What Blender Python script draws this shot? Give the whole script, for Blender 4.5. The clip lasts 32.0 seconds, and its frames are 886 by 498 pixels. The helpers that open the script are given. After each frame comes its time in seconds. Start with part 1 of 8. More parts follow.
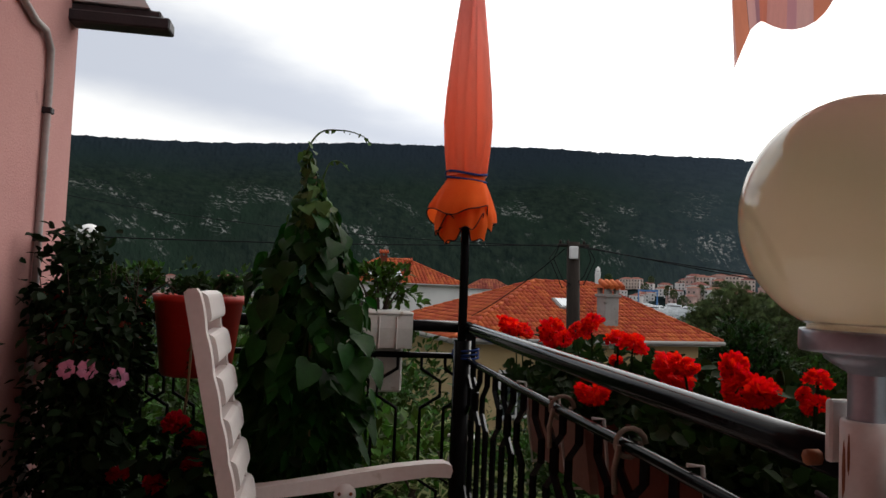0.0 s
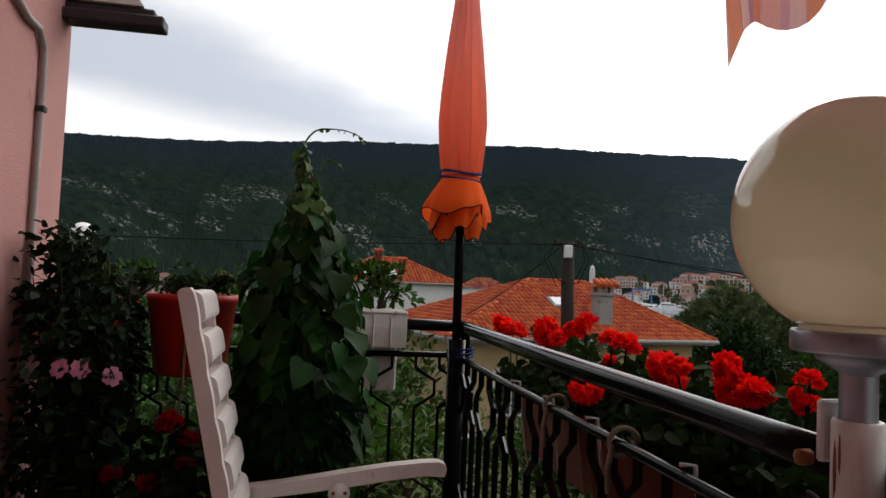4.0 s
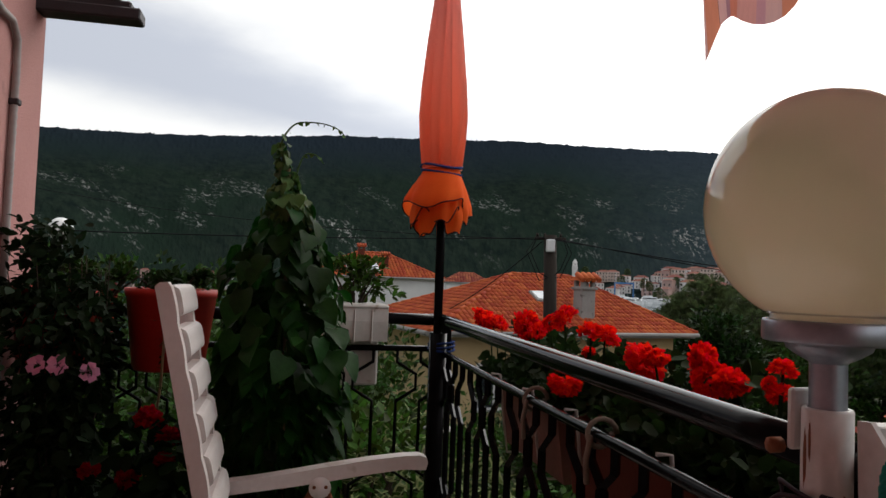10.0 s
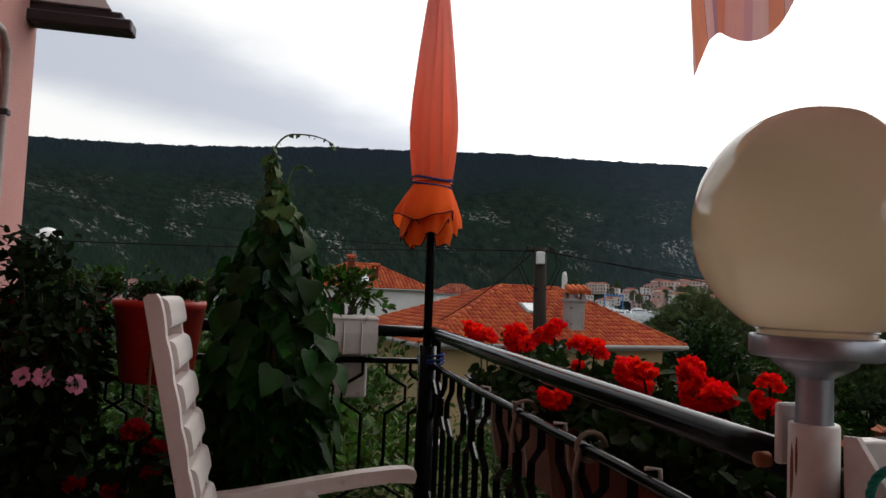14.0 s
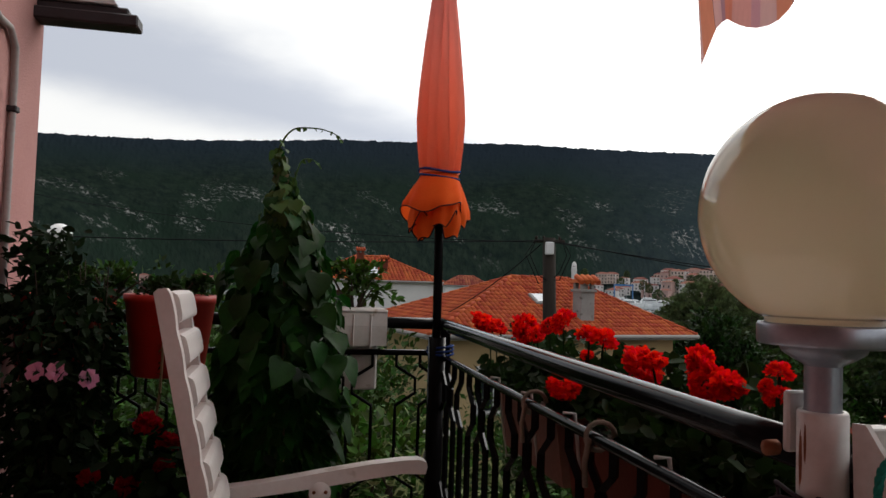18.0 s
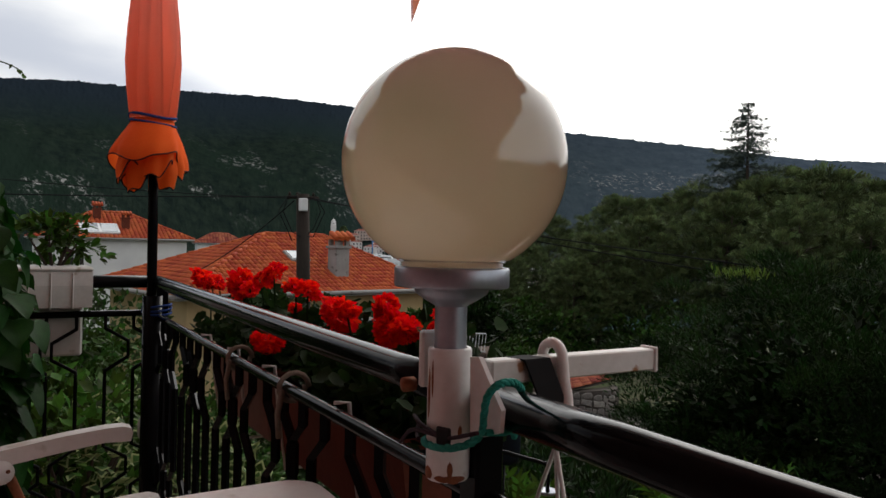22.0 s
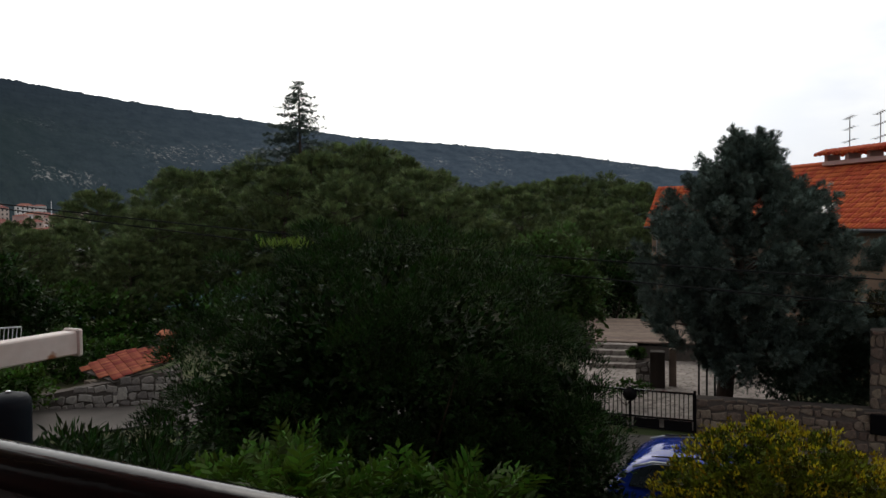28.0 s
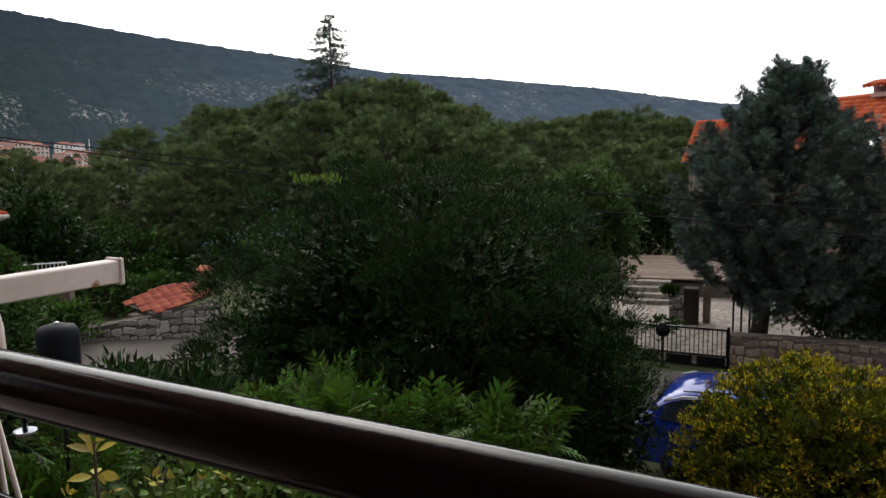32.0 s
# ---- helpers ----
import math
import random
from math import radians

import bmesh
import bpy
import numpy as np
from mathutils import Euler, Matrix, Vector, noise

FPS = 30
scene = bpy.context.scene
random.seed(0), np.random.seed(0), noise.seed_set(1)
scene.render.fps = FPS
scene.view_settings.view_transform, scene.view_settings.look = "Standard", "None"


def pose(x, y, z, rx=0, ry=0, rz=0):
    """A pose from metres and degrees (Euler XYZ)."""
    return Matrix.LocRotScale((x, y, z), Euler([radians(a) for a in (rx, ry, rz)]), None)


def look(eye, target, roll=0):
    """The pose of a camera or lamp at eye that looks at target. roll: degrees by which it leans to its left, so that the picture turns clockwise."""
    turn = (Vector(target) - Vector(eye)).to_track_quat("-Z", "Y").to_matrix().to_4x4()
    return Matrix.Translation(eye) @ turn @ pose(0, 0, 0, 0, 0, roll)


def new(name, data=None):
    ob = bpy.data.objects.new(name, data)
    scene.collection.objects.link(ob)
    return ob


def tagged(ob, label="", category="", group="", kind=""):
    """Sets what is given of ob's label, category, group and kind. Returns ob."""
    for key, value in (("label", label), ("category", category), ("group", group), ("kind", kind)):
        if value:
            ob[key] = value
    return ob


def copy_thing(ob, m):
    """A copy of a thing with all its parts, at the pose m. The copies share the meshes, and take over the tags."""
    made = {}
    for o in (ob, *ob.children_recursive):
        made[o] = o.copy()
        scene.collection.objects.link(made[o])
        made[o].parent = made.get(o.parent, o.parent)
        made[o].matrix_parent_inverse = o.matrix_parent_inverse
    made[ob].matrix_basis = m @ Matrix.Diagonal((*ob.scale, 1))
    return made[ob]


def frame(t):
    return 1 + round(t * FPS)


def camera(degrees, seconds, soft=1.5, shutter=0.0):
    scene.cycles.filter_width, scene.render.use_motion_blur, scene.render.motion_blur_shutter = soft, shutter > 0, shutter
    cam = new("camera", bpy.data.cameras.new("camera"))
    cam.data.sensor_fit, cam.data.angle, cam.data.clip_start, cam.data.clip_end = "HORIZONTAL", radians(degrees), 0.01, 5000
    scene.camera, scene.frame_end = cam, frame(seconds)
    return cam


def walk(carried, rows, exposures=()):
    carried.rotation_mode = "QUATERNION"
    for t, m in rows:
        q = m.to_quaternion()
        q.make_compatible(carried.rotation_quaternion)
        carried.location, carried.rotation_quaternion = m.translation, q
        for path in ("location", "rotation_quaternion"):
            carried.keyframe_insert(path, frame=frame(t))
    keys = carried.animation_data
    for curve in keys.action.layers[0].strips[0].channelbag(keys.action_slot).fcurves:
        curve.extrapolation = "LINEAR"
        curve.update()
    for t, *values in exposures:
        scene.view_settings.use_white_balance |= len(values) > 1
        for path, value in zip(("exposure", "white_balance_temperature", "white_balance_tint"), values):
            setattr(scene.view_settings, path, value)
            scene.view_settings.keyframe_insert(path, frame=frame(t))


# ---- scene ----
cam = camera(63.1, 32.0)
PATH = [
    (0, (0.113, -0.952, 1.318), (0.136, 1.045, 1.419), 2.4),
    (0.5, (0.113, -0.964, 1.318), (0.136, 1.033, 1.423), 2.6),
    (1, (0.115, -0.961, 1.319), (0.149, 1.036, 1.421), 2.6),
    (1.5, (0.113, -0.953, 1.319), (0.145, 1.044, 1.422), 2.5),
    (2, (0.115, -0.958, 1.319), (0.142, 1.04, 1.413), 2.4),
    (2.5, (0.117, -0.962, 1.32), (0.147, 1.036, 1.414), 2.4),
    (3, (0.114, -0.953, 1.318), (0.149, 1.044, 1.417), 2.7),
    (3.5, (0.114, -0.953, 1.319), (0.148, 1.045, 1.415), 2.5),
    (5.5, (0.118, -0.956, 1.321), (0.165, 1.041, 1.429), 2.5),
    (6, (0.12, -0.955, 1.321), (0.172, 1.041, 1.422), 2.5),
    (6.5, (0.119, -0.955, 1.319), (0.189, 1.042, 1.417), 2.6),
    (7, (0.121, -0.955, 1.317), (0.208, 1.041, 1.411), 2.5),
    (7.5, (0.121, -0.953, 1.317), (0.198, 1.043, 1.406), 2.5),
    (8, (0.121, -0.953, 1.317), (0.206, 1.043, 1.407), 2.6),
    (8.5, (0.12, -0.953, 1.319), (0.214, 1.042, 1.423), 2.8),
    (9, (0.119, -0.954, 1.318), (0.211, 1.042, 1.415), 2.7),
    (9.5, (0.123, -0.952, 1.318), (0.212, 1.044, 1.413), 2.5),
    (10, (0.123, -0.954, 1.317), (0.208, 1.043, 1.402), 2.2),
    (10.5, (0.123, -0.954, 1.318), (0.223, 1.042, 1.405), 2.4),
    (11, (0.123, -0.953, 1.32), (0.228, 1.041, 1.428), 2.6),
    (11.5, (0.123, -0.951, 1.321), (0.244, 1.042, 1.443), 2.4),
    (12, (0.124, -0.953, 1.32), (0.241, 1.04, 1.436), 2.4),
    (12.5, (0.124, -0.956, 1.318), (0.236, 1.038, 1.428), 2.4),
    (13, (0.125, -0.955, 1.318), (0.23, 1.04, 1.426), 2.3),
    (13.5, (0.124, -0.954, 1.32), (0.237, 1.039, 1.44), 2.5),
    (14, (0.123, -0.957, 1.32), (0.234, 1.036, 1.438), 2.4),
    (14.5, (0.124, -0.956, 1.319), (0.22, 1.039, 1.425), 2.1),
    (16.5, (0.124, -0.96, 1.32), (0.208, 1.036, 1.419), 1.9),
    (17, (0.127, -0.96, 1.319), (0.206, 1.036, 1.416), 1.8),
    (17.5, (0.128, -0.959, 1.319), (0.212, 1.037, 1.414), 1.8),
    (18, (0.126, -0.959, 1.32), (0.213, 1.037, 1.414), 1.8),
    (18.5, (0.128, -0.961, 1.32), (0.201, 1.036, 1.411), 1.6),
    (19, (0.129, -0.96, 1.318), (0.208, 1.036, 1.399), 1.5),
    (19.5, (0.141, -0.959, 1.319), (0.252, 1.037, 1.389), 0.8),
    (20, (0.159, -0.956, 1.316), (0.327, 1.036, 1.36), 0.5),
    (20.5, (0.188, -0.955, 1.314), (0.476, 1.024, 1.343), 0.0),
    (21, (0.212, -0.956, 1.314), (0.662, 0.992, 1.368), 0.7),
    (21.5, (0.232, -0.963, 1.311), (0.794, 0.956, 1.312), 0.7),
    (22, (0.26, -0.97, 1.312), (0.993, 0.891, 1.305), 1.3),
    (22.5, (0.285, -0.976, 1.314), (1.125, 0.839, 1.297), 1.2),
    (23, (0.313, -0.985, 1.313), (1.292, 0.758, 1.283), 1.0),
    (23.5, (0.34, -1.0, 1.313), (1.453, 0.661, 1.284), 1.0),
    (24, (0.362, -1.003, 1.307), (1.598, 0.568, 1.266), 0.8),
    (24.5, (0.383, -1.012, 1.308), (1.717, 0.477, 1.265), 0.4),
    (25, (0.392, -1.037, 1.312), (1.805, 0.377, 1.238), 0.0),
    (25.5, (0.407, -1.035, 1.3115), (1.878, 0.319, 1.245), -0.5),
    (26, (0.412, -1.044, 1.3115), (1.943, 0.241, 1.232), -0.5),
    (26.5, (0.422, -1.042, 1.3112), (2.004, 0.179, 1.238), -0.8),
    (28.5, (0.433, -1.046, 1.306), (2.077, 0.09, 1.218), -0.5),
    (29, (0.432, -1.046, 1.304), (2.064, 0.103, 1.165), -0.3),
    (29.5, (0.432, -1.045, 1.3025), (2.034, 0.138, 1.114), -0.6),
    (30, (0.433, -1.041, 1.3), (2.012, 0.166, 1.081), -0.6),
    (30.5, (0.435, -1.035, 1.299), (2.012, 0.172, 1.06), -0.6),
    (31, (0.435, -1.037, 1.298), (2.008, 0.17, 1.037), -0.5),
    (31.5, (0.436, -1.037, 1.298), (1.997, 0.185, 1.033), -0.9),
    (32, (0.436, -1.04, 1.298), (2.008, 0.171, 1.05), -1.0),
]
walk(cam, [(t, look(e, g, roll)) for t, e, g, roll in PATH], ((0.0, 0.0), (6.0, 0.0), (12.0, -0.10), (24.0, -0.14), (27.0, -0.22), (29.0, -0.22), (30.5, -0.02), (31.0, 0.14), (31.5, 0.34), (32.0, 0.54)))

# ---------------------------------------------------------------- light
SUN_AZ, SUN_EL = 44.0, 38.0
world = bpy.data.worlds.new("sky")
scene.world = world
world.use_nodes = True
wn, wl = world.node_tree.nodes, world.node_tree.links
wn.clear()
w_out = wn.new("ShaderNodeOutputWorld")
w_bg = wn.new("ShaderNodeBackground")
w_sky = wn.new("ShaderNodeTexSky")
w_sky.sky_type, w_sky.sun_disc = "NISHITA", False
w_sky.sun_elevation, w_sky.sun_rotation = radians(SUN_EL), radians(SUN_AZ)
w_sky.air_density, w_sky.dust_density = 1.0, 3.0
w_sk = wn.new("ShaderNodeVectorMath"); w_sk.operation = "SCALE"; w_sk.inputs["Scale"].default_value = 0.10
wl.new(w_sky.outputs[0], w_sk.inputs[0])
w_tc = wn.new("ShaderNodeTexCoord")
w_map = wn.new("ShaderNodeMapping"); w_map.inputs["Scale"].default_value = (1.0, 1.0, 2.6)
wl.new(w_tc.outputs["Generated"], w_map.inputs[0])
w_noise = wn.new("ShaderNodeTexNoise")
w_noise.inputs["Scale"].default_value, w_noise.inputs["Detail"].default_value, w_noise.inputs["Roughness"].default_value = 3.2, 6.0, 0.52
wl.new(w_map.outputs[0], w_noise.inputs["Vector"])


def w_math(op, a, b=None, c=None):
    q = wn.new("ShaderNodeMath"); q.operation = op
    for slot, value in zip(q.inputs, (a, b, c)):
        if value is None:
            continue
        if isinstance(value, (int, float)):
            slot.default_value = value
        else:
            wl.new(value, slot)
    return q.outputs[0]


def w_soft(value, lo, hi):
    q = wn.new("ShaderNodeMapRange"); q.interpolation_type = "SMOOTHSTEP"
    q.inputs["From Min"].default_value, q.inputs["From Max"].default_value = lo, hi
    wl.new(value, q.inputs["Value"])
    return q.outputs[0]


def w_mix(fac, a, b):
    q = wn.new("ShaderNodeMix"); q.data_type = "RGBA"
    for key, value in (("Factor", fac), ("A", a), ("B", b)):
        if isinstance(value, tuple):
            q.inputs[key].default_value = (*value, 1)
        elif isinstance(value, float):
            q.inputs[key].default_value = value
        else:
            wl.new(value, q.inputs[key])
    return q.outputs["Result"]


w_xyz = wn.new("ShaderNodeSeparateXYZ"); wl.new(w_tc.outputs["Generated"], w_xyz.inputs[0])
w_az = w_math("MULTIPLY", w_math("ARCTAN2", w_xyz.outputs["X"], w_xyz.outputs["Y"]), 57.2958)
w_el = w_math("MULTIPLY", w_math("ARCSINE", w_xyz.outputs["Z"]), 57.2958)
w_rag = w_math("MULTIPLY_ADD", w_noise.outputs["Fac"], 9.0, -4.5)
w_high = w_math("MULTIPLY_ADD", w_az, -0.36, 12.4)                     # upper edge of the grey bank, falling towards the bay
w_bank = w_math("MULTIPLY", w_soft(w_math("ADD", w_math("SUBTRACT", w_high, w_el), w_rag), -2.5, 3.5), w_soft(w_math("ADD", w_math("SUBTRACT", w_el, w_math("MULTIPLY_ADD", w_az, -0.10, 9.3)), w_math("MULTIPLY", w_rag, 0.5)), -1.2, 2.4))
w_thin = w_math("MULTIPLY", w_soft(w_az, 52.0, 84.0), w_soft(w_math("ADD", w_noise.outputs["Fac"], w_math("MULTIPLY", w_el, -0.004)), 0.40, 0.62))      # thin blue-grey veil on the street side
w_white = w_mix(w_math("MULTIPLY", w_thin, 0.8), (1.12, 1.12, 1.10), (0.86, 0.90, 0.98))
w_cloud = w_mix(w_math("MULTIPLY", w_bank, 0.95), w_white, (0.60, 0.64, 0.73))
w_all = w_mix(0.92, w_sk.outputs[0], w_cloud)
w_dir = wn.new("ShaderNodeVectorMath"); w_dir.operation = "DOT_PRODUCT"
w_dir.inputs[1].default_value = (math.sin(radians(SUN_AZ)) * math.cos(radians(SUN_EL)), math.cos(radians(SUN_AZ)) * math.cos(radians(SUN_EL)), math.sin(radians(SUN_EL)))
wl.new(w_tc.outputs["Generated"], w_dir.inputs[0])
# the cloud is brightest round the hidden sun
w_glow = w_math("MULTIPLY_ADD", w_math("POWER", w_math("MAXIMUM", w_dir.outputs["Value"], 0.0), 6.0), 1.7, 1.0)
w_lit = wn.new("ShaderNodeVectorMath"); w_lit.operation = "SCALE"
wl.new(w_all, w_lit.inputs[0]); wl.new(w_glow, w_lit.inputs["Scale"])
wl.new(w_lit.outputs[0], w_bg.inputs["Color"])
w_bg.inputs["Strength"].default_value = 1.0
wl.new(w_bg.outputs[0], w_out.inputs[0])
sun_data = bpy.data.lights.new("sun", "SUN")
sun_data.energy, sun_data.angle, sun_data.color = 0.5, radians(25), (1.0, 0.95, 0.88)
sun = new("sun", sun_data)
sun.matrix_world = look((60 * math.sin(radians(SUN_AZ)), 60 * math.cos(radians(SUN_AZ)), 60 * math.tan(radians(SUN_EL))), (0, 0, 0))

# ---------------------------------------------------------------- materials
def surface(name, col, col2=None, rough=0.6, metal=0.0, scale=8.0, fine=60.0, bump=0.0, spots=None, spot_at=0.62, per_piece=0.0, leaf=0.0, coat=0.0, stretch=(1, 1, 1), spec=None):
    """A procedural surface: two tones at two scales, optional stains, relief and difference from piece to piece."""
    m = bpy.data.materials.new(name)
    m.use_nodes = True
    n, l = m.node_tree.nodes, m.node_tree.links
    b = n["Principled BSDF"]
    tc, mp = n.new("ShaderNodeTexCoord"), n.new("ShaderNodeMapping")
    mp.inputs["Scale"].default_value = stretch
    l.new(tc.outputs["Object"], mp.inputs[0])
    big, small = n.new("ShaderNodeTexNoise"), n.new("ShaderNodeTexNoise")
    big.inputs["Scale"].default_value, big.inputs["Detail"].default_value = scale, 4
    small.inputs["Scale"].default_value, small.inputs["Detail"].default_value = fine, 3
    l.new(mp.outputs[0], big.inputs["Vector"]); l.new(mp.outputs[0], small.inputs["Vector"])
    mid = n.new("ShaderNodeMath"); mid.operation = "MULTIPLY_ADD"
    mid.inputs[1].default_value, mid.inputs[2].default_value = 0.45, 0.0
    l.new(small.outputs["Fac"], mid.inputs[0])
    tot = n.new("ShaderNodeMath"); tot.operation = "MULTIPLY_ADD"; tot.inputs[1].default_value = 0.75
    l.new(big.outputs["Fac"], tot.inputs[0]); l.new(mid.outputs[0], tot.inputs[2])
    rg = n.new("ShaderNodeMapRange"); rg.inputs["From Min"].default_value, rg.inputs["From Max"].default_value = 0.42, 0.78
    l.new(tot.outputs[0], rg.inputs["Value"])
    mx = n.new("ShaderNodeMix"); mx.data_type = "RGBA"
    mx.inputs["A"].default_value = (*col, 1)
    mx.inputs["B"].default_value = (*(col2 or [c * 0.75 for c in col]), 1)
    l.new(rg.outputs[0], mx.inputs["Factor"])
    out = mx.outputs["Result"]
    if spots:
        sn = n.new("ShaderNodeTexNoise"); sn.inputs["Scale"].default_value, sn.inputs["Detail"].default_value = scale * 2.3, 6
        l.new(mp.outputs[0], sn.inputs["Vector"])
        sr = n.new("ShaderNodeMapRange"); sr.inputs["From Min"].default_value, sr.inputs["From Max"].default_value = spot_at, spot_at + 0.06
        l.new(sn.outputs["Fac"], sr.inputs["Value"])
        m2 = n.new("ShaderNodeMix"); m2.data_type = "RGBA"
        l.new(sr.outputs[0], m2.inputs["Factor"]); l.new(out, m2.inputs["A"]); m2.inputs["B"].default_value = (*spots, 1)
        out = m2.outputs["Result"]
    if per_piece:
        gi, oi = n.new("ShaderNodeNewGeometry"), n.new("ShaderNodeObjectInfo")
        ad = n.new("ShaderNodeMath"); ad.operation = "ADD"
        l.new(gi.outputs["Random Per Island"], ad.inputs[0]); l.new(oi.outputs["Random"], ad.inputs[1])
        fr = n.new("ShaderNodeMath"); fr.operation = "FRACT"; l.new(ad.outputs[0], fr.inputs[0])
        pr = n.new("ShaderNodeMapRange"); pr.inputs["To Min"].default_value, pr.inputs["To Max"].default_value = 1 - per_piece, 1 + per_piece
        l.new(fr.outputs[0], pr.inputs["Value"])
        hs = n.new("ShaderNodeHueSaturation")
        l.new(pr.outputs[0], hs.inputs["Value"]); l.new(out, hs.inputs["Color"])
        hr = n.new("ShaderNodeMapRange"); hr.inputs["To Min"].default_value, hr.inputs["To Max"].default_value = 0.5 - 0.04 * per_piece, 0.5 + 0.05 * per_piece
        l.new(fr.outputs[0], hr.inputs["Value"]); l.new(hr.outputs[0], hs.inputs["Hue"])
        out = hs.outputs["Color"]
    l.new(out, b.inputs["Base Color"])
    b.inputs["Specular IOR Level"].default_value = (0.5 if rough < 0.3 else 0.3 if rough < 0.6 else 0.12) if spec is None else spec
    b.inputs["Roughness"].default_value, b.inputs["Metallic"].default_value, b.inputs["Coat Weight"].default_value = rough, metal, coat
    if bump:
        bp = n.new("ShaderNodeBump"); bp.inputs["Strength"].default_value, bp.inputs["Distance"].default_value = bump, 0.01
        l.new(tot.outputs[0], bp.inputs["Height"]); l.new(bp.outputs[0], b.inputs["Normal"])
    if leaf:
        tr, ms = n.new("ShaderNodeBsdfTranslucent"), n.new("ShaderNodeMixShader")
        l.new(out, tr.inputs[0]); ms.inputs[0].default_value = leaf
        l.new(b.outputs[0], ms.inputs[1]); l.new(tr.outputs[0], ms.inputs[2]); l.new(ms.outputs[0], n["Material Output"].inputs[0])
    return m


M_PINK = surface("pink_render", (0.50, 0.27, 0.25), (0.42, 0.21, 0.20), 0.9, scale=2.0, fine=140, bump=0.5, spots=(0.36, 0.19, 0.18), spot_at=0.66)
M_BLACK = surface("black_gloss_paint", (0.004, 0.004, 0.005), (0.007, 0.006, 0.006), 0.13, scale=6, fine=90, bump=0.06, spots=(0.012, 0.008, 0.007), spot_at=0.74, spec=0.10)
# the gloss of the paint rises towards grazing sight
k_n, k_l = M_BLACK.node_tree.nodes, M_BLACK.node_tree.links
k_lw = k_n.new("ShaderNodeLayerWeight"); k_lw.inputs["Blend"].default_value = 0.5
k_pw = k_n.new("ShaderNodeMath"); k_pw.operation = "POWER"; k_pw.inputs[1].default_value = 4.5
k_ma = k_n.new("ShaderNodeMath"); k_ma.operation = "MULTIPLY_ADD"; k_ma.inputs[1].default_value, k_ma.inputs[2].default_value = 1.0, 0.02
k_l.new(k_lw.outputs["Facing"], k_pw.inputs[0]); k_l.new(k_pw.outputs[0], k_ma.inputs[0])
k_l.new(k_ma.outputs[0], k_n["Principled BSDF"].inputs["Specular IOR Level"])
M_WHITEPAINT = surface("white_enamel_paint", (0.60, 0.585, 0.57), (0.49, 0.47, 0.45), 0.45, scale=9, fine=80, bump=0.08, spots=(0.26, 0.12, 0.055), spot_at=0.65)
M_GREYMETAL = surface("grey_lamp_metal", (0.34, 0.36, 0.41), (0.27, 0.29, 0.33), 0.34, 0.75, scale=9, fine=120)
M_GLOBE = surface("opal_cream_globe", (0.988, 0.876, 0.695), (0.978, 0.856, 0.665), 0.5, scale=2.5, fine=9, leaf=0.94, spec=0.0)
g_n, g_l = M_GLOBE.node_tree.nodes, M_GLOBE.node_tree.links
g_gloss, g_fres, g_mix = g_n.new("ShaderNodeBsdfGlossy"), g_n.new("ShaderNodeFresnel"), g_n.new("ShaderNodeMixShader")
g_gloss.inputs["Roughness"].default_value, g_fres.inputs["IOR"].default_value = 0.08, 2.0
g_body = g_n["Material Output"].inputs[0].links[0].from_socket
g_l.new(g_fres.outputs[0], g_mix.inputs[0]); g_l.new(g_body, g_mix.inputs[1]); g_l.new(g_gloss.outputs[0], g_mix.inputs[2])
g_l.new(g_mix.outputs[0], g_n["Material Output"].inputs[0])
M_WHITEGLOBE = surface("opal_white_globe", (0.75, 0.75, 0.74), None, 0.15, scale=3)
M_FLARE_FADED = surface("flare_faded_orange_canvas", (0.985, 0.38, 0.25), (0.95, 0.31, 0.19), 0.9, scale=3, fine=220, bump=0.2, leaf=0.80)
f_n, f_l = M_FLARE_FADED.node_tree.nodes, M_FLARE_FADED.node_tree.links            # flare's pale pink and fading put into the colour, stronger towards the top
f_tc, f_sep, f_rng, f_mx = f_n.new("ShaderNodeTexCoord"), f_n.new("ShaderNodeSeparateXYZ"), f_n.new("ShaderNodeMapRange"), f_n.new("ShaderNodeMix")
f_mx.data_type = "RGBA"
f_rng.inputs["From Min"].default_value, f_rng.inputs["From Max"].default_value = 1.65, 2.35
f_l.new(f_tc.outputs["Object"], f_sep.inputs[0]); f_l.new(f_sep.outputs["Z"], f_rng.inputs["Value"]); f_l.new(f_rng.outputs[0], f_mx.inputs["Factor"])
f_old = f_n["Principled BSDF"].inputs["Base Color"].links[0].from_socket
f_l.new(f_old, f_mx.inputs["A"]); f_mx.inputs["B"].default_value = (0.985, 0.50, 0.45, 1)
for f_in in (f_n["Principled BSDF"].inputs["Base Color"], f_n["Translucent BSDF"].inputs["Color"]):
    f_l.new(f_mx.outputs["Result"], f_in)
M_PALETERRA = surface("faded_terracotta_plastic", (0.22, 0.115, 0.090), (0.16, 0.085, 0.066), 0.7, scale=6, fine=70, bump=0.15)
M_TRIM = surface("dark_edging_tape", (0.03, 0.015, 0.02), None, 0.8)
M_BLUEROPE = surface("blue_cord", (0.02, 0.05, 0.20), (0.012, 0.03, 0.12), 0.8, fine=300, bump=0.5)
M_GREENROPE = surface("green_cord", (0.02, 0.22, 0.17), (0.015, 0.14, 0.11), 0.8, fine=300, bump=0.5)
M_TWINE = surface("worn_twine", (0.30, 0.25, 0.20), (0.17, 0.14, 0.11), 0.9, fine=300, bump=0.5)
M_WHITECORD = surface("white_cord", (0.5, 0.48, 0.45), None, 0.8, fine=200)
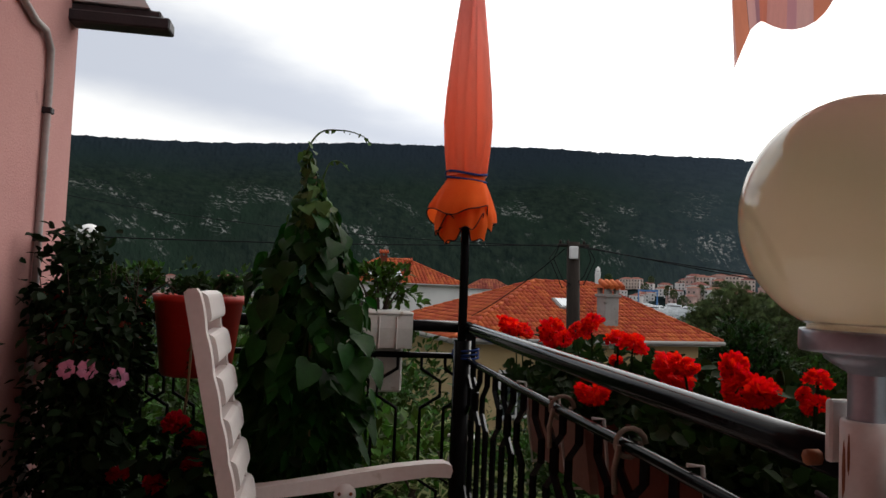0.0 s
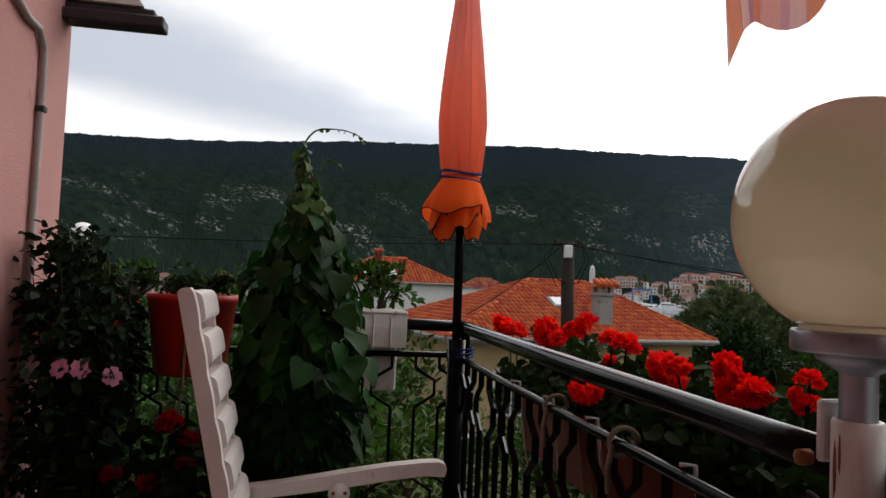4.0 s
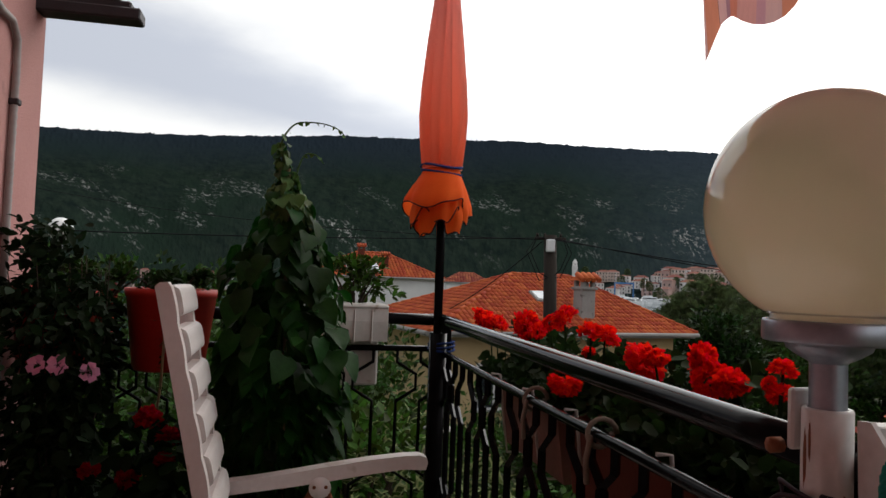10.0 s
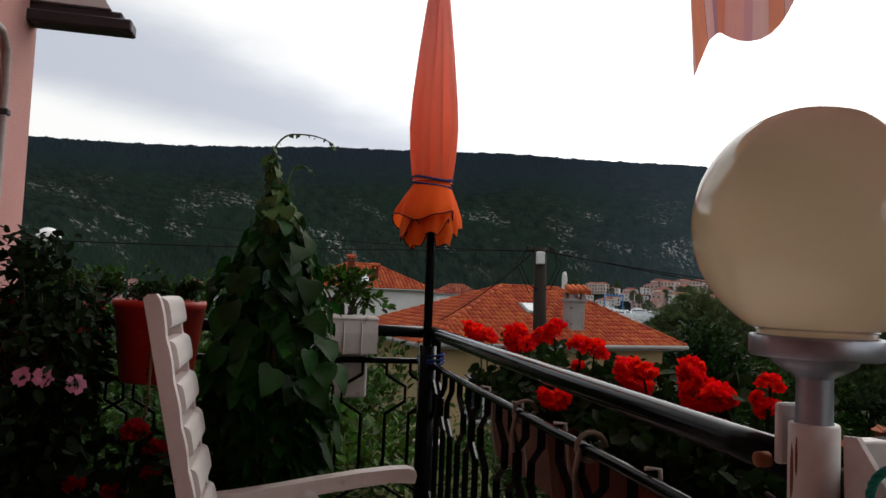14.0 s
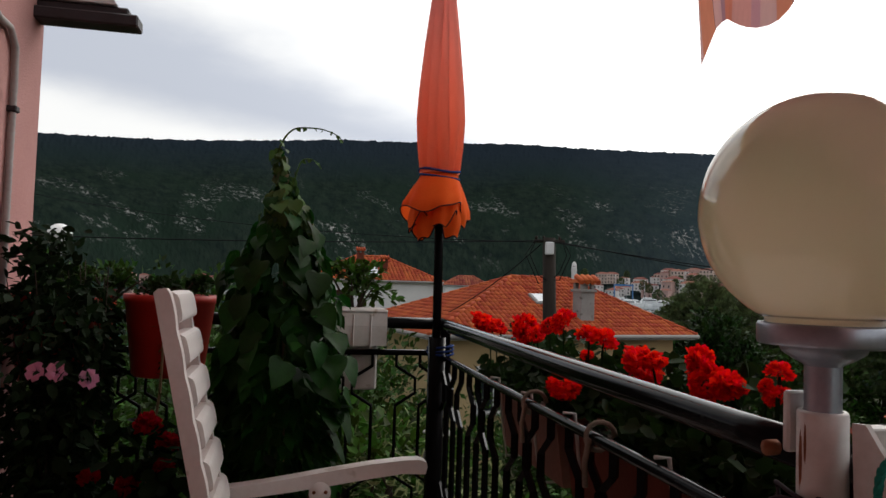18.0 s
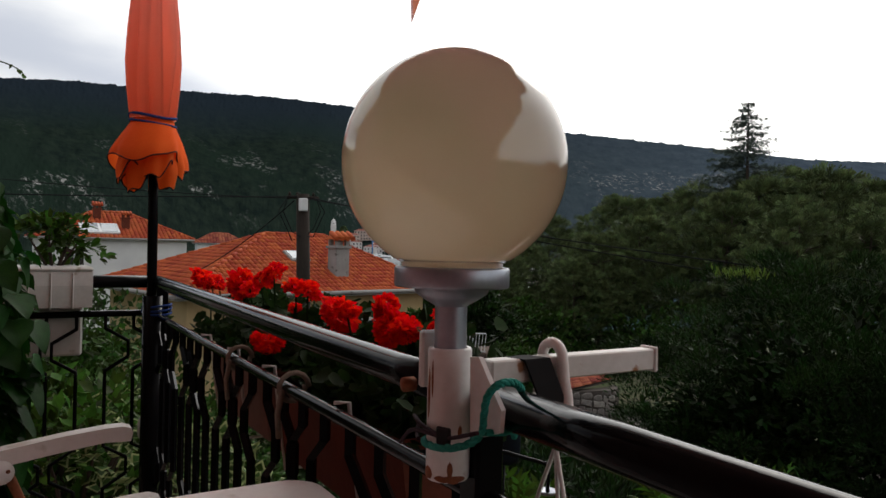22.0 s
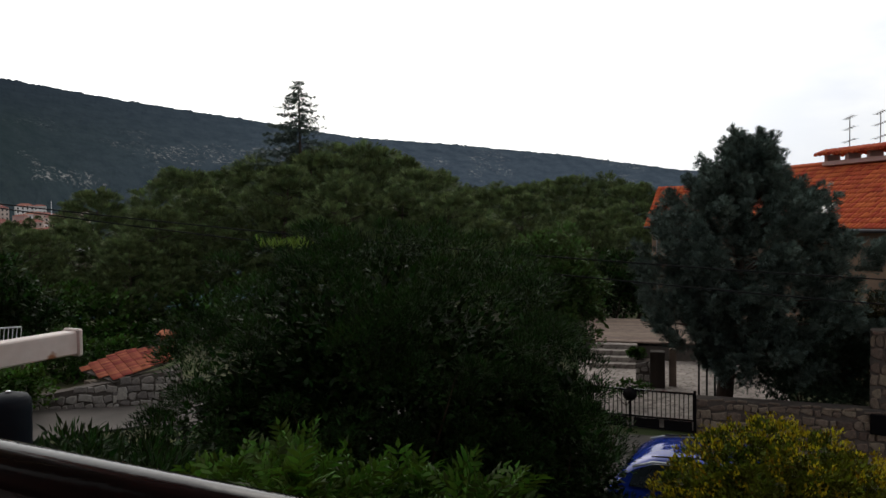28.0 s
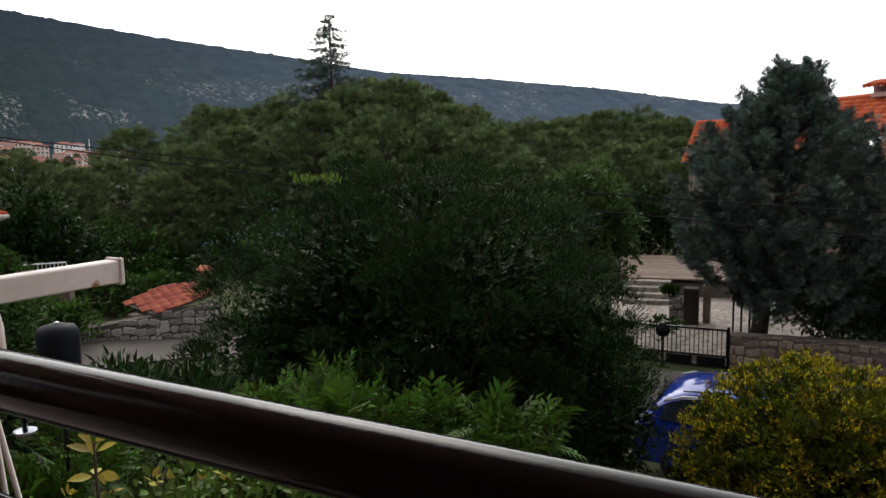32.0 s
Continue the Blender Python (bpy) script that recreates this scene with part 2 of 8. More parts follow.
M_PLASTIC = surface("white_resin", (0.66, 0.62, 0.60), (0.58, 0.53, 0.51), 0.42, scale=5, fine=60, bump=0.05, spots=(0.48, 0.43, 0.39), spot_at=0.68)
M_RUST = surface("rusty_steel", (0.25, 0.09, 0.04), (0.13, 0.05, 0.03), 0.85, 0.2, fine=90, bump=0.4)
M_REDPOT = surface("red_plastic", (0.42, 0.022, 0.013), (0.32, 0.016, 0.010), 0.45, scale=4, fine=50)
M_TERRA = surface("terracotta_plastic", (0.125, 0.032, 0.018), (0.085, 0.022, 0.013), 0.65, scale=6, fine=70, bump=0.15)
M_GREYBOX = surface("pale_grey_plastic", (0.60, 0.595, 0.57), (0.51, 0.50, 0.47), 0.55, scale=7, fine=70, spots=(0.34, 0.30, 0.24), spot_at=0.68)
M_SOIL = surface("potting_soil", (0.035, 0.022, 0.015), (0.02, 0.013, 0.009), 1.0, fine=120, bump=0.8)
M_FLOOR = surface("balcony_floor_tile", (0.17, 0.12, 0.10), (0.12, 0.085, 0.07), 0.6, scale=4, fine=60, bump=0.1)
M_CONDUIT = surface("grey_conduit_plastic", (0.42, 0.40, 0.39), (0.34, 0.31, 0.30), 0.6, fine=80)
M_HEM = surface("gathered_orange_canvas", (0.94, 0.17, 0.025), (0.86, 0.12, 0.018), 0.85, scale=5, fine=220, bump=0.2, leaf=0.45)
M_CLOTH = surface("striped_awning_cloth", (0.70, 0.42, 0.40), (0.60, 0.36, 0.35), 0.9, scale=14, fine=200, leaf=0.48, stretch=(3, 3, 0.4))
c_n, c_l = M_CLOTH.node_tree.nodes, M_CLOTH.node_tree.links
c_tc, c_sep, c_mul, c_fr, c_rp, c_mx = (c_n.new("ShaderNode" + q) for q in ("TexCoord", "SeparateXYZ", "Math", "Math", "ValToRGB", "Mix"))
c_mul.operation, c_fr.operation, c_mx.data_type, c_mx.blend_type = "MULTIPLY_ADD", "FRACT", "RGBA", "MULTIPLY"
c_mul.inputs[1].default_value, c_mul.inputs[2].default_value = 2.9, 0.35
c_l.new(c_tc.outputs["Object"], c_sep.inputs[0]); c_l.new(c_sep.outputs["Y"], c_mul.inputs[0]); c_l.new(c_mul.outputs[0], c_fr.inputs[0]); c_l.new(c_fr.outputs[0], c_rp.inputs[0])
c_rp.color_ramp.interpolation = "CONSTANT"
for c_at, c_col in ((0.0, (1.0, 0.62, 0.40)), (0.16, (1.0, 1.0, 1.0)), (0.30, (0.85, 0.72, 0.85)), (0.38, (1.0, 0.80, 0.75)), (0.62, (1.0, 0.55, 0.38)), (0.80, (0.62, 0.52, 0.66)), (0.88, (1.0, 0.95, 0.95))):
    c_e = c_rp.color_ramp.elements.new(c_at); c_e.color = (*c_col, 1)
c_old = c_n["Principled BSDF"].inputs["Base Color"].links[0].from_socket
c_mx.inputs["Factor"].default_value = 1.0
c_l.new(c_old, c_mx.inputs["A"]); c_l.new(c_rp.outputs[0], c_mx.inputs["B"])
for c_in in (c_n["Principled BSDF"].inputs["Base Color"], c_n["Translucent BSDF"].inputs["Color"]):
    c_l.new(c_mx.outputs["Result"], c_in)
M_LEDGE = surface("dark_stained_board", (0.035, 0.03, 0.035), (0.022, 0.02, 0.022), 0.5, scale=9, fine=90, bump=0.2)
M_ROOF = surface("clay_tile", (0.40, 0.078, 0.030), (0.27, 0.050, 0.021), 0.8, scale=1.4, fine=14, bump=0.3, per_piece=0.20, spots=(0.20, 0.06, 0.035), spot_at=0.67)
M_ROOFPALE = surface("weathered_clay_tile", (0.31, 0.080, 0.052), (0.19, 0.052, 0.036), 0.85, scale=1.4, fine=14, bump=0.3, per_piece=0.3)
M_YELLOW = surface("yellow_render", (0.44, 0.33, 0.18), (0.37, 0.27, 0.145), 0.9, scale=1.2, fine=30, bump=0.1)
M_OCHRE = surface("ochre_render", (0.20, 0.14, 0.10), (0.16, 0.11, 0.08), 0.9, scale=1.2, fine=30)
M_WHITEWALL = surface("white_render", (0.62, 0.62, 0.62), (0.52, 0.52, 0.53), 0.9, scale=1.0, fine=20)
M_CONCRETE = surface("grey_concrete", (0.27, 0.26, 0.25), (0.20, 0.19, 0.18), 0.9, scale=2, fine=40, bump=0.3, spots=(0.12, 0.11, 0.10), spot_at=0.64)
M_STONE = surface("limestone", (0.165, 0.125, 0.097), (0.085, 0.066, 0.053), 0.9, scale=4, fine=40, bump=0.5, per_piece=0.4)
M_LANESTONE = surface("grey_limestone", (0.27, 0.245, 0.225), (0.15, 0.135, 0.122), 0.9, scale=4, fine=40, bump=0.5, per_piece=0.4)
M_MORTAR = surface("lime_mortar", (0.085, 0.072, 0.062), (0.06, 0.05, 0.045), 0.95, fine=60, bump=0.4)
M_PAVING = surface("pale_crazy_paving", (0.27, 0.235, 0.21), (0.14, 0.12, 0.108), 0.85, scale=3, fine=14, bump=0.3, spots=(0.11, 0.09, 0.08), spot_at=0.54)
M_ASPHALT = surface("worn_asphalt", (0.10, 0.088, 0.080), (0.065, 0.058, 0.053), 0.9, scale=0.8, fine=60, bump=0.3)
M_BARK = surface("bark", (0.06, 0.045, 0.035), (0.032, 0.024, 0.02), 0.95, scale=9, fine=60, bump=0.9, stretch=(1, 1, 0.25))
M_POLE = surface("tarred_timber", (0.034, 0.027, 0.022), (0.018, 0.014, 0.012), 0.9, scale=6, fine=70, bump=0.5, stretch=(1, 1, 0.12))
M_WIRE = surface("black_cable", (0.010, 0.010, 0.011), None, 0.9, spec=0.1)
M_GLASS = surface("dark_window_glass", (0.02, 0.025, 0.03), None, 0.06, coat=0.5)
M_PALEGLASS = surface("skylight_glass", (0.30, 0.33, 0.36), None, 0.06, coat=0.6)
M_CARBLUE = surface("blue_car_paint", (0.008, 0.022, 0.17), (0.007, 0.018, 0.14), 0.10, 0.1, scale=2, fine=20, spec=0.4)
M_BLACKPLASTIC = surface("black_moulded_plastic", (0.004, 0.006, 0.009), (0.007, 0.009, 0.013), 0.55, scale=5, fine=60, bump=0.1, spec=0.06)
M_RUBBER = surface("tyre_rubber", (0.015, 0.015, 0.016), None, 0.85)
M_CHROME = surface("bright_metal", (0.6, 0.6, 0.62), None, 0.2, 1.0)
M_TIMBER = surface("grey_brown_timber", (0.17, 0.125, 0.10), (0.11, 0.08, 0.064), 0.85, scale=3, fine=40, bump=0.3, per_piece=0.2)
M_PALEBOAT = surface("white_gelcoat", (0.72, 0.74, 0.76), None, 0.3)
M_BLUECRANE = surface("blue_crane_paint", (0.06, 0.18, 0.42), None, 0.5)
M_RED_PETAL = surface("scarlet_petal", (0.90, 0.006, 0.006), (0.74, 0.003, 0.005), 0.7, scale=40, fine=200, per_piece=0.12, leaf=0.45, spec=0.03)
# the scarlet petal again, with the shade near the floor put into its colour
M_SHADED_PETAL = surface("shaded_scarlet_petal", (0.42, 0.004, 0.016), (0.30, 0.003, 0.012), 0.7, scale=40, fine=200, per_piece=0.12, leaf=0.45, spec=0.03)
M_PINK_PETAL = surface("pink_petal", (0.88, 0.42, 0.62), (0.80, 0.30, 0.52), 0.6, scale=40, fine=120, per_piece=0.12, leaf=0.3)


def leaf_mat(name, a, b, rough=0.5, vary=0.35, light=0.25, spec=0.10):
    return surface(name, a, b, rough, scale=1.6, fine=22, per_piece=vary, leaf=light, spec=spec)


M_VINE = leaf_mat("bean_leaf", (0.015, 0.062, 0.007), (0.006, 0.027, 0.003), 0.5, 0.35, 0.30, 0.12)
M_VINELIGHT = leaf_mat("young_bean_leaf", (0.075, 0.13, 0.032), (0.05, 0.095, 0.024), 0.5)
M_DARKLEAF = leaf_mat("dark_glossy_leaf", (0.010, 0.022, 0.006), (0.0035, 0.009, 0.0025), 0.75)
M_GERANIUM = leaf_mat("geranium_leaf", (0.020, 0.042, 0.009), (0.008, 0.018, 0.004), 0.7)
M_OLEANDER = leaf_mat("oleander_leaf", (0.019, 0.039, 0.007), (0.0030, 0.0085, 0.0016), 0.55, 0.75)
M_SPROUT = leaf_mat("fresh_sprout_leaf", (0.13, 0.19, 0.03), (0.09, 0.14, 0.025), 0.5)
M_WISTERIA = leaf_mat("wisteria_leaf", (0.052, 0.100, 0.010), (0.013, 0.032, 0.0035), 0.6, 0.6)
M_PITTO = leaf_mat("golden_pittosporum_leaf", (0.098, 0.102, 0.006), (0.014, 0.030, 0.003), 0.6, 0.65)
M_IVY = leaf_mat("variegated_ivy_leaf", (0.06, 0.11, 0.03), (0.04, 0.075, 0.02), 0.5, 0.4)
M_IVYPALE = leaf_mat("cream_ivy_margin", (0.38, 0.40, 0.20), (0.20, 0.24, 0.09), 0.5, 0.2)
M_PINENEEDLE = leaf_mat("blue_green_needles", (0.098, 0.132, 0.108), (0.024, 0.038, 0.032), 0.6, 0.65, 0.1)
M_PINEGREEN = leaf_mat("aleppo_pine_needles", (0.118, 0.146, 0.056), (0.032, 0.050, 0.021), 0.7, 0.5, 0.15)
M_SPRUCE = leaf_mat("spruce_needles", (0.026, 0.046, 0.026), (0.016, 0.030, 0.018), 0.6, 0.35, 0.1)
M_GARDEN = leaf_mat("garden_leaf", (0.038, 0.074, 0.010), (0.010, 0.024, 0.004), 0.6, 0.65)
M_BOXSHRUB = leaf_mat("box_shrub_leaf", (0.056, 0.105, 0.012), (0.018, 0.040, 0.005), 0.6, 0.7)
M_CANE = surface("dry_cane", (0.22, 0.16, 0.09), (0.15, 0.10, 0.06), 0.8, fine=60)

# ---------------------------------------------------------------- builders
EYE = Vector((0.25, -1.0, 1.31))
B = pose(0.25, 2.05, 0, 0, 0, 9.6)          # the balcony: corner of the railing, x out to the street, y out over the garden
FLOOR_Z = 0.17


def polar(az, d, z=0.0):
    """A place d metres away on the bearing az (degrees, clockwise from ahead)."""
    return Vector((EYE.x + d * math.sin(radians(az)), EYE.y + d * math.cos(radians(az)), z))


def facing(az, d, z=0.0, turn=0.0):
    """A pose on a bearing whose x runs to the right and y away."""
    p = polar(az, d, z)
    return pose(p.x, p.y, p.z, 0, 0, -az + turn)


class Build:
    def __init__(self):
        self.v, self.f, self.s = [], [], []

    def add(self, verts, faces, smooth=False, m=None):
        o = len(self.v)
        self.v += [tuple(m @ Vector(p)) if m else tuple(p) for p in verts]
        self.f += [tuple(i + o for i in q) for q in faces]
        self.s += [smooth] * len(faces)
        return self

    def box(self, cx, cy, cz, sx, sy, sz, ch=0.0, m=None):
        h = (sx / 2, sy / 2, sz / 2)
        ch = min(ch, min(h) * 0.9)
        c = [(i, j, k) for i in (-1, 1) for j in (-1, 1) for k in (-1, 1)]
        if not ch:
            v = [(cx + i * h[0], cy + j * h[1], cz + k * h[2]) for i, j, k in c]
            return self.add(v, [(0, 1, 3, 2), (4, 6, 7, 5), (0, 4, 5, 1), (2, 3, 7, 6), (0, 2, 6, 4), (1, 5, 7, 3)], False, m)
        v, at = [], {}
        for q in c:
            for a in range(3):
                at[q, a] = len(v)
                v.append(tuple((cx, cy, cz)[b] + q[b] * (h[b] - (0 if b == a else ch)) for b in range(3)))
        f = []
        for a in range(3):
            b, d = (a + 1) % 3, (a + 2) % 3
            for sgn in (-1, 1):
                ring = []
                for p, r in ((-1, -1), (1, -1), (1, 1), (-1, 1)):
                    q = [0, 0, 0]; q[a], q[b], q[d] = sgn, p, r
                    ring.append(at[tuple(q), a])
                f.append(ring)
            for p in (-1, 1):
                for r in (-1, 1):
                    q = [0, 0, 0]; q[a], q[b], q[d] = -1, p, r
                    w = list(q); w[a] = 1
                    f.append((at[tuple(q), b], at[tuple(w), b], at[tuple(w), d], at[tuple(q), d]))
        f += [tuple(at[q, a] for a in range(3)) for q in c]
        return self.add(v, f, False, m)

    def tube(self, pts, r, seg=10, m=None, caps=True, flat=1.0):
        pts = [Vector(p) for p in pts]
        rs = r if isinstance(r, (list, tuple)) else [r] * len(pts)
        v, f = [], []
        up = None
        for i, p in enumerate(pts):
            d = (pts[min(i + 1, len(pts) - 1)] - pts[max(i - 1, 0)]).normalized()
            if up is None:
                up = Vector((0, 0, 1)) if abs(d.z) < 0.9 else Vector((1, 0, 0))
            a = d.cross(up).normalized()
            up = a.cross(d).normalized()
            for k in range(seg):
                t = 2 * math.pi * k / seg
                v.append(p + (a * math.cos(t) + up * math.sin(t) * flat) * rs[i])
        for i in range(len(pts) - 1):
            for k in range(seg):
                f.append((i * seg + k, i * seg + (k + 1) % seg, (i + 1) * seg + (k + 1) % seg, (i + 1) * seg + k))
        self.add(v, f, seg > 5, m)
        if caps:
            o = len(self.v) - len(v)
            self.f += [tuple(o + k for k in range(seg))[::-1], tuple(o + (len(pts) - 1) * seg + k for k in range(seg))]
            self.s += [False, False]
        return self

    def lathe(self, prof, seg=24, m=None, wave=None, caps=False):
        v, f = [], []
        for r, z in prof:
            for k in range(seg):
                t = 2 * math.pi * k / seg
                rr = r * (1 + (wave(t, z) if wave else 0))
                v.append((rr * math.cos(t), rr * math.sin(t), z))
        for i in range(len(prof) - 1):
            for k in range(seg):
                f.append((i * seg + k, i * seg + (k + 1) % seg, (i + 1) * seg + (k + 1) % seg, (i + 1) * seg + k))
        self.add(v, f, True, m)
        if caps:
            o = len(self.v) - len(v)
            self.f += [tuple(o + k for k in range(seg))[::-1], tuple(o + (len(prof) - 1) * seg + k for k in range(seg))]
            self.s += [False, False]
        return self

    def prism(self, outline, z0, z1, m=None):
        n = len(outline)
        v = [(x, y, z0) for x, y in outline] + [(x, y, z1) for x, y in outline]
        return self.add(v, [tuple(range(n))[::-1], tuple(range(n, 2 * n))] + [(i, (i + 1) % n, n + (i + 1) % n, n + i) for i in range(n)], False, m)

    def mesh(self, name, material):
        me = bpy.data.meshes.new(name)
        me.from_pydata(self.v, [], self.f)
        me.polygons.foreach_set("use_smooth", self.s)
        if len(self.f) < 6000:
            bm = bmesh.new(); bm.from_mesh(me)
            bmesh.ops.recalc_face_normals(bm, faces=bm.faces)
            bm.to_mesh(me); bm.free()
        me.materials.append(material)
        return me


NEARLEAF = ([(0, 0, 0), (0.18, 0.17, 0.03), (0.42, 0.27, 0.05), (0.68, 0.22, 0.03), (0.87, 0.10, -0.02), (1.0, 0, -0.08), (0.87, -0.10, -0.02), (0.68, -0.22, 0.03), (0.42, -0.27, 0.05), (0.18, -0.17, 0.03), (0.30, 0, -0.02), (0.65, 0, -0.04)],
            [(0, 10, 1), (1, 10, 2), (2, 10, 11), (2, 11, 3), (3, 11, 4), (4, 11, 5), (5, 11, 6), (6, 11, 7), (7, 11, 8), (8, 11, 10), (8, 10, 9), (9, 10, 0)])
LOOSE = ("foliage", "inner_leaves", "shoot_growth", "dry_leaves", "ivy_margin", "ivy_centre", "leaf_whorl", "stem_growth", "sprout", "crown", "ridge_tiles")


def part(name, b, material, parent, label="", m=None):
    ob = new(name, b.mesh(name, material) if isinstance(b, Build) else b)
    ob.parent = parent
    if name in LOOSE:
        tagged(ob, kind="stuff")
    if m is not None:
        ob.matrix_basis = m
    return tagged(ob, label) if label else ob


def thing(name, m, label, category, group="", kind=""):
    ob = new(name)
    ob.empty_display_size = 0.1
    ob.matrix_basis = m
    return tagged(ob, label, category, group, kind)


def solid(name, b, material, m, label, category="", group="", kind=""):
    ob = new(name, b.mesh(name, material))
    ob.matrix_basis = m
    return tagged(ob, label, category, group, kind)


def grid_mesh(name, X, Y, Z, material, smooth=True):
    n, k = X.shape
    me = bpy.data.meshes.new(name)
    V = np.stack([X, Y, Z], -1).reshape(-1, 3)
    a = (np.arange(n - 1)[:, None] * k + np.arange(k - 1)[None]).ravel()
    me.from_pydata(V.tolist(), [], np.stack([a, a + 1, a + k + 1, a + k], 1).tolist())
    me.polygons.foreach_set("use_smooth", [smooth] * len(a))
    me.materials.append(material)
    return me


def scatter(name, tv, tf, pos, out, size, rng, material, droop=0.3, spread=0.8):
    """Many small leaves as one mesh: template (x along, y across, z up) turned to grow along the directions out."""
    tv = np.asarray(tv, float)
    n = len(pos)
    d = out + rng.normal(0, spread, (n, 3)); d[:, 2] -= droop
    d /= np.linalg.norm(d, axis=1, keepdims=True) + 1e-9
    u = rng.normal(0, 0.6, (n, 3)); u[:, 2] += 1.0
    y = np.cross(u, d); y /= np.linalg.norm(y, axis=1, keepdims=True) + 1e-9
    z = np.cross(d, y)
    s = np.asarray(size).reshape(-1, 1, 1) * np.ones((n, 1, 1))
    V = pos[:, None] + s * (tv[None, :, 0:1] * d[:, None] + tv[None, :, 1:2] * y[:, None] + tv[None, :, 2:3] * z[:, None])
    k = len(tv)
    me = bpy.data.meshes.new(name)
    faces = (np.asarray(tf)[None] + (np.arange(n) * k)[:, None, None]).reshape(-1, len(tf[0]))
    me.vertices.add(n * k); me.vertices.foreach_set("co", V.reshape(-1))
    w = faces.shape[1]
    me.loops.add(faces.size); me.loops.foreach_set("vertex_index", faces.reshape(-1).astype(np.int32))
    me.polygons.add(len(faces))
    me.polygons.foreach_set("loop_start", (np.arange(len(faces)) * w).astype(np.int32))
    me.materials.append(material)
    me.update(calc_edges=True)
    return me


# leaf templates: length 1 along x
OVAL = ([(0, 0, 0), (0.45, 0.27, 0.06), (0.5, 0, -0.02), (0.45, -0.27, 0.06), (1, 0, -0.06)], [(0, 2, 1), (1, 2, 4), (0, 3, 2), (2, 3, 4)])
LANCE = ([(0, 0, 0), (0.45, 0.10, 0.03), (0.5, 0, -0.01), (0.45, -0.10, 0.03), (1, 0, -0.04)], OVAL[1])
TUFT = ([(0, 0, 0), (0.9, 0.30, 0.1), (0.95, 0.18, 0.1), (0.9, -0.30, 0.1), (0.95, -0.18, 0.1), (0.8, 0.05, 0.45), (0.8, -0.05, 0.45), (0.8, 0.05, -0.35), (0.8, -0.05, -0.35), (1.05, 0.06, 0), (1.05, -0.06, 0)],
        [(0, 1, 2), (0, 4, 3), (0, 5, 6), (0, 8, 7), (0, 9, 10)])


def crown_points(rng, radii, lobes, per_lobe, lobe_r, low=-0.7, shell=0.55, taper=0.0):
    """Places and outward directions of leaves in an uneven crown made of many lobes inside an ellipsoid round the origin."""
    radii = np.asarray(radii, float)
    P, D = [], []
    for _ in range(lobes):
        q = rng.normal(size=3); q /= np.linalg.norm(q)
        if q[2] < low:
            q[2] = -q[2] * 0.5
        t = (q[2] + 1) / 2
        c = q * radii * rng.uniform(shell, 0.95) * np.array([1 - taper * t, 1 - taper * t, 1])
        r = rng.uniform(*lobe_r)
        w = rng.normal(size=(per_lobe, 3)); w /= np.linalg.norm(w, axis=1, keepdims=True)
        w[:, 2] = np.where(w[:, 2] < -0.4, -w[:, 2], w[:, 2])
        k = rng.uniform(0.35, 1.0, (per_lobe, 1)) ** 0.6
        P.append(c + w * r * k * np.array([1, 1, 0.8])); D.append(w + 0.6 * c / radii.max())
    return np.concatenate(P), np.concatenate(D)


def limbs(rng, height, base_r, crown_r, count, start=0.35, lean=0.05):
    b = Build()
    top = Vector((rng.uniform(-lean, lean) * height, rng.uniform(-lean, lean) * height, height))
    pts = [top * t + Vector((0.03 * height * math.sin(5 * t), 0.02 * height * math.sin(7 * t + 1), 0)) * t for t in np.linspace(0, 1, 8)]
    b.tube(pts, [base_r * (1 - 0.82 * t) for t in np.linspace(0, 1, 8)], 8)
    for i in range(count):
        t = start + (1 - start) * (i + 0.5) / count * 0.95
        o = top * t
        a = i * 2.4 + rng.uniform(-0.4, 0.4)
        ln = crown_r * rng.uniform(0.55, 0.95) * (1.15 - 0.7 * t)
        e = o + Vector((math.cos(a) * ln, math.sin(a) * ln, ln * rng.uniform(0.15, 0.5)))
        b.tube([o, (o + e) / 2 + Vector((0, 0, -0.06 * ln)), e], [base_r * 0.38 * (1 - 0.5 * t), base_r * 0.22, base_r * 0.06], 5)
    return b


# ---------------------------------------------------------------- ground, sea, hill
def fbm(X, Y, seed, octaves=5):
    r = np.random.default_rng(seed)
    out, amp = 0 * X, 1.0
    k = 1.0
    for _ in range(octaves):
        for _ in range(3):
            a, p = r.uniform(0, 6.283, 2)
            out = out + amp * np.sin(k * (X * np.cos(a) + Y * np.sin(a)) + p) / 3
        amp, k = amp * 0.55, k * 2.1
    return out


M_EARTH = surface("garden_earth_and_grass", (0.040, 0.056, 0.020), (0.055, 0.045, 0.030), 0.95, scale=0.35, fine=9, bump=0.5, spots=(0.06, 0.07, 0.025), spot_at=0.58)
M_SEA = surface("sea_water", (0.015, 0.045, 0.05), (0.02, 0.055, 0.06), 0.05, scale=0.05, fine=1.2, bump=0.02, spec=0.4)
rr = np.concatenate([np.linspace(0, 60, 40), np.geomspace(64, 4200, 36)])
aa = np.radians(np.linspace(0, 360, 181))
R, AZ = np.meshgrid(rr, aa)
X, Y = EYE.x + R * np.sin(AZ), EYE.y + R * np.cos(AZ)
deg = (np.degrees(AZ) + 180) % 360 - 180
shore = np.where((deg > -70) & (deg < 72), 1.0, 0.0)
fall = np.clip((R - 28) / 90, 0, 1)
Z = -3.75 + 0.10 * fbm(X / 2.2, Y / 2.2, 3) - shore * fall ** 1.3 * 9.0 + (1 - shore) * fall * 3.0
Z = np.where(R < 26, np.maximum(Z, -3.72 + 0 * Z), Z)
ground = new("ground", grid_mesh("ground", X, Y, Z, M_EARTH))
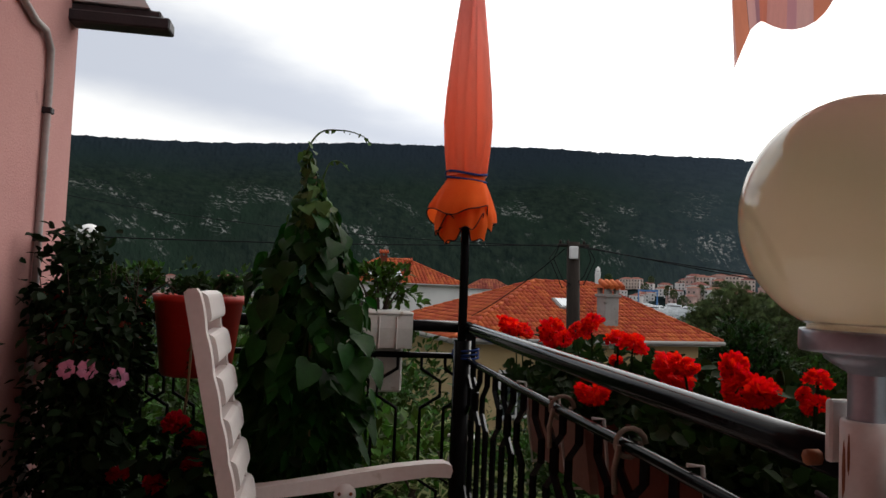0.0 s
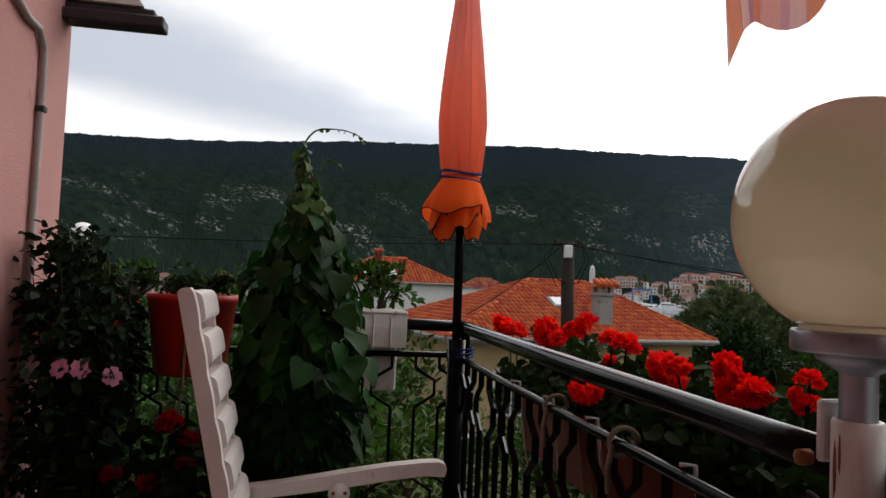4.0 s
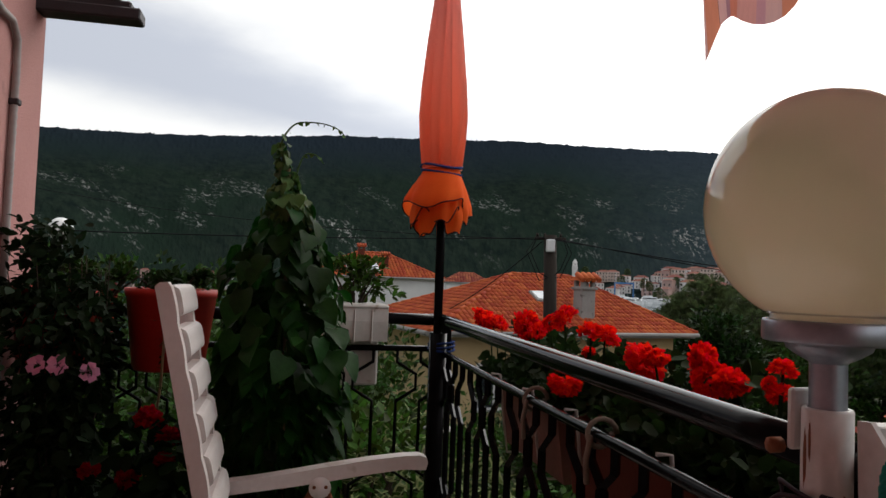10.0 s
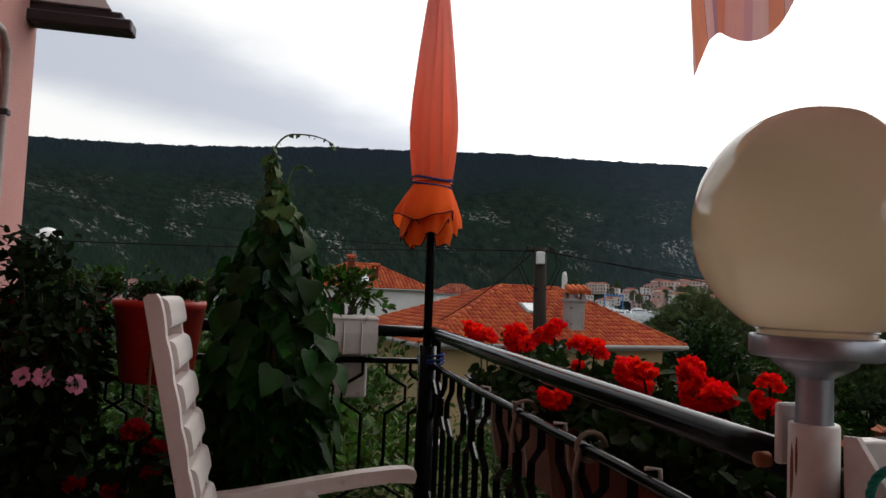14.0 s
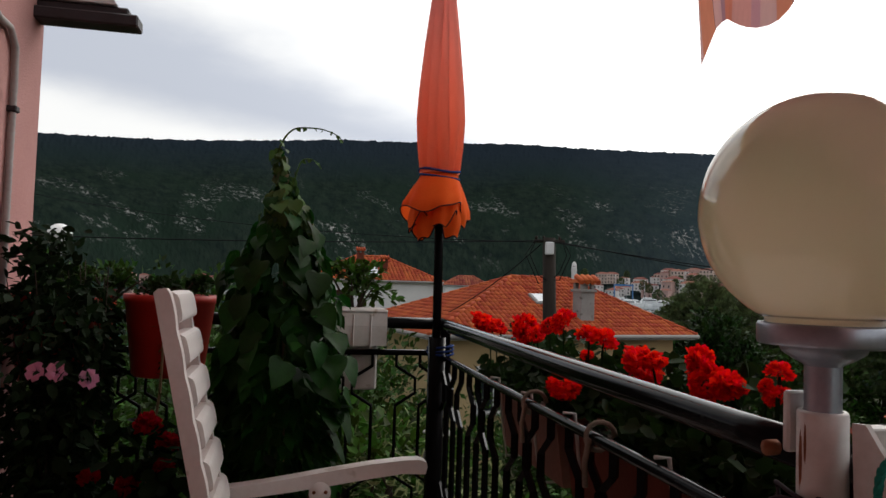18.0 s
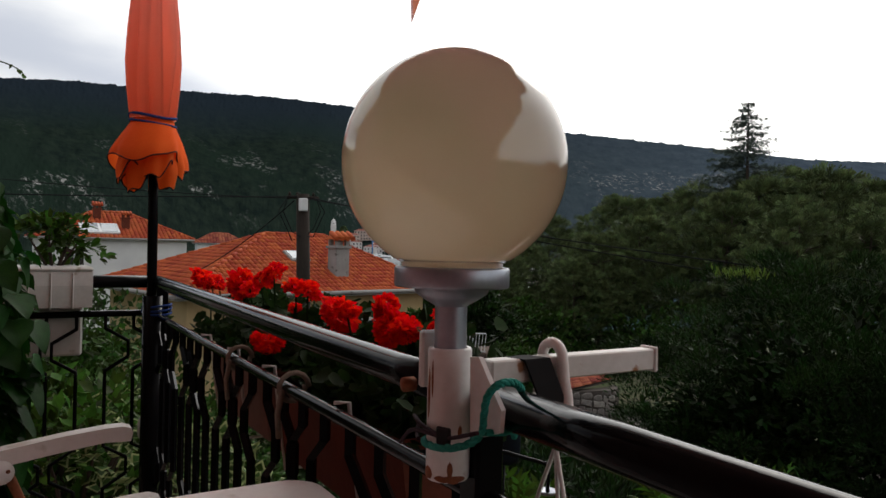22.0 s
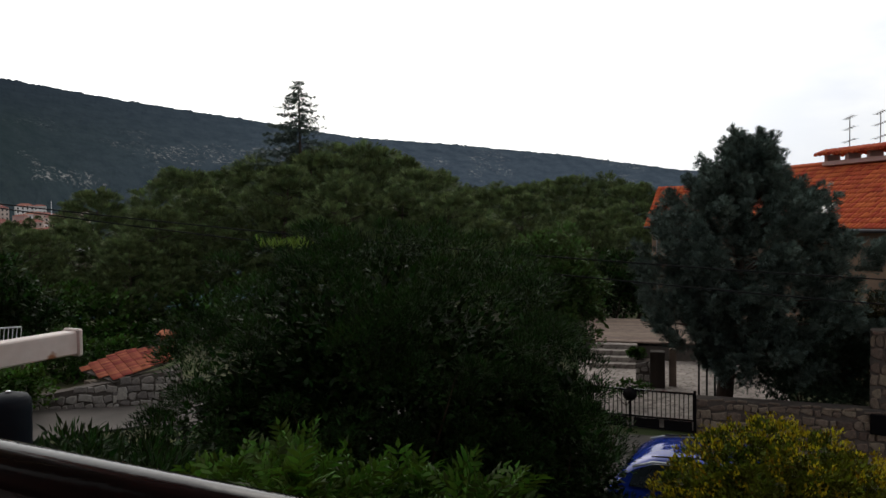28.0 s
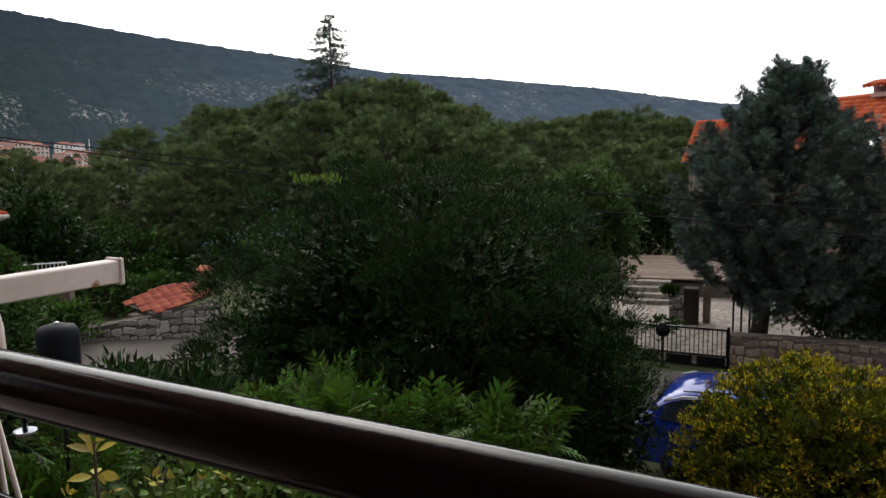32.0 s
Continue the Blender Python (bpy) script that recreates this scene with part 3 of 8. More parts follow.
tagged(ground, "uneven garden earth with grass and weeds", "ground", kind="stuff")
tagged(ground, kind="structure")
sea = new("water", grid_mesh("water", *[np.array(q, float) for q in ([[-900, -900], [1700, 1700]], [[70, 1400], [70, 1400]], [[-8, -8], [-8, -8]])], M_SEA))
tagged(sea, "calm grey-green sea water in the bay", "water", kind="structure")

# the wooded limestone ridge over the bay
def ridge_elevation(az):
    xs = (-75, -40, -27, -18, -6, 8, 22, 30, 40.5, 48, 56, 65, 73, 85, 110)
    ys = (7.0, 8.6, 9.45, 9.95, 10.9, 11.05, 10.2, 9.15, 7.87, 6.7, 6.08, 5.05, 3.7, 2.6, 1.5)
    return np.interp(az, xs, ys)

haz = np.concatenate([np.linspace(-75, -34, 100), np.linspace(-33.9, 90, 1500), np.linspace(90.2, 110, 50)])
hr = np.concatenate([np.linspace(560, 1900, 150), np.linspace(1920, 3600, 8)])
HR, HA = np.meshgrid(hr, haz)
HX, HY = EYE.x + HR * np.sin(np.radians(HA)), EYE.y + HR * np.cos(np.radians(HA))
t = np.clip((HR - 620) / (1900 - 620), 0, 1)
top = 1900 * np.tan(np.radians(ridge_elevation(HA)))
prof = t ** 1.15 * (1 - 0.12 * np.sin(np.pi * t))
HZ = -9 + (top + 9) * prof + np.where(HR > 1900, -(HR - 1900) * 0.03, 0)
gully = fbm(HA * 0.28 + 0.4 * np.sin(t * 5), t * 3.0, 11, 4)
HZ = HZ + gully * 16 * np.sin(np.pi * np.clip(t, 0, 1)) ** 1.0
rng = np.random.default_rng(5)
bumps = rng.random(HZ.shape)
bumps = (bumps + np.roll(bumps, 1, 0) + np.roll(bumps, 1, 1)) / 2
clumps = np.clip(fbm(HA * 9.0, t * 40, 12, 3) + 0.3, 0, 2)
HZ = HZ + np.where(t > 0.02, bumps * np.where(t > 0.90, 2.4, 0.8) + np.where(t > 0.9, 2.2, 1.0) * clumps, 0)
M_HILL = bpy.data.materials.new("wooded_limestone_slope")
M_HILL.use_nodes = True
hn, hl = M_HILL.node_tree.nodes, M_HILL.node_tree.links
h_tc = hn.new("ShaderNodeTexCoord")


# the slope's own sheet: along the hill and up it, so that patches are as tall as they are wide
h_xyz = hn.new("ShaderNodeSeparateXYZ"); hl.new(h_tc.outputs["Object"], h_xyz.inputs[0])
h_at = hn.new("ShaderNodeMath"); h_at.operation = "ARCTAN2"
hl.new(h_xyz.outputs["X"], h_at.inputs[0]); hl.new(h_xyz.outputs["Y"], h_at.inputs[1])
h_al = hn.new("ShaderNodeMath"); h_al.operation = "MULTIPLY"; h_al.inputs[1].default_value = 1150.0
hl.new(h_at.outputs[0], h_al.inputs[0])
h_dn = hn.new("ShaderNodeMath"); h_dn.operation = "MULTIPLY_ADD"; h_dn.inputs[1].default_value = 0.45
hl.new(h_xyz.outputs["Z"], h_dn.inputs[0]); hl.new(h_al.outputs[0], h_dn.inputs[2])
h_sheet = hn.new("ShaderNodeCombineXYZ"); hl.new(h_dn.outputs[0], h_sheet.inputs[0]); hl.new(h_xyz.outputs["Z"], h_sheet.inputs[1])


def h_noise(scale, detail, rough=0.6, distort=0.0):
    q = hn.new("ShaderNodeTexNoise")
    q.inputs["Scale"].default_value, q.inputs["Detail"].default_value, q.inputs["Roughness"].default_value, q.inputs["Distortion"].default_value = scale, detail, rough, distort
    hl.new(h_sheet.outputs[0], q.inputs["Vector"])
    return q


def h_range(src, lo, hi):
    q = hn.new("ShaderNodeMapRange"); q.inputs["From Min"].default_value, q.inputs["From Max"].default_value = lo, hi
    hl.new(src, q.inputs["Value"])
    return q.outputs[0]


def h_mix(fac, a, b):
    q = hn.new("ShaderNodeMix"); q.data_type = "RGBA"
    hl.new(fac, q.inputs["Factor"])
    for key, val in (("A", a), ("B", b)):
        if isinstance(val, tuple):
            q.inputs[key].default_value = (*val, 1)
        else:
            hl.new(val, q.inputs[key])
    return q.outputs["Result"]


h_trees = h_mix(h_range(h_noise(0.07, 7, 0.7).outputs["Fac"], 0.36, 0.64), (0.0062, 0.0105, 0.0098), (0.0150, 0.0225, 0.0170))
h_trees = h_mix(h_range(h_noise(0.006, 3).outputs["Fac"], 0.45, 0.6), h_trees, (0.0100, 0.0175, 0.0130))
# bluish haze put into the colour: on the crest, paler on the eastern shoulder
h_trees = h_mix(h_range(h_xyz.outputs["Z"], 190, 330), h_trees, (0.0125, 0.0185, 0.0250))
h_haze = h_range(h_al.outputs[0], 230, 950)
h_trees = h_mix(h_haze, h_trees, h_mix(h_range(h_noise(0.05, 6, 0.7).outputs["Fac"], 0.36, 0.64), (0.034, 0.047, 0.064), (0.052, 0.069, 0.088)))
# bare limestone shows in streaks on the middle of the slope
h_mid = hn.new("ShaderNodeMath"); h_mid.operation = "MULTIPLY"
hl.new(h_range(h_xyz.outputs["Z"], 10, 60), h_mid.inputs[0]); hl.new(h_range(h_xyz.outputs["Z"], 220, 90), h_mid.inputs[1])
h_area = hn.new("ShaderNodeMath"); h_area.operation = "MULTIPLY"
hl.new(h_mid.outputs[0], h_area.inputs[0]); hl.new(h_range(h_noise(0.0115, 4).outputs["Fac"], 0.53, 0.62), h_area.inputs[1])
h_rock = hn.new("ShaderNodeMath"); h_rock.operation = "MULTIPLY"
hl.new(h_area.outputs[0], h_rock.inputs[0]); hl.new(h_range(h_noise(0.15, 8, 0.74, 0.6).outputs["Fac"], 0.53, 0.60), h_rock.inputs[1])
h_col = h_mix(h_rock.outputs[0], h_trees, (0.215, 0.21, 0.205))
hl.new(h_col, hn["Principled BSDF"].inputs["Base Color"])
hn["Principled BSDF"].inputs["Roughness"].default_value = 1.0
hn["Principled BSDF"].inputs["Specular IOR Level"].default_value = 0.0
h_bump = hn.new("ShaderNodeBump"); h_bump.inputs["Distance"].default_value, h_bump.inputs["Strength"].default_value = 6.0, 0.45
hl.new(h_noise(0.16, 4).outputs["Fac"], h_bump.inputs["Height"]); hl.new(h_bump.outputs[0], hn["Principled BSDF"].inputs["Normal"])
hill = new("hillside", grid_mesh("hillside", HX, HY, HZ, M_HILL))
tagged(hill, "dark wooded ridge with pale limestone scree", "hill", kind="structure")

# ---------------------------------------------------------------- the house and its balcony
WALL_X = -1.566
b = Build().box(-1.0, -3.0, FLOOR_Z - 0.09, 2.2, 6.2, 0.18, 0.01)
solid("floor", b, M_FLOOR, B, "tiled balcony slab", "floor", kind="structure")
b = Build().box(WALL_X - 0.15, -3.0, -0.2, 0.30, 6.06, 8.2, 0.012)
solid("wall_west", b, M_PINK, B, "rough pink rendered house wall", "wall", kind="structure")
# unseen wall behind the camera, added to cut light and bound reflections
b = Build().box(-1.0, -6.2, 1.5, 3.2, 0.3, 4.8)
solid("wall_south", b, M_PINK, B, "unseen pink wall behind the balcony, added to cut off light from there", "wall", kind="structure")
# unseen overhead slab, added to darken the balcony and what the rail reflects
b = Build().box(-1.5, -3.5, 2.95, 2.4, 5.2, 0.14)
solid("ceiling", b, M_PINK, B, "unseen slab over the balcony, added to block overhead light", "ceiling", kind="structure")
b = Build().box(-1.0, -3.0, -2.1, 2.1, 5.9, 3.7)
solid("wall_base", b, M_PINK, B, "rendered lower storey under the balcony", "wall", kind="structure")

# two unseen blocks, added to keep sky light off the garden's near side
b = Build().box(-6.2, -4.4, 1.6, 8.9, 8.6, 10.6, 0.03)
solid("wall_house", b, M_PINK, B, "unseen pink house block beside the balcony, added to block sky light", "wall", kind="structure")
b = Build().box(-3.3, -9.0, 1.6, 8.0, 5.2, 10.6, 0.03)
solid("wall_back", b, M_PINK, B, "unseen pink block behind the balcony, added to block sky light", "wall", kind="structure")

# corrugated conduit on the wall
cable = thing("cable_conduit", B, "grey corrugated cable conduit clipped to the pink wall", "conduit")
yc = -0.28
pts = [(WALL_X + 0.014, yc - 0.30, 2.16), (WALL_X + 0.014, yc - 0.16, 2.12), (WALL_X + 0.014, yc - 0.06, 2.12), (WALL_X + 0.014, yc - 0.01, 2.07), (WALL_X + 0.014, yc, 1.98)]
pts += [(WALL_X + 0.014, yc + 0.004 * math.sin(z * 3), z) for z in np.linspace(1.92, 0.25, 120)]
part("pipe", Build().tube(pts, [0.0115 + 0.0018 * (i % 2) for i in range(len(pts))], 8), M_CONDUIT, cable)
for z in (1.86, 1.42, 0.9):
    part("clip", Build().box(WALL_X + 0.014, yc, z, 0.034, 0.034, 0.022, 0.004), M_LEDGE, cable, "dark clip")

# board of the little roof above the balcony's end
ledge = thing("eave_board", B, "dark eave board with a pale soffit at the house corner", "eave")
part("board", Build().box(-1.42, -0.05, 2.265, 0.42, 0.10, 0.045, 0.006), M_LEDGE, ledge)
part("upper_board", Build().box(-1.45, -0.03, 2.305, 0.40, 0.08, 0.03, 0.006), M_LEDGE, ledge)
b = Build().prism([(0, 0), (0.33, 0), (0.27, 0.09), (0.17, 0.15), (0, 0.2)], -0.05, 0.05, pose(-1.62, -0.03, 2.325, 90, 0, 0))
part("soffit", b, M_WHITEWALL, ledge, "greyish painted soffit")

# ---------------------------------------------------------------- railing
TOP_R = 0.024
def rail_z(y):
    return 1.152 + 0.010 * y


def low_z(y):
    return 1.022 + 0.004 * y


railing = thing("balcony_railing", B @ pose(0, 0, FLOOR_Z), "black glossy painted steel balcony railing", "railing", "balcony railing", "structure")
fz = FLOOR_Z
def rail_part(name, b, label=""):
    return part(name, b, M_BLACK, railing, label)


rail_part("handrail", Build().tube([(0, y, rail_z(y) - fz) for y in np.linspace(0.0, -2.262, 12)], TOP_R, 36))
rail_part("handrail", Build().tube([(0, y, rail_z(y) - fz) for y in np.linspace(-2.264, -5.9, 16)], TOP_R, 36))
rail_part("handrail", Build().tube([(x, 0.0, 1.150 - fz - 0.004 * x) for x in np.linspace(-0.0, WALL_X, 8)], TOP_R, 36))
rail_part("lower_rail", Build().tube([(0, y, low_z(y) - fz) for y in np.linspace(0.0, -5.9, 20)], 0.0125, 12))
rail_part("lower_rail", Build().tube([(x, 0, 1.030 - fz) for x in np.linspace(0.0, WALL_X, 8)], 0.0125, 12))
rail_part("bottom_rail", Build().tube([(0, 0, 0.10), (0, -5.9, 0.10)], 0.0125, 10))
rail_part("bottom_rail", Build().tube([(0, 0, 0.10), (WALL_X, 0, 0.10)], 0.0125, 10))
rail_part("post", Build().box(0.014, 0.005, 0.48, 0.066, 0.05, 0.96, 0.004))
for y in (-2.262, -4.4):
    rail_part("post", Build().box(0, y, 0.48, 0.04, 0.04, 0.96, 0.004))


def baluster(side, r, top):
    """A bar bent into half of a long hexagon; top is the height of the rail it hangs from."""
    a = 0.040 * side
    pts = [(0, top), (0, top - 0.055), (a * 2, top - 0.105), (a * 2, top - 0.165), (0, top - 0.215), (0, top - 0.26), (0, 0.36), (a * 2, 0.31), (a * 2, 0.25), (0, 0.20), (0, 0.10)]
    return pts


for i in range(15):
    x = -0.075 - i * 0.098
    rail_part("baluster", Build().tube([(x + dx, 0, z) for dx, z in baluster(1 if i % 4 < 2 else -1, 0, 1.03 - fz)], 0.0075, 6))
for i in range(50):
    y = -0.085 - i * 0.112
    b = Build()
    path = baluster(-0.8 if i % 4 < 2 else 0.8, 0, low_z(y) - fz)
    b.tube([(0, y + dy, z) for dy, z in path], 0.0108, 4, flat=1.0)
    rail_part("baluster", b)

# lengths of twine and wire round the lower rail
def ring(cx, cz, y0, r, turns=1, tilt=0.03):
    return [(cx + math.cos(t) * r, y0 + tilt * t / 6.3, cz + math.sin(t) * r) for t in np.linspace(0, 6.283 * turns, 14 * turns)]


for y in (-1.17, -1.57):
    tw = thing("twine_tie", B, "worn brown twine looped over the lower rail", "twine")
    part("loop", Build().tube(ring(0.012, low_z(y) + 0.002, y, 0.030, 1, 0.02), 0.006, 6), M_TWINE, tw)
    part("tail", Build().tube([(-0.014, y, low_z(y)), (-0.022, y + 0.005, low_z(y) - 0.05), (-0.016, y + 0.012, low_z(y) - 0.10)], 0.006, 6), M_TWINE, tw)

# ---------------------------------------------------------------- globe lamp
LY = -2.249
lamp = thing("globe_lamp", B @ pose(-0.040, LY, 1.037) @ Matrix.Scale(0.92, 4), "cream opal globe lamp on a white tube clamped to the railing", "lamp")

part("sleeve", Build().lathe([(0.0, 0.0), (0.026, 0.0), (0.0285, 0.004), (0.0285, 0.166), (0.027, 0.169), (0.0225, 0.169)], 28), M_WHITEPAINT, lamp, "white painted sleeve with rust runs")
def stain(r, a0, a1, z0, z1, seed):
    """A ragged thin patch of rust lying on a round tube."""
    rg = random.Random(seed)
    n, top, low = 10, [], []
    for i in range(n + 1):
        a = radians(a0 + (a1 - a0) * i / n)
        edge = math.sin(math.pi * i / n) ** 0.5
        zm = (z0 + z1) / 2
        hi, lo = zm + (z1 - zm) * edge * rg.uniform(0.6, 1.0), zm + (z0 - zm) * edge * rg.uniform(0.6, 1.0)
        top.append((r * math.cos(a), r * math.sin(a), hi)); low.append((r * math.cos(a), r * math.sin(a), lo))
    return Build().add(top + low, [(i, i + 1, n + 2 + i, n + 1 + i) for i in range(n)], True)


for st_a0, st_a1, st_z0, st_z1 in ((168, 182, 0.070, 0.150), (186, 194, 0.100, 0.160), (200, 290, -0.001, 0.012), (150, 196, -0.001, 0.020), (236, 252, 0.004, 0.030), (262, 275, 0.055, 0.075)):
    part("rust_run", stain(0.0288, st_a0, st_a1, st_z0, st_z1, int(st_a0)), M_RUST, lamp, "rust run on the paint")
part("tube", Build().lathe([(0.021, 0.15), (0.021, 0.222)], 24), M_GREYMETAL, lamp, "grey metal tube")
part("cup", Build().lathe([(0.021, 0.222), (0.023, 0.224), (0.034, 0.230), (0.046, 0.238), (0.050, 0.247), (0.073, 0.247), (0.0745, 0.250), (0.0745, 0.270), (0.073, 0.273), (0.066, 0.273)], 40), M_GREYMETAL, lamp, "grey metal lamp holder")
gp = [(0.066, 0.270), (0.066, 0.284)]
gc, gr = 0.4070, 0.1452
a0 = math.asin(0.068 / gr)
gp += [(gr * math.sin(t), gc - gr * math.cos(t)) for t in np.linspace(a0, math.pi - 0.001, 40)]
part("globe", Build().lathe(gp, 64), M_GLOBE, lamp, "cream opal glass globe")
b = Build().box(-0.006, 0.036, 0.150, 0.036, 0.012, 0.075, 0.003).box(0.0, 0.030, 0.125, 0.02, 0.03, 0.02, 0.003)
b.box(0.030, 0.030, 0.122, 0.05, 0.018, 0.03, 0.003)
part("clamp", b, M_WHITEPAINT, lamp, "white painted clamp plate with rusty bolt")
part("bolt", Build().lathe([(0, 0), (0.010, 0), (0.010, 0.016), (0, 0.018)], 8, pose(-0.026, 0.048, 0.115, 0, -90, 0)), M_RUST, lamp, "rusty bolt")

# ---------------------------------------------------------------- bracket arm of a clothes dryer
arm = thing("dryer_arm", B @ pose(0, -2.235, 1.16), "white painted metal bracket arm with rusty edges, fixed to the railing", "bracket")
part("arm_bar", Build().box(0.1655, 0.000, -0.004, 0.285, 0.026, 0.030, 0.002), M_WHITEPAINT, arm)
part("end_cap", Build().box(0.310, 0.000, -0.004, 0.008, 0.031, 0.036, 0.002), M_WHITEPAINT, arm)
part("side_plate", Build().prism([(-0.053, 0.026), (-0.071, 0.028), (-0.116, -0.023), (-0.113, -0.048), (-0.084, -0.059), (-0.056, -0.060)], -0.003, 0.003, pose(-0.034, 0, 0, 90, 0, 90)), M_WHITEPAINT, arm, "tapered white gusset plate")
strap = thing("black_strap", B @ pose(0.075, -2.236, 1.152), "black flat strap folded over the white bar", "strap")
sb = Build()
for q, (y0, z0, y1, z1) in enumerate(((0.018, -0.006, 0.016, 0.0165), (0.016, 0.0165, -0.016, 0.0165), (-0.016, 0.0165, -0.024, -0.016), (-0.024, -0.016, -0.030, -0.046))):
    xa, xb = -0.026 + 0.010 * q, -0.026 + 0.010 * (q + 1)
    w_ = 0.040
    sb.add([(xa, y0, z0), (xa + w_, y0, z0), (xb + w_, y1, z1), (xb, y1, z1), (xa, y0 - 0.002, z0 + 0.003), (xa + w_, y0 - 0.002, z0 + 0.003), (xb + w_, y1 - 0.002, z1 + 0.003), (xb, y1 - 0.002, z1 + 0.003)], [(0, 1, 2, 3), (7, 6, 5, 4), (0, 4, 5, 1), (1, 5, 6, 2), (2, 6, 7, 3), (3, 7, 4, 0)])
part("band", sb, M_RUBBER, strap)
hook = thing("plastic_hook", B @ pose(0.128, -2.236, 1.156), "white plastic hook hung over the bar with cords", "hook")
hp = [(0, 0.020, -0.006), (0, 0.021, 0.008)] + [(0, 0.020 * math.cos(t), 0.014 + 0.018 * math.sin(t)) for t in np.linspace(0.2, math.pi - 0.2, 9)] + [(0.0, -0.021, 0.004), (0.002, -0.022, -0.018), (0.003, -0.027, -0.036), (0.001, -0.031, -0.052), (0.004, -0.027, -0.066), (0.011, -0.022, -0.074)]
part("hook_body", Build().tube(hp, [0.0072] * 11 + [0.0082] * 5 + [0.006], 8, flat=1.0), M_PLASTIC, hook)
part("hook_shank", Build().tube([(0.001, -0.030, -0.050), (-0.008, -0.027, -0.075), (-0.012, -0.024, -0.10)], [0.008, 0.0075, 0.005], 8), M_PLASTIC, hook)
for dy in (0.27, -0.06, -0.18):
    part("cord", Build().tube([(-0.011, -0.024, -0.098), (0.0, -0.01 + dy * 0.36, -0.32), (0.01, dy, -0.70)], 0.003, 6), M_WHITECORD, hook, "white cord")
tap = thing("chrome_disc", B @ pose(0.28, -2.05, 0.905), "small round chrome dish on a thin stem", "dish")
part("dish", Build().lathe([(0, 0), (0.012, 0.0), (0.015, 0.004), (0.016, 0.007), (0.010, 0.004), (0, 0.003)], 24), M_GREYMETAL, tap)
part("stem", Build().tube([(0, 0, 0.004), (0, 0, 0.05), (-0.10, 0.0, 0.085), (-0.28, 0.02, 0.10)], 0.004, 6), M_BLACK, tap)
def smooth(pts, k=5):
    """A soft line through the points."""
    p = [Vector(q) for q in pts]
    p = [p[0] * 2 - p[1]] + p + [p[-1] * 2 - p[-2]]
    out = []
    for i in range(1, len(p) - 2):
        for q in range(k):
            t = q / k
            out.append(0.5 * (2 * p[i] + (p[i + 1] - p[i - 1]) * t + (2 * p[i - 1] - 5 * p[i] + 4 * p[i + 1] - p[i + 2]) * t * t + (3 * p[i] - p[i - 1] - 3 * p[i + 1] + p[i + 2]) * t ** 3))
    return out + [p[-2]]


cord = thing("green_cord", B @ pose(0, -2.22, 1.09), "green braided cord tied round lamp and railing", "cord")
gpts = smooth([(0.004, -0.113, 0.062), (-0.008, -0.120, 0.071), (-0.020, -0.124, 0.075), (-0.038, -0.125, 0.074), (-0.047, -0.118, 0.060), (-0.048, -0.114, 0.036), (-0.054, -0.119, 0.022), (-0.066, -0.112, 0.010), (-0.074, -0.082, -0.001), (-0.072, -0.040, -0.008), (-0.058, -0.004, -0.012), (-0.030, 0.004, -0.010)])
part("cord_loop", Build().tube(gpts, 0.0036, 8), M_GREENROPE, cord)
for ph in (0.0, 2.094, 4.189):                                        # the three strands of the braid
    strand = []
    for i, q in enumerate(gpts):
        d = (gpts[min(i + 1, len(gpts) - 1)] - gpts[max(i - 1, 0)]).normalized()
        e1 = d.cross(Vector((0.3, 0.2, 1))).normalized()
        strand.append(q + (e1 * math.cos(i * 0.9 + ph) + d.cross(e1) * math.sin(i * 0.9 + ph)) * 0.0024)
    part("strand", Build().tube(strand, 0.0026, 6), M_GREENROPE, cord)
part("tail_end", Build().tube(smooth([(-0.050, -0.118, 0.022), (-0.02, -0.110, 0.017), (0.0, -0.102, 0.015), (0.012, -0.09, 0.004)]), 0.0042, 6), M_GREENROPE, cord)
part("dark_wire", Build().tube(smooth([(-0.071, 0.034, -0.023), (-0.071, 0.006, -0.001), (-0.071, -0.035, 0.005), (-0.071, -0.078, 0.009), (-0.071, -0.136, 0.028)]), 0.0026, 6), M_TRIM, cord, "dark wire")
part("dark_wire", Build().tube(smooth([(-0.070, -0.060, 0.006), (-0.070, -0.020, 0.010), (-0.060, 0.020, 0.012), (-0.040, 0.045, 0.000), (-0.055, 0.020, -0.012), (-0.070, -0.010, -0.008)]), 0.0026, 6), M_TRIM, cord, "dark wire")
part("rubber_pad", Build().box(0, 0, 0, 0.006, 0.020, 0.020, 0.002, pose(-0.073, -0.072, 0.010, 0, 0, 18)), M_RUBBER, cord, "black rubber pad")

# ---------------------------------------------------------------- closed parasol
para = thing("closed_parasol", B @ pose(-0.02, -0.07, FLOOR_Z), "closed orange canvas parasol tied with blue cord in the railing corner", "parasol")
pz = -FLOOR_Z
part("pole", Build().tube([(0, 0, 0.02), (-0.005, 0, 1.4 + pz), (-0.02, 0.0, 2.75 + pz)], 0.0185, 12), M_BLACK, para, "dark pole")
part("base_tube", Build().tube([(0, 0, 0), (0, 0, 0.93)], 0.036, 14), M_BLACK, para, "black holder tube")


CREASES = ((0.35, 0.10, 0.25), (1.45, 0.12, -0.2), (2.6, 0.14, 0.3), (3.7, 0.12, -0.25), (4.35, 0.17, 0.12), (4.95, 0.12, -0.30), (5.55, 0.15, 0.22))


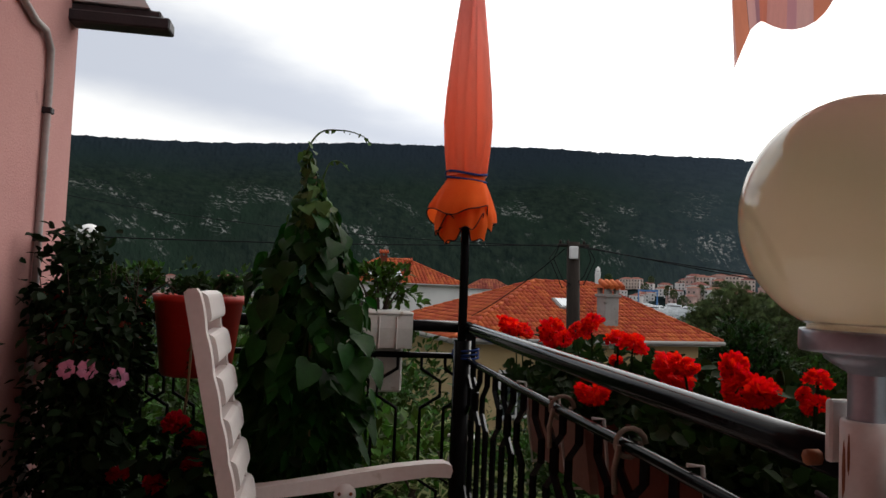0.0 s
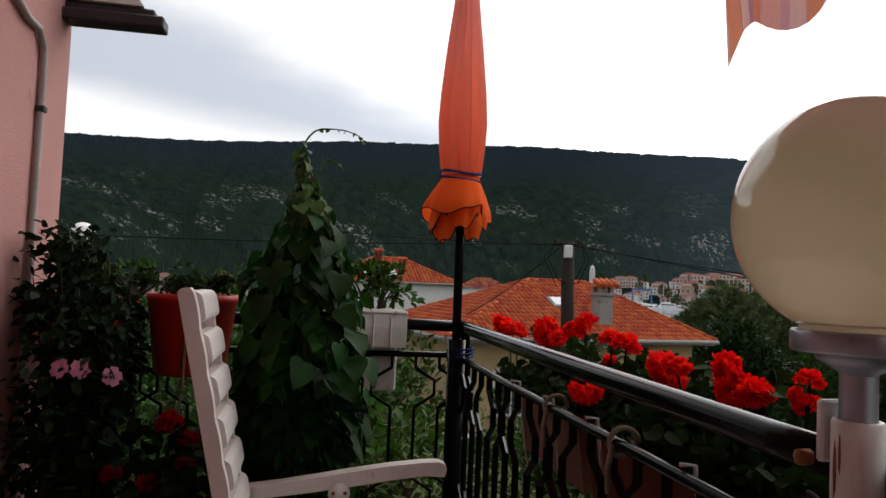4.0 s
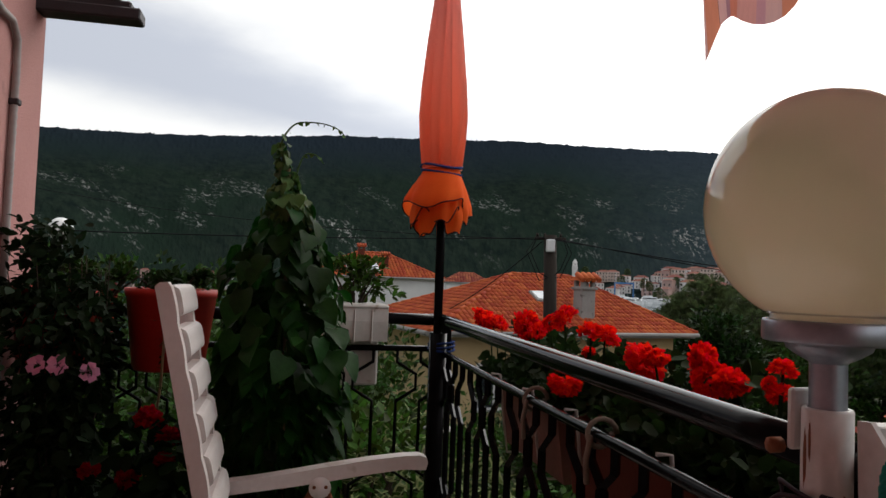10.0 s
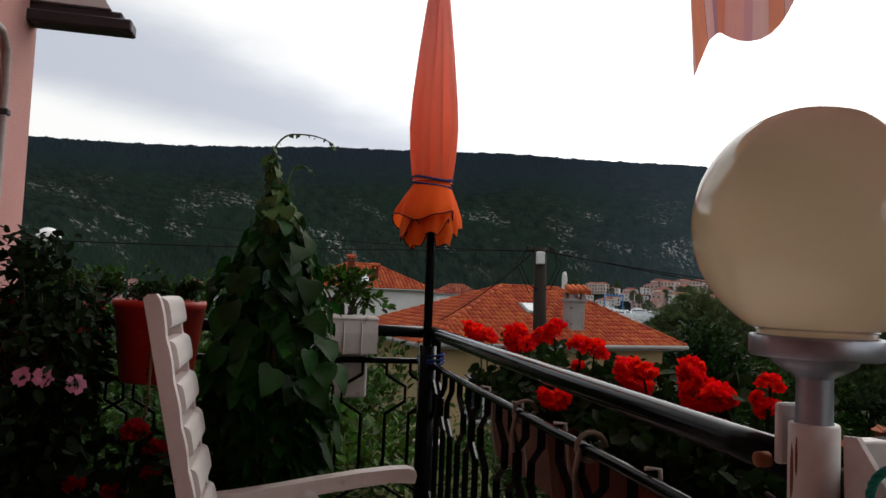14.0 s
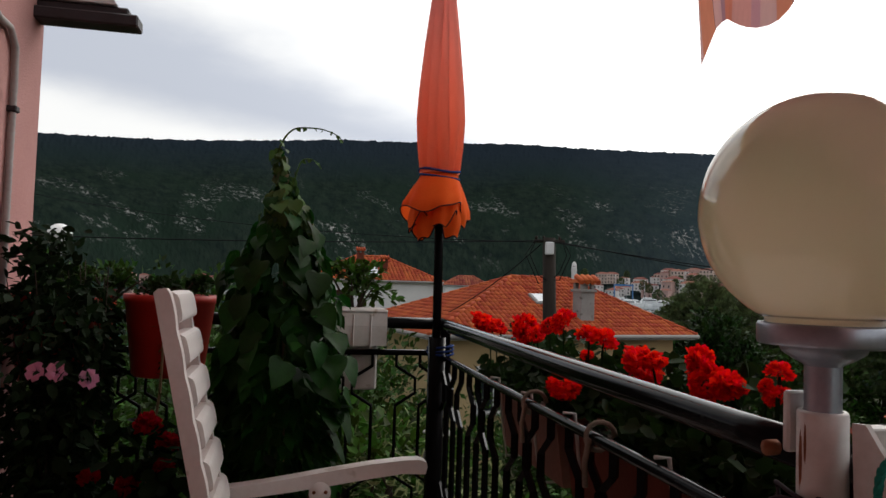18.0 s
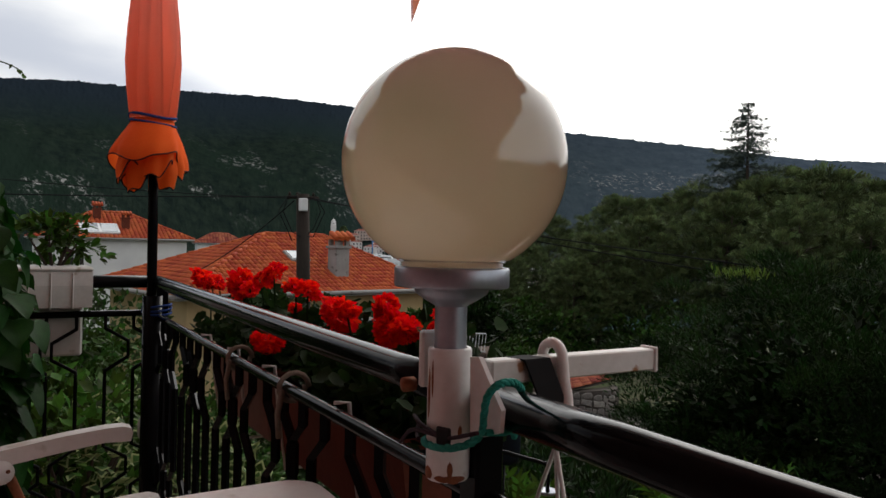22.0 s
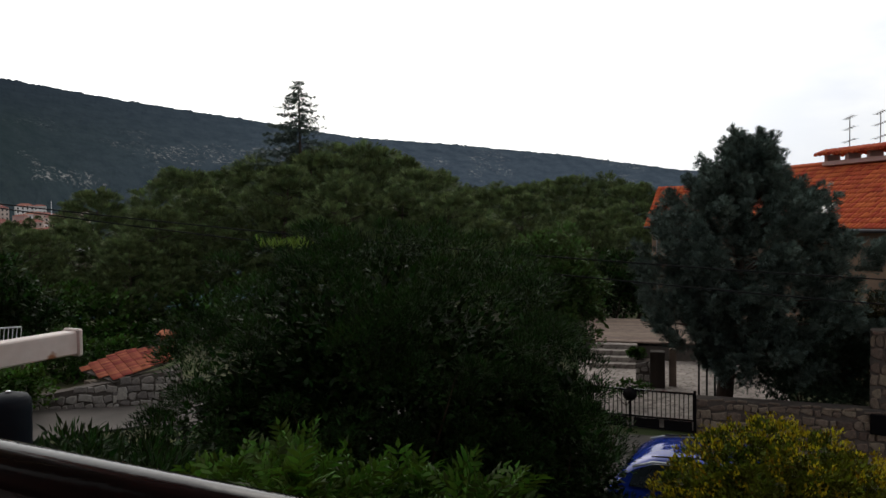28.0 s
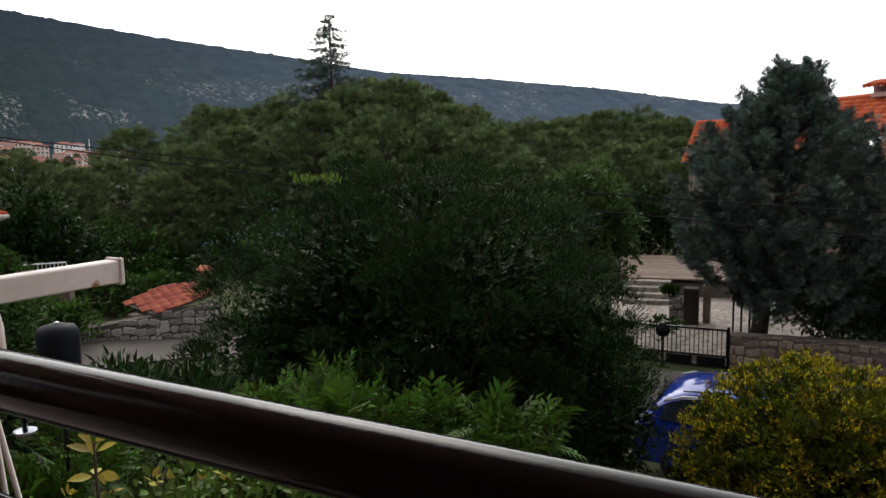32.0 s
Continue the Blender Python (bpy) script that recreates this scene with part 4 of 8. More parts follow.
def folds(t, z):
    """Soft swags between sharp creases that wander down the furled cloth."""
    out = 0.06 * math.sin(3 * t + 2.0 * z)
    for at, deep, drift in CREASES:
        q = (t - at - drift * (z - 2.1) + math.pi) % (2 * math.pi) - math.pi
        out += 2.6 * deep * (0.02 - math.exp(-(q / 0.13) ** 2) * (0.6 + 0.4 * math.sin(7 * z + 5 * at)))
    return out


body = [(0.004, 2.80), (0.030, 2.62), (0.046, 2.52), (0.070, 2.30), (0.088, 2.10), (0.094, 1.98), (0.089, 1.88), (0.081, 1.80), (0.077, 1.765)]
body = [(np.interp(z, [q[1] for q in body[::-1]], [q[0] for q in body[::-1]]), z) for z in np.linspace(2.80, 1.765, 44)]
mpar = pose(-0.012, 0, pz)
part("canopy", Build().lathe(body, 144, mpar, folds), M_FLARE_FADED, para)


def pleat(x):
    """A wave with a rounded crest and a tighter trough."""
    return math.sin(x + 0.45 * math.cos(x)) * 0.8 + 0.2 * math.sin(2.3 * x + 0.7)


def frill(r1, r2, drop, k, ph, amp, name, lop):
    """Cloth flaring below the tie; the hem swings out in pleats and hangs unevenly. lop: how much further it falls on one side."""
    n, rows = 120, 12
    bb = Build()
    for i in range(rows):
        w = i / (rows - 1)
        r = float(np.interp(w, [0, 0.12, 0.45, 0.8, 1], [0.074, 0.080, 0.074 + (r1 - 0.074) * 0.62, r1, r2]))
        for q in range(n):
            t = 2 * math.pi * q / n
            wave = amp * w ** 1.2 * (pleat(k * t + ph) + 0.45 * pleat((2 * k - 1) * t + 1.7 * ph + 1.2 * w))
            rr_ = r * (1 + wave) * (1 + 0.10 * w * math.cos(t - 3.3))
            z = 1.765 - drop * w * (1 + lop * math.sin(t + ph) + 0.18 * w * pleat(k * t + ph + 1.3)) + 0.02 * w * w * wave
            bb.v.append(tuple(mpar @ Vector((rr_ * math.cos(t), rr_ * math.sin(t), z))))
    for i in range(rows - 1):
        for q in range(n):
            bb.f.append((i * n + q, i * n + (q + 1) % n, (i + 1) * n + (q + 1) % n, (i + 1) * n + q)); bb.s.append(True)
    ob = part(name, bb, M_HEM, para)
    hem = bb.v[-n:] + [bb.v[-n]]
    part("hem_tape", Build().tube(hem, 0.0026, 5, None, False), M_TRIM, ob, "dark hem tape")


frill(0.126, 0.128, 0.160, 3, 0.4, 0.15, "outer_frill", 0.12)
frill(0.116, 0.108, 0.205, 5, 2.4, 0.14, "middle_frill", -0.08)
frill(0.100, 0.086, 0.232, 4, 4.0, 0.16, "inner_frill", 0.06)
part("tie", Build().tube([(-0.012 + 0.083 * math.cos(t), 0.083 * math.sin(t), 1.772 + pz + 0.008 * math.sin(t * 2 + 1)) for t in np.linspace(0, 6.283, 40)], 0.0055, 6), M_BLUEROPE, para, "blue elastic cord")
part("tie", Build().tube([(-0.012 + 0.082 * math.cos(t), 0.082 * math.sin(t), 1.752 + pz - 0.012 * math.sin(t + 2.5)) for t in np.linspace(0, 6.283, 40)], 0.0045, 6), M_BLUEROPE, para, "blue elastic cord")
knot = thing("blue_rope_tie", B @ pose(0.0, -0.03, 1.05), "blue rope tied round parasol pole and railing post", "rope")
for k in range(3):
    part("turn", Build().tube([(0.052 * math.cos(t), -0.012 + 0.072 * math.sin(t), -0.014 + 0.012 * k + 0.006 * math.sin(t + k)) for t in np.linspace(0, 6.283, 26)], 0.0045, 6), M_BLUEROPE, knot)


# ---------------------------------------------------------------- awning folded out from the house wall
awning = thing("awning", B @ pose(0, 0, 2.3), "faded orange and pink striped awning with a scalloped valance", "awning")
b = Build()
for k in range(13):
    y0, y1 = -1.10 - k * 0.37, -1.10 - (k + 1) * 0.37
    b.add([(-1.56, y0, 0.45), (0.49, y0, 0.0), (0.49, y1, 0.0), (-1.56, y1, 0.45)], [(0, 1, 2, 3)])
part("cloth", b, M_CLOTH, awning)
b = Build()
n = 150
for i in range(n + 1):
    y = -1.10 - 4.8 * i / n
    s_ = -1.10 - y
    hem = -0.285 + 0.045 * math.cos(6.283 * (s_ - 0.09) / 0.46) - 0.060 * max(0.0, 1 - s_ / 0.06)
    for k in range(7):
        w = k / 6
        b.v.append((0.49 + 0.012 * math.sin(s_ * 21) * (1 - w) + 0.03 * (1 - w) * max(0, 1 - s_ / 0.2), y + 0.012 * (1 - w) * max(0, 1 - s_ / 0.1), hem * (1 - w)))
for i in range(n):
    for k in range(6):
        q = i * 7 + k
        b.f.append((q, q + 1, q + 8, q + 7)); b.s.append(True)
part("valance", b, M_CLOTH, awning, "wavy hanging valance")
part("front_bar", Build().tube([(0.48, -1.12, 0.01), (0.48, -5.9, 0.01)], 0.018, 8), M_WHITEPAINT, awning)

# ---------------------------------------------------------------- white slatted garden chair
chair = thing("garden_chair", B @ pose(-0.60, -0.80, FLOOR_Z), "white resin garden armchair with a high slatted back", "chair")
cz = -FLOOR_Z


def back_x(z):
    return -0.9285 + 0.60 + (1.275 - z) * 0.22


FLIP = pose(0, 0, 0, 90, 0, 0)          # draws (x, z) outlines standing up, drawn across from -y to +y


def post_outline(lift):
    front, back = [], []
    for k in range(57):
        z = 0.42 + (0.845 + lift) * k / 56
        front.append((back_x(z) + 0.0175 + 0.004 * abs(math.sin((1.285 - z) / 0.109 * math.pi)), z + cz))
        back.append((back_x(z) - 0.0205, z + cz))
    top = 0.42 + 0.845 + lift
    return front + [(back_x(top) + 0.010, top + 0.012 + cz), (back_x(top) - 0.010, top + 0.010 + cz)] + back[::-1]


# the near and the far stile, and slats set between them with open joints
for y, lift in ((-0.215, 0.008), (0.085, -0.02)):
    part("back_post", Build().prism(post_outline(lift), -y - 0.020, -y + 0.020, FLIP), M_PLASTIC, chair)
for k in range(8):
    z = 1.236 - k * 0.1075
    prof = []
    for i in range(13):
        t = -1 + i / 6
        prof.append((back_x(z + 0.039 * t) + 0.020 + 0.014 * (1 - t ** 4) ** 0.5, z + 0.039 * t + cz))
    prof += [(back_x(z + 0.039) - 0.004, z + 0.039 + cz), (back_x(z - 0.039) - 0.004, z - 0.039 + cz)]
    part("back_slat", Build().prism(prof, -0.108, 0.196, FLIP), M_PLASTIC, chair)
for y, drop in ((-0.335, 0.06), (0.155, 0.0)):
    line = [(-0.225, 0.658), (-0.196, 0.662), (-0.07, 0.677), (0.03, 0.692), (0.117, 0.706), (0.256, 0.726), (0.36, 0.736), (0.41, 0.737)]
    topl = [(x, z + 0.021 + cz - drop) for x, z in line] + [(0.432, 0.750 + cz - drop), (0.436, 0.735 + cz - drop), (0.430, 0.712 + cz - drop)]
    botl = [(x, z - 0.021 - 0.004 * math.sin(9 * x) + cz - drop) for x, z in line[:-1]]
    part("armrest", Build().prism(topl + botl[::-1], -y - 0.026, -y + 0.026, FLIP), M_PLASTIC, chair)
    part("hinge_plate", Build().lathe([(0, 0), (0.030, 0), (0.034, 0.006), (0.0, 0.010)], 16, pose(0.10, y - 0.026, 0.665 + cz - drop, 90, 0, 0)), M_PLASTIC, chair)
    for sx in (0.082, 0.118):
        part("screw", Build().lathe([(0, 0), (0.006, 0), (0.005, 0.004), (0, 0.005)], 8, pose(sx, y - 0.036, 0.668 + cz - drop, 90, 0, 0)), M_RUST, chair)
    part("arm_bracket", Build().box(-0.20, y * 0.5 + (0.055 if y > 0 else -0.105), 0.645 + cz - drop, 0.03, abs(y) * 0.5 + 0.02, 0.025, 0.004), M_PLASTIC, chair)
    for sx, ex in ((0.085, 0.02), (0.115, 0.17)):
        part("strut", Build().tube([(sx, y, 0.66 + cz - drop), (ex, y, 0.52 + cz), (ex + (ex - sx) * 1.2, y, 0.02)], 0.013, 8), M_RUST, chair, "orange-brown strut")
for i in range(6):
    part("seat_slat", Build().box(-0.06 + i * 0.075, -0.065, 0.50 + cz + 0.006 * i, 0.062, 0.38, 0.028, 0.008), M_PLASTIC, chair)
for x, y in ((-0.17, -0.24), (-0.17, 0.11), (0.27, -0.24), (0.27, 0.11)):
    part("leg", Build().tube([(x, y, 0.0), (x * 0.95, y, 0.50 + cz)], 0.021, 8), M_PLASTIC, chair)

# ---------------------------------------------------------------- white table
table = thing("garden_table", B @ pose(-0.42, -2.20, FLOOR_Z), "white resin garden table with rounded corners", "table")
def rounded(w, d, r, n=6):
    out = []
    for cx, cy, a in ((w / 2 - r, d / 2 - r, 0), (-w / 2 + r, d / 2 - r, 90), (-w / 2 + r, -d / 2 + r, 180), (w / 2 - r, -d / 2 + r, 270)):
        out += [(cx + r * math.cos(radians(a + 90 * i / n)), cy + r * math.sin(radians(a + 90 * i / n))) for i in range(n + 1)]
    return out


part("tabletop", Build().prism(rounded(0.78, 0.86, 0.06), 0.705, 0.730), M_PLASTIC, table)
for y in (-0.37, 0.37):
    part("apron", Build().box(0, y, 0.68, 0.64, 0.02, 0.05, 0.004), M_PLASTIC, table)
for x in (-0.30, 0.30):
    for y in (-0.34, 0.34):
        part("leg", Build().tube([(x, y, 0), (x, y, 0.705)], 0.024, 10), M_PLASTIC, table)

# ---------------------------------------------------------------- pots and boxes on the front railing
def pot(name, x, y, z0, h, r, mat, label):
    t = thing(name, B @ pose(x, y, z0), label, "flower pot", "pots on the railing")
    prof = [(0.0, 0.0), (r * 0.74, 0.0), (r * 0.78, 0.01), (r * 0.97, h - 0.03), (r, h - 0.028), (r * 1.02, h), (r * 0.95, h), (r * 0.93, h - 0.04)]
    part("pot_body", Build().lathe(prof, 36), mat, t)
    part("soil", Build().lathe([(0, h - 0.042), (r * 0.94, h - 0.04)], 20), M_SOIL, t, "dark soil")
    part("rail_hook", Build().box(0, r * 0.93, h - 0.02, 0.03, 0.06, 0.006).box(0, r * 0.93 + 0.03, h - 0.06, 0.03, 0.005, 0.08), mat, t)
    return t


pot("red_flower_pot", -1.03, -0.185, 0.960, 0.287, 0.158, M_REDPOT, "glossy red plastic pot hooked on the railing")
pot("red_flower_pot", -1.42, -0.165, 0.94, 0.30, 0.14, M_REDPOT, "red plastic pot hidden among dark leaves")
pot("small_red_pot", -1.335, 0.10, 1.05, 0.205, 0.062, M_REDPOT, "small orange-red pot behind the railing")

gbox = thing("grey_flower_box", B @ pose(-0.48, 0.0, 0.975), "weathered pale grey plastic flower box astride the railing", "flower box")
b = Build().prism([(-0.058, 0.085), (-0.066, 0.165), (-0.062, 0.218), (-0.05, 0.224), (0.18, 0.224), (0.19, 0.20), (0.165, 0.085)], -0.255, 0.255, pose(0, 0, 0, 90, 0, 90))
part("box_body", b, M_GREYBOX, gbox)
part("box_foot", Build().box(0.012, 0.095, -0.008, 0.44, 0.12, 0.19, 0.008), M_GREYBOX, gbox)
for x in (0.05, 0.12, 0.19):
    part("rib", Build().box(x, -0.066, 0.145, 0.006, 0.010, 0.13, 0.002), M_GREYBOX, gbox)
part("cap_rim", Build().box(0.0, 0.062, 0.224, 0.515, 0.262, 0.016, 0.006), M_GREYBOX, gbox)

# ---------------------------------------------------------------- terracotta boxes along the street railing
def flower_box(y0, y1, mat, label):
    ln = y1 - y0
    t = thing("terracotta_box", B @ pose(0.155, (y0 + y1) / 2, 0.81), label, "flower box", "boxes on the railing")
    b = Build().prism([(-0.075, 0.0), (0.075, 0.0), (0.098, 0.175), (-0.098, 0.175)], -ln / 2, ln / 2, pose(0, 0, 0, 90, 0, 0))
    part("trough", b, mat, t)
    part("rim", Build().box(-0.1, 0, 0.176, 0.016, ln + 0.02, 0.022, 0.005).box(0.1, 0, 0.176, 0.016, ln + 0.02, 0.022, 0.005).box(0, ln / 2, 0.176, 0.2, 0.016, 0.022, 0.005).box(0, -ln / 2, 0.176, 0.2, 0.016, 0.022, 0.005), mat, t)
    part("soil", Build().box(0, 0, 0.165, 0.18, ln - 0.02, 0.02), M_SOIL, t, "dark soil")
    for y in (-ln * 0.3, ln * 0.3):
        part("hanger", Build().tube([(-0.158, y, 0.226), (-0.130, y, 0.224), (-0.116, y, 0.10), (-0.10, y, -0.012), (0.09, y, -0.012), (0.105, y, 0.16)], 0.004, 6), M_WHITECORD, t, "pale wire hanger")
    return t


flower_box(-1.95, -1.26, M_TERRA, "terracotta plastic flower box hung outside the railing")
flower_box(-1.20, -0.70, M_PALETERRA, "faded pinkish flower box hung outside the railing")

# ---------------------------------------------------------------- plants of the balcony
def petal_head(rng, r, petals, size):
    """A rounded head of many small petals."""
    w = rng.normal(size=(petals, 3)); w /= np.linalg.norm(w, axis=1, keepdims=True)
    w[:, 2] = np.abs(w[:, 2]) * 1.2 - 0.35
    return w * r * rng.uniform(0.6, 1.0, (petals, 1)), w


PETAL = ([(0, 0, 0), (0.5, 0.42, 0.05), (0.55, 0, -0.06), (0.5, -0.42, 0.05), (1, 0.22, 0.12), (1, -0.22, 0.12)], [(0, 2, 1), (0, 3, 2), (1, 2, 4), (2, 3, 5), (2, 5, 4)])
ROUND = ([(0, 0, 0), (0.25, 0.42, 0.08), (0.45, 0, -0.06), (0.25, -0.42, 0.08), (0.75, 0.45, 0.10), (0.75, -0.45, 0.10), (1, 0, 0.02)], [(0, 2, 1), (0, 3, 2), (1, 2, 4), (2, 3, 5), (2, 6, 4), (2, 5, 6)])
rngh = np.random.default_rng(21)
HEADS, SHADED_HEADS = [], []
for k in range(4):
    P_, D_ = petal_head(rngh, 0.026, 240, 0.03)
    HEADS.append(scatter("flower_head", *PETAL, P_, D_ * 1.5, rngh.uniform(0.011, 0.017, len(P_)), rngh, M_RED_PETAL, 0.0, 0.7))
    SHADED_HEADS.append(HEADS[-1].copy())
    SHADED_HEADS[-1].materials[0] = M_SHADED_PETAL


def geranium(y, heads, seed, span, n_leaves):
    rng = np.random.default_rng(seed)
    t = thing("geranium", B @ pose(0.155, y, 0.93), "scarlet geranium in full bloom in a terracotta box", "plant", "geraniums in the boxes")
    pos = np.stack([rng.normal(0.0, 0.065, n_leaves).clip(-0.12, 0.2), rng.uniform(-span, span, n_leaves), 0.06 + np.abs(rng.normal(0, 0.072, n_leaves)).clip(0, 0.175)], 1)
    pos[:, 0] = np.where(pos[:, 2] > 0.12, np.abs(pos[:, 0]) * 0.8 + 0.01, pos[:, 0].clip(-0.085, 0.2))
    out = np.stack([pos[:, 0] * 5, pos[:, 1] * 0.5, np.full(n_leaves, 0.5)], 1)
    part("foliage", scatter("foliage", *ROUND, pos, out, rng.uniform(0.022, 0.040, n_leaves), rng, M_GERANIUM, 0.1, 0.8), M_GERANIUM, t, "rounded green leaves")
    stems = Build()
    for i, (hx, hy, hz, s) in enumerate(heads):
        e = Vector((hx - 0.155, hy - y, hz - 0.93))
        o = Vector((e.x * 0.4, e.y * 0.85, 0.01))
        stems.tube([o, (o + e) / 2 + Vector((0.012, 0.01, 0.02)), e], [0.004, 0.003, 0.0025], 5)
        part("flower_head", HEADS[i % 4], M_RED_PETAL, t, "scarlet flower head", Matrix.LocRotScale(e, Euler((0.3 * i, 0.2, i * 1.3)), (s * 0.80, s * 0.80, s * 0.68)))
    part("stem_growth", stems, M_GERANIUM, t)
    return t


geranium(-1.71, [(0.14, -1.804, 1.154, 1.2), (0.14, -1.940, 1.196, 0.80), (0.14, -1.935, 1.156, 0.85), (0.13, -1.92, 1.172, 0.5), (0.14, -1.745, 1.152, 1.35), (0.15, -1.70, 1.185, 1.2), (0.13, -1.725, 1.178, 1.0), (0.14, -1.80, 1.156, 1.0), (0.14, -1.495, 1.158, 1.75), (0.13, -1.55, 1.176, 1.15), (0.15, -1.46, 1.166, 1.1)], 31, 0.29, 1300)
geranium(-0.84, [(0.14, -1.205, 1.198, 1.2), (0.14, -1.29, 1.192, 1.35), (0.15, -1.17, 1.142, 0.7), (0.14, -1.025, 1.222, 1.45), (0.13, -0.94, 1.205, 0.9), (0.14, -0.70, 1.180, 1.8), (0.15, -0.60, 1.172, 1.1), (0.13, -0.83, 1.172, 1.0), (0.14, -0.40, 1.170, 1.25), (0.14, -0.20, 1.177, 1.9), (0.14, -0.29, 1.172, 1.5), (0.06, -1.24, 1.072, 1.6)], 32, 0.44, 1500)


# bean vine on a cane
def heart_leaf():
    side = [(0.0, 0.02), (-0.10, 0.20), (-0.02, 0.40), (0.18, 0.50), (0.42, 0.45), (0.68, 0.28), (0.88, 0.10), (1.0, 0.0)]
    v, f = [], []
    n = len(side)
    for i, (x, y) in enumerate(side):
        rib = max(0.0, x)
        v += [(rib, 0, -0.05 * math.sin(rib * 3.1) - 0.25 * rib * rib), (x, y, 0.10 * y - 0.25 * rib * rib + 0.03 * math.sin(9 * x)), (x, -y, 0.10 * y - 0.25 * rib * rib - 0.03 * math.sin(8 * x + 1))]
    for i in range(n - 1):
        a, c = 3 * i, 3 * (i + 1)
        f += [(a, c, c + 1, a + 1), (a, a + 2, c + 2, c)]
    return v, f


hv, hf = heart_leaf()
LEAVES = []
for mat_ in (M_VINE, M_VINE, M_VINELIGHT):
    hb = Build().add(hv, hf, True)
    LEAVES.append(hb.mesh("leaf", mat_))
rng = np.random.default_rng(41)
vine = thing("bean_vine", B @ pose(-0.605, -0.47, FLOOR_Z), "climbing bean with heart-shaped leaves on a tall cane", "plant")
part("vine_pot", Build().lathe([(0, 0), (0.12, 0), (0.155, 0.24), (0.165, 0.25), (0.15, 0.25), (0.145, 0.22)], 28), M_TERRA, vine, "brown pot")
part("soil", Build().lathe([(0, 0.22), (0.146, 0.225)], 20), M_SOIL, vine, "dark soil")
part("cane", Build().tube([(0.0, 0, 0.1), (-0.02, 0, 0.9), (-0.035, 0, 1.50)], 0.008, 6), M_CANE, vine, "dry cane")
zs = np.array([0.15, 0.5, 0.75, 0.96, 1.15, 1.25, 1.35, 1.447, 1.545, 1.62])
rs = np.array([0.185, 0.205, 0.215, 0.205, 0.170, 0.130, 0.075, 0.028, 0.018, 0.010])
xs = np.array([-0.045, -0.04, -0.035, -0.032, -0.033, -0.033, -0.036, -0.045, -0.062, -0.04])
for i in range(400):
    z = 0.18 + 1.38 * ((i + 0.5) / 400) ** 0.88
    r = float(np.interp(z, zs, rs)); cx = float(np.interp(z, zs, xs))
    a = i * 2.39996 + rng.uniform(-0.3, 0.3)
    rad = r * rng.uniform(0.62, 1.05)
    size = float(np.interp(z, [0.2, 1.0, 1.25, 1.42, 1.6], [0.098, 0.095, 0.078, 0.046, 0.030])) * rng.uniform(0.7, 1.2)
    nrm = Vector((math.cos(a), math.sin(a), rng.uniform(0.25, 1.1))).normalized()
    nrm = (nrm + Vector((rng.uniform(-0.5, 0.5), rng.uniform(-0.5, 0.5), 0))).normalized()
    tip = Vector((math.cos(a) * 0.35 + rng.uniform(-0.5, 0.5), math.sin(a) * 0.35 + rng.uniform(-0.5, 0.5), -1.0))
    tip = (tip - nrm * tip.dot(nrm)).normalized()
    side_ = nrm.cross(tip)
    mm = Matrix((tip, side_, nrm)).transposed().to_4x4()
    out_y = rad * math.sin(a)
    mm.translation = Vector((cx + rad * math.cos(a), max(out_y, 0.0) if z < 0.8 else out_y, z + 0.03))
    if z > 1.40 and i % 2:
        continue
    young = z > 1.30 and i % 3
    part("leaf", LEAVES[2 if young else i % 2], M_VINE, vine, "", mm @ Matrix.Scale(size, 4))
zz = rng.uniform(0.15, 1.5, 900); ff = rng.uniform(0, 6.283, 900); rf = np.interp(zz, zs, rs) * rng.uniform(0.2, 0.9, 900)
pos = np.stack([np.interp(zz, zs, xs) + rf * np.cos(ff), np.maximum(rf * np.sin(ff), np.where(zz < 0.8, -0.02, -1.0)), zz + 0.02], 1)
part("inner_leaves", scatter("inner_leaves", *OVAL, pos, np.stack([np.cos(ff), np.sin(ff), -0.6 + 0 * ff], 1), np.interp(zz, [0.2, 1.15, 1.4, 1.6], [0.085, 0.075, 0.03, 0.02]), rng, M_VINE, 0.5, 0.6), M_VINE, vine)
for ph in (0.0, 2.1, 4.2):
    part("stem", Build().tube([(np.interp(z, zs, xs) + 0.016 * math.cos(9 * z + ph), 0.016 * math.sin(9 * z + ph), z) for z in np.linspace(0.22, 1.56, 60)], 0.0045, 5), M_VINELIGHT, vine)
tip = smooth([(-0.062, 0, 1.50), (-0.068, 0, 1.55), (-0.060, -0.01, 1.59), (-0.040, -0.01, 1.630), (-0.012, 0, 1.656), (0.03, 0, 1.662), (0.08, 0, 1.660), (0.125, 0, 1.645), (0.15, 0, 1.622)])
part("tendril", Build().tube(tip, [0.0045 - 0.003 * i / len(tip) for i in range(len(tip))], 5), M_VINELIGHT, vine)
curl = smooth([(-0.03, 0, 1.40), (-0.012, -0.01, 1.46), (-0.004, -0.01, 1.50), (0.012, 0, 1.545), (0.035, 0, 1.556), (0.060, 0, 1.548), (0.080, 0, 1.525)])
part("tendril", Build().tube(curl, [0.0035 - 0.002 * i / len(curl) for i in range(len(curl))], 5), M_VINELIGHT, vine)
for i, q in enumerate(tip[::3] + curl[6::5]):
    ph = i * 2.1
    mm = (Matrix.Translation(q) @ Euler((ph, 0.6 + 0.3 * (i % 3), ph * 1.3)).to_matrix().to_4x4() @ Matrix.Scale(0.030 if i < 5 else 0.016, 4))
    part("leaf", LEAVES[2], M_VINELIGHT, vine, "small pale young leaf", mm)

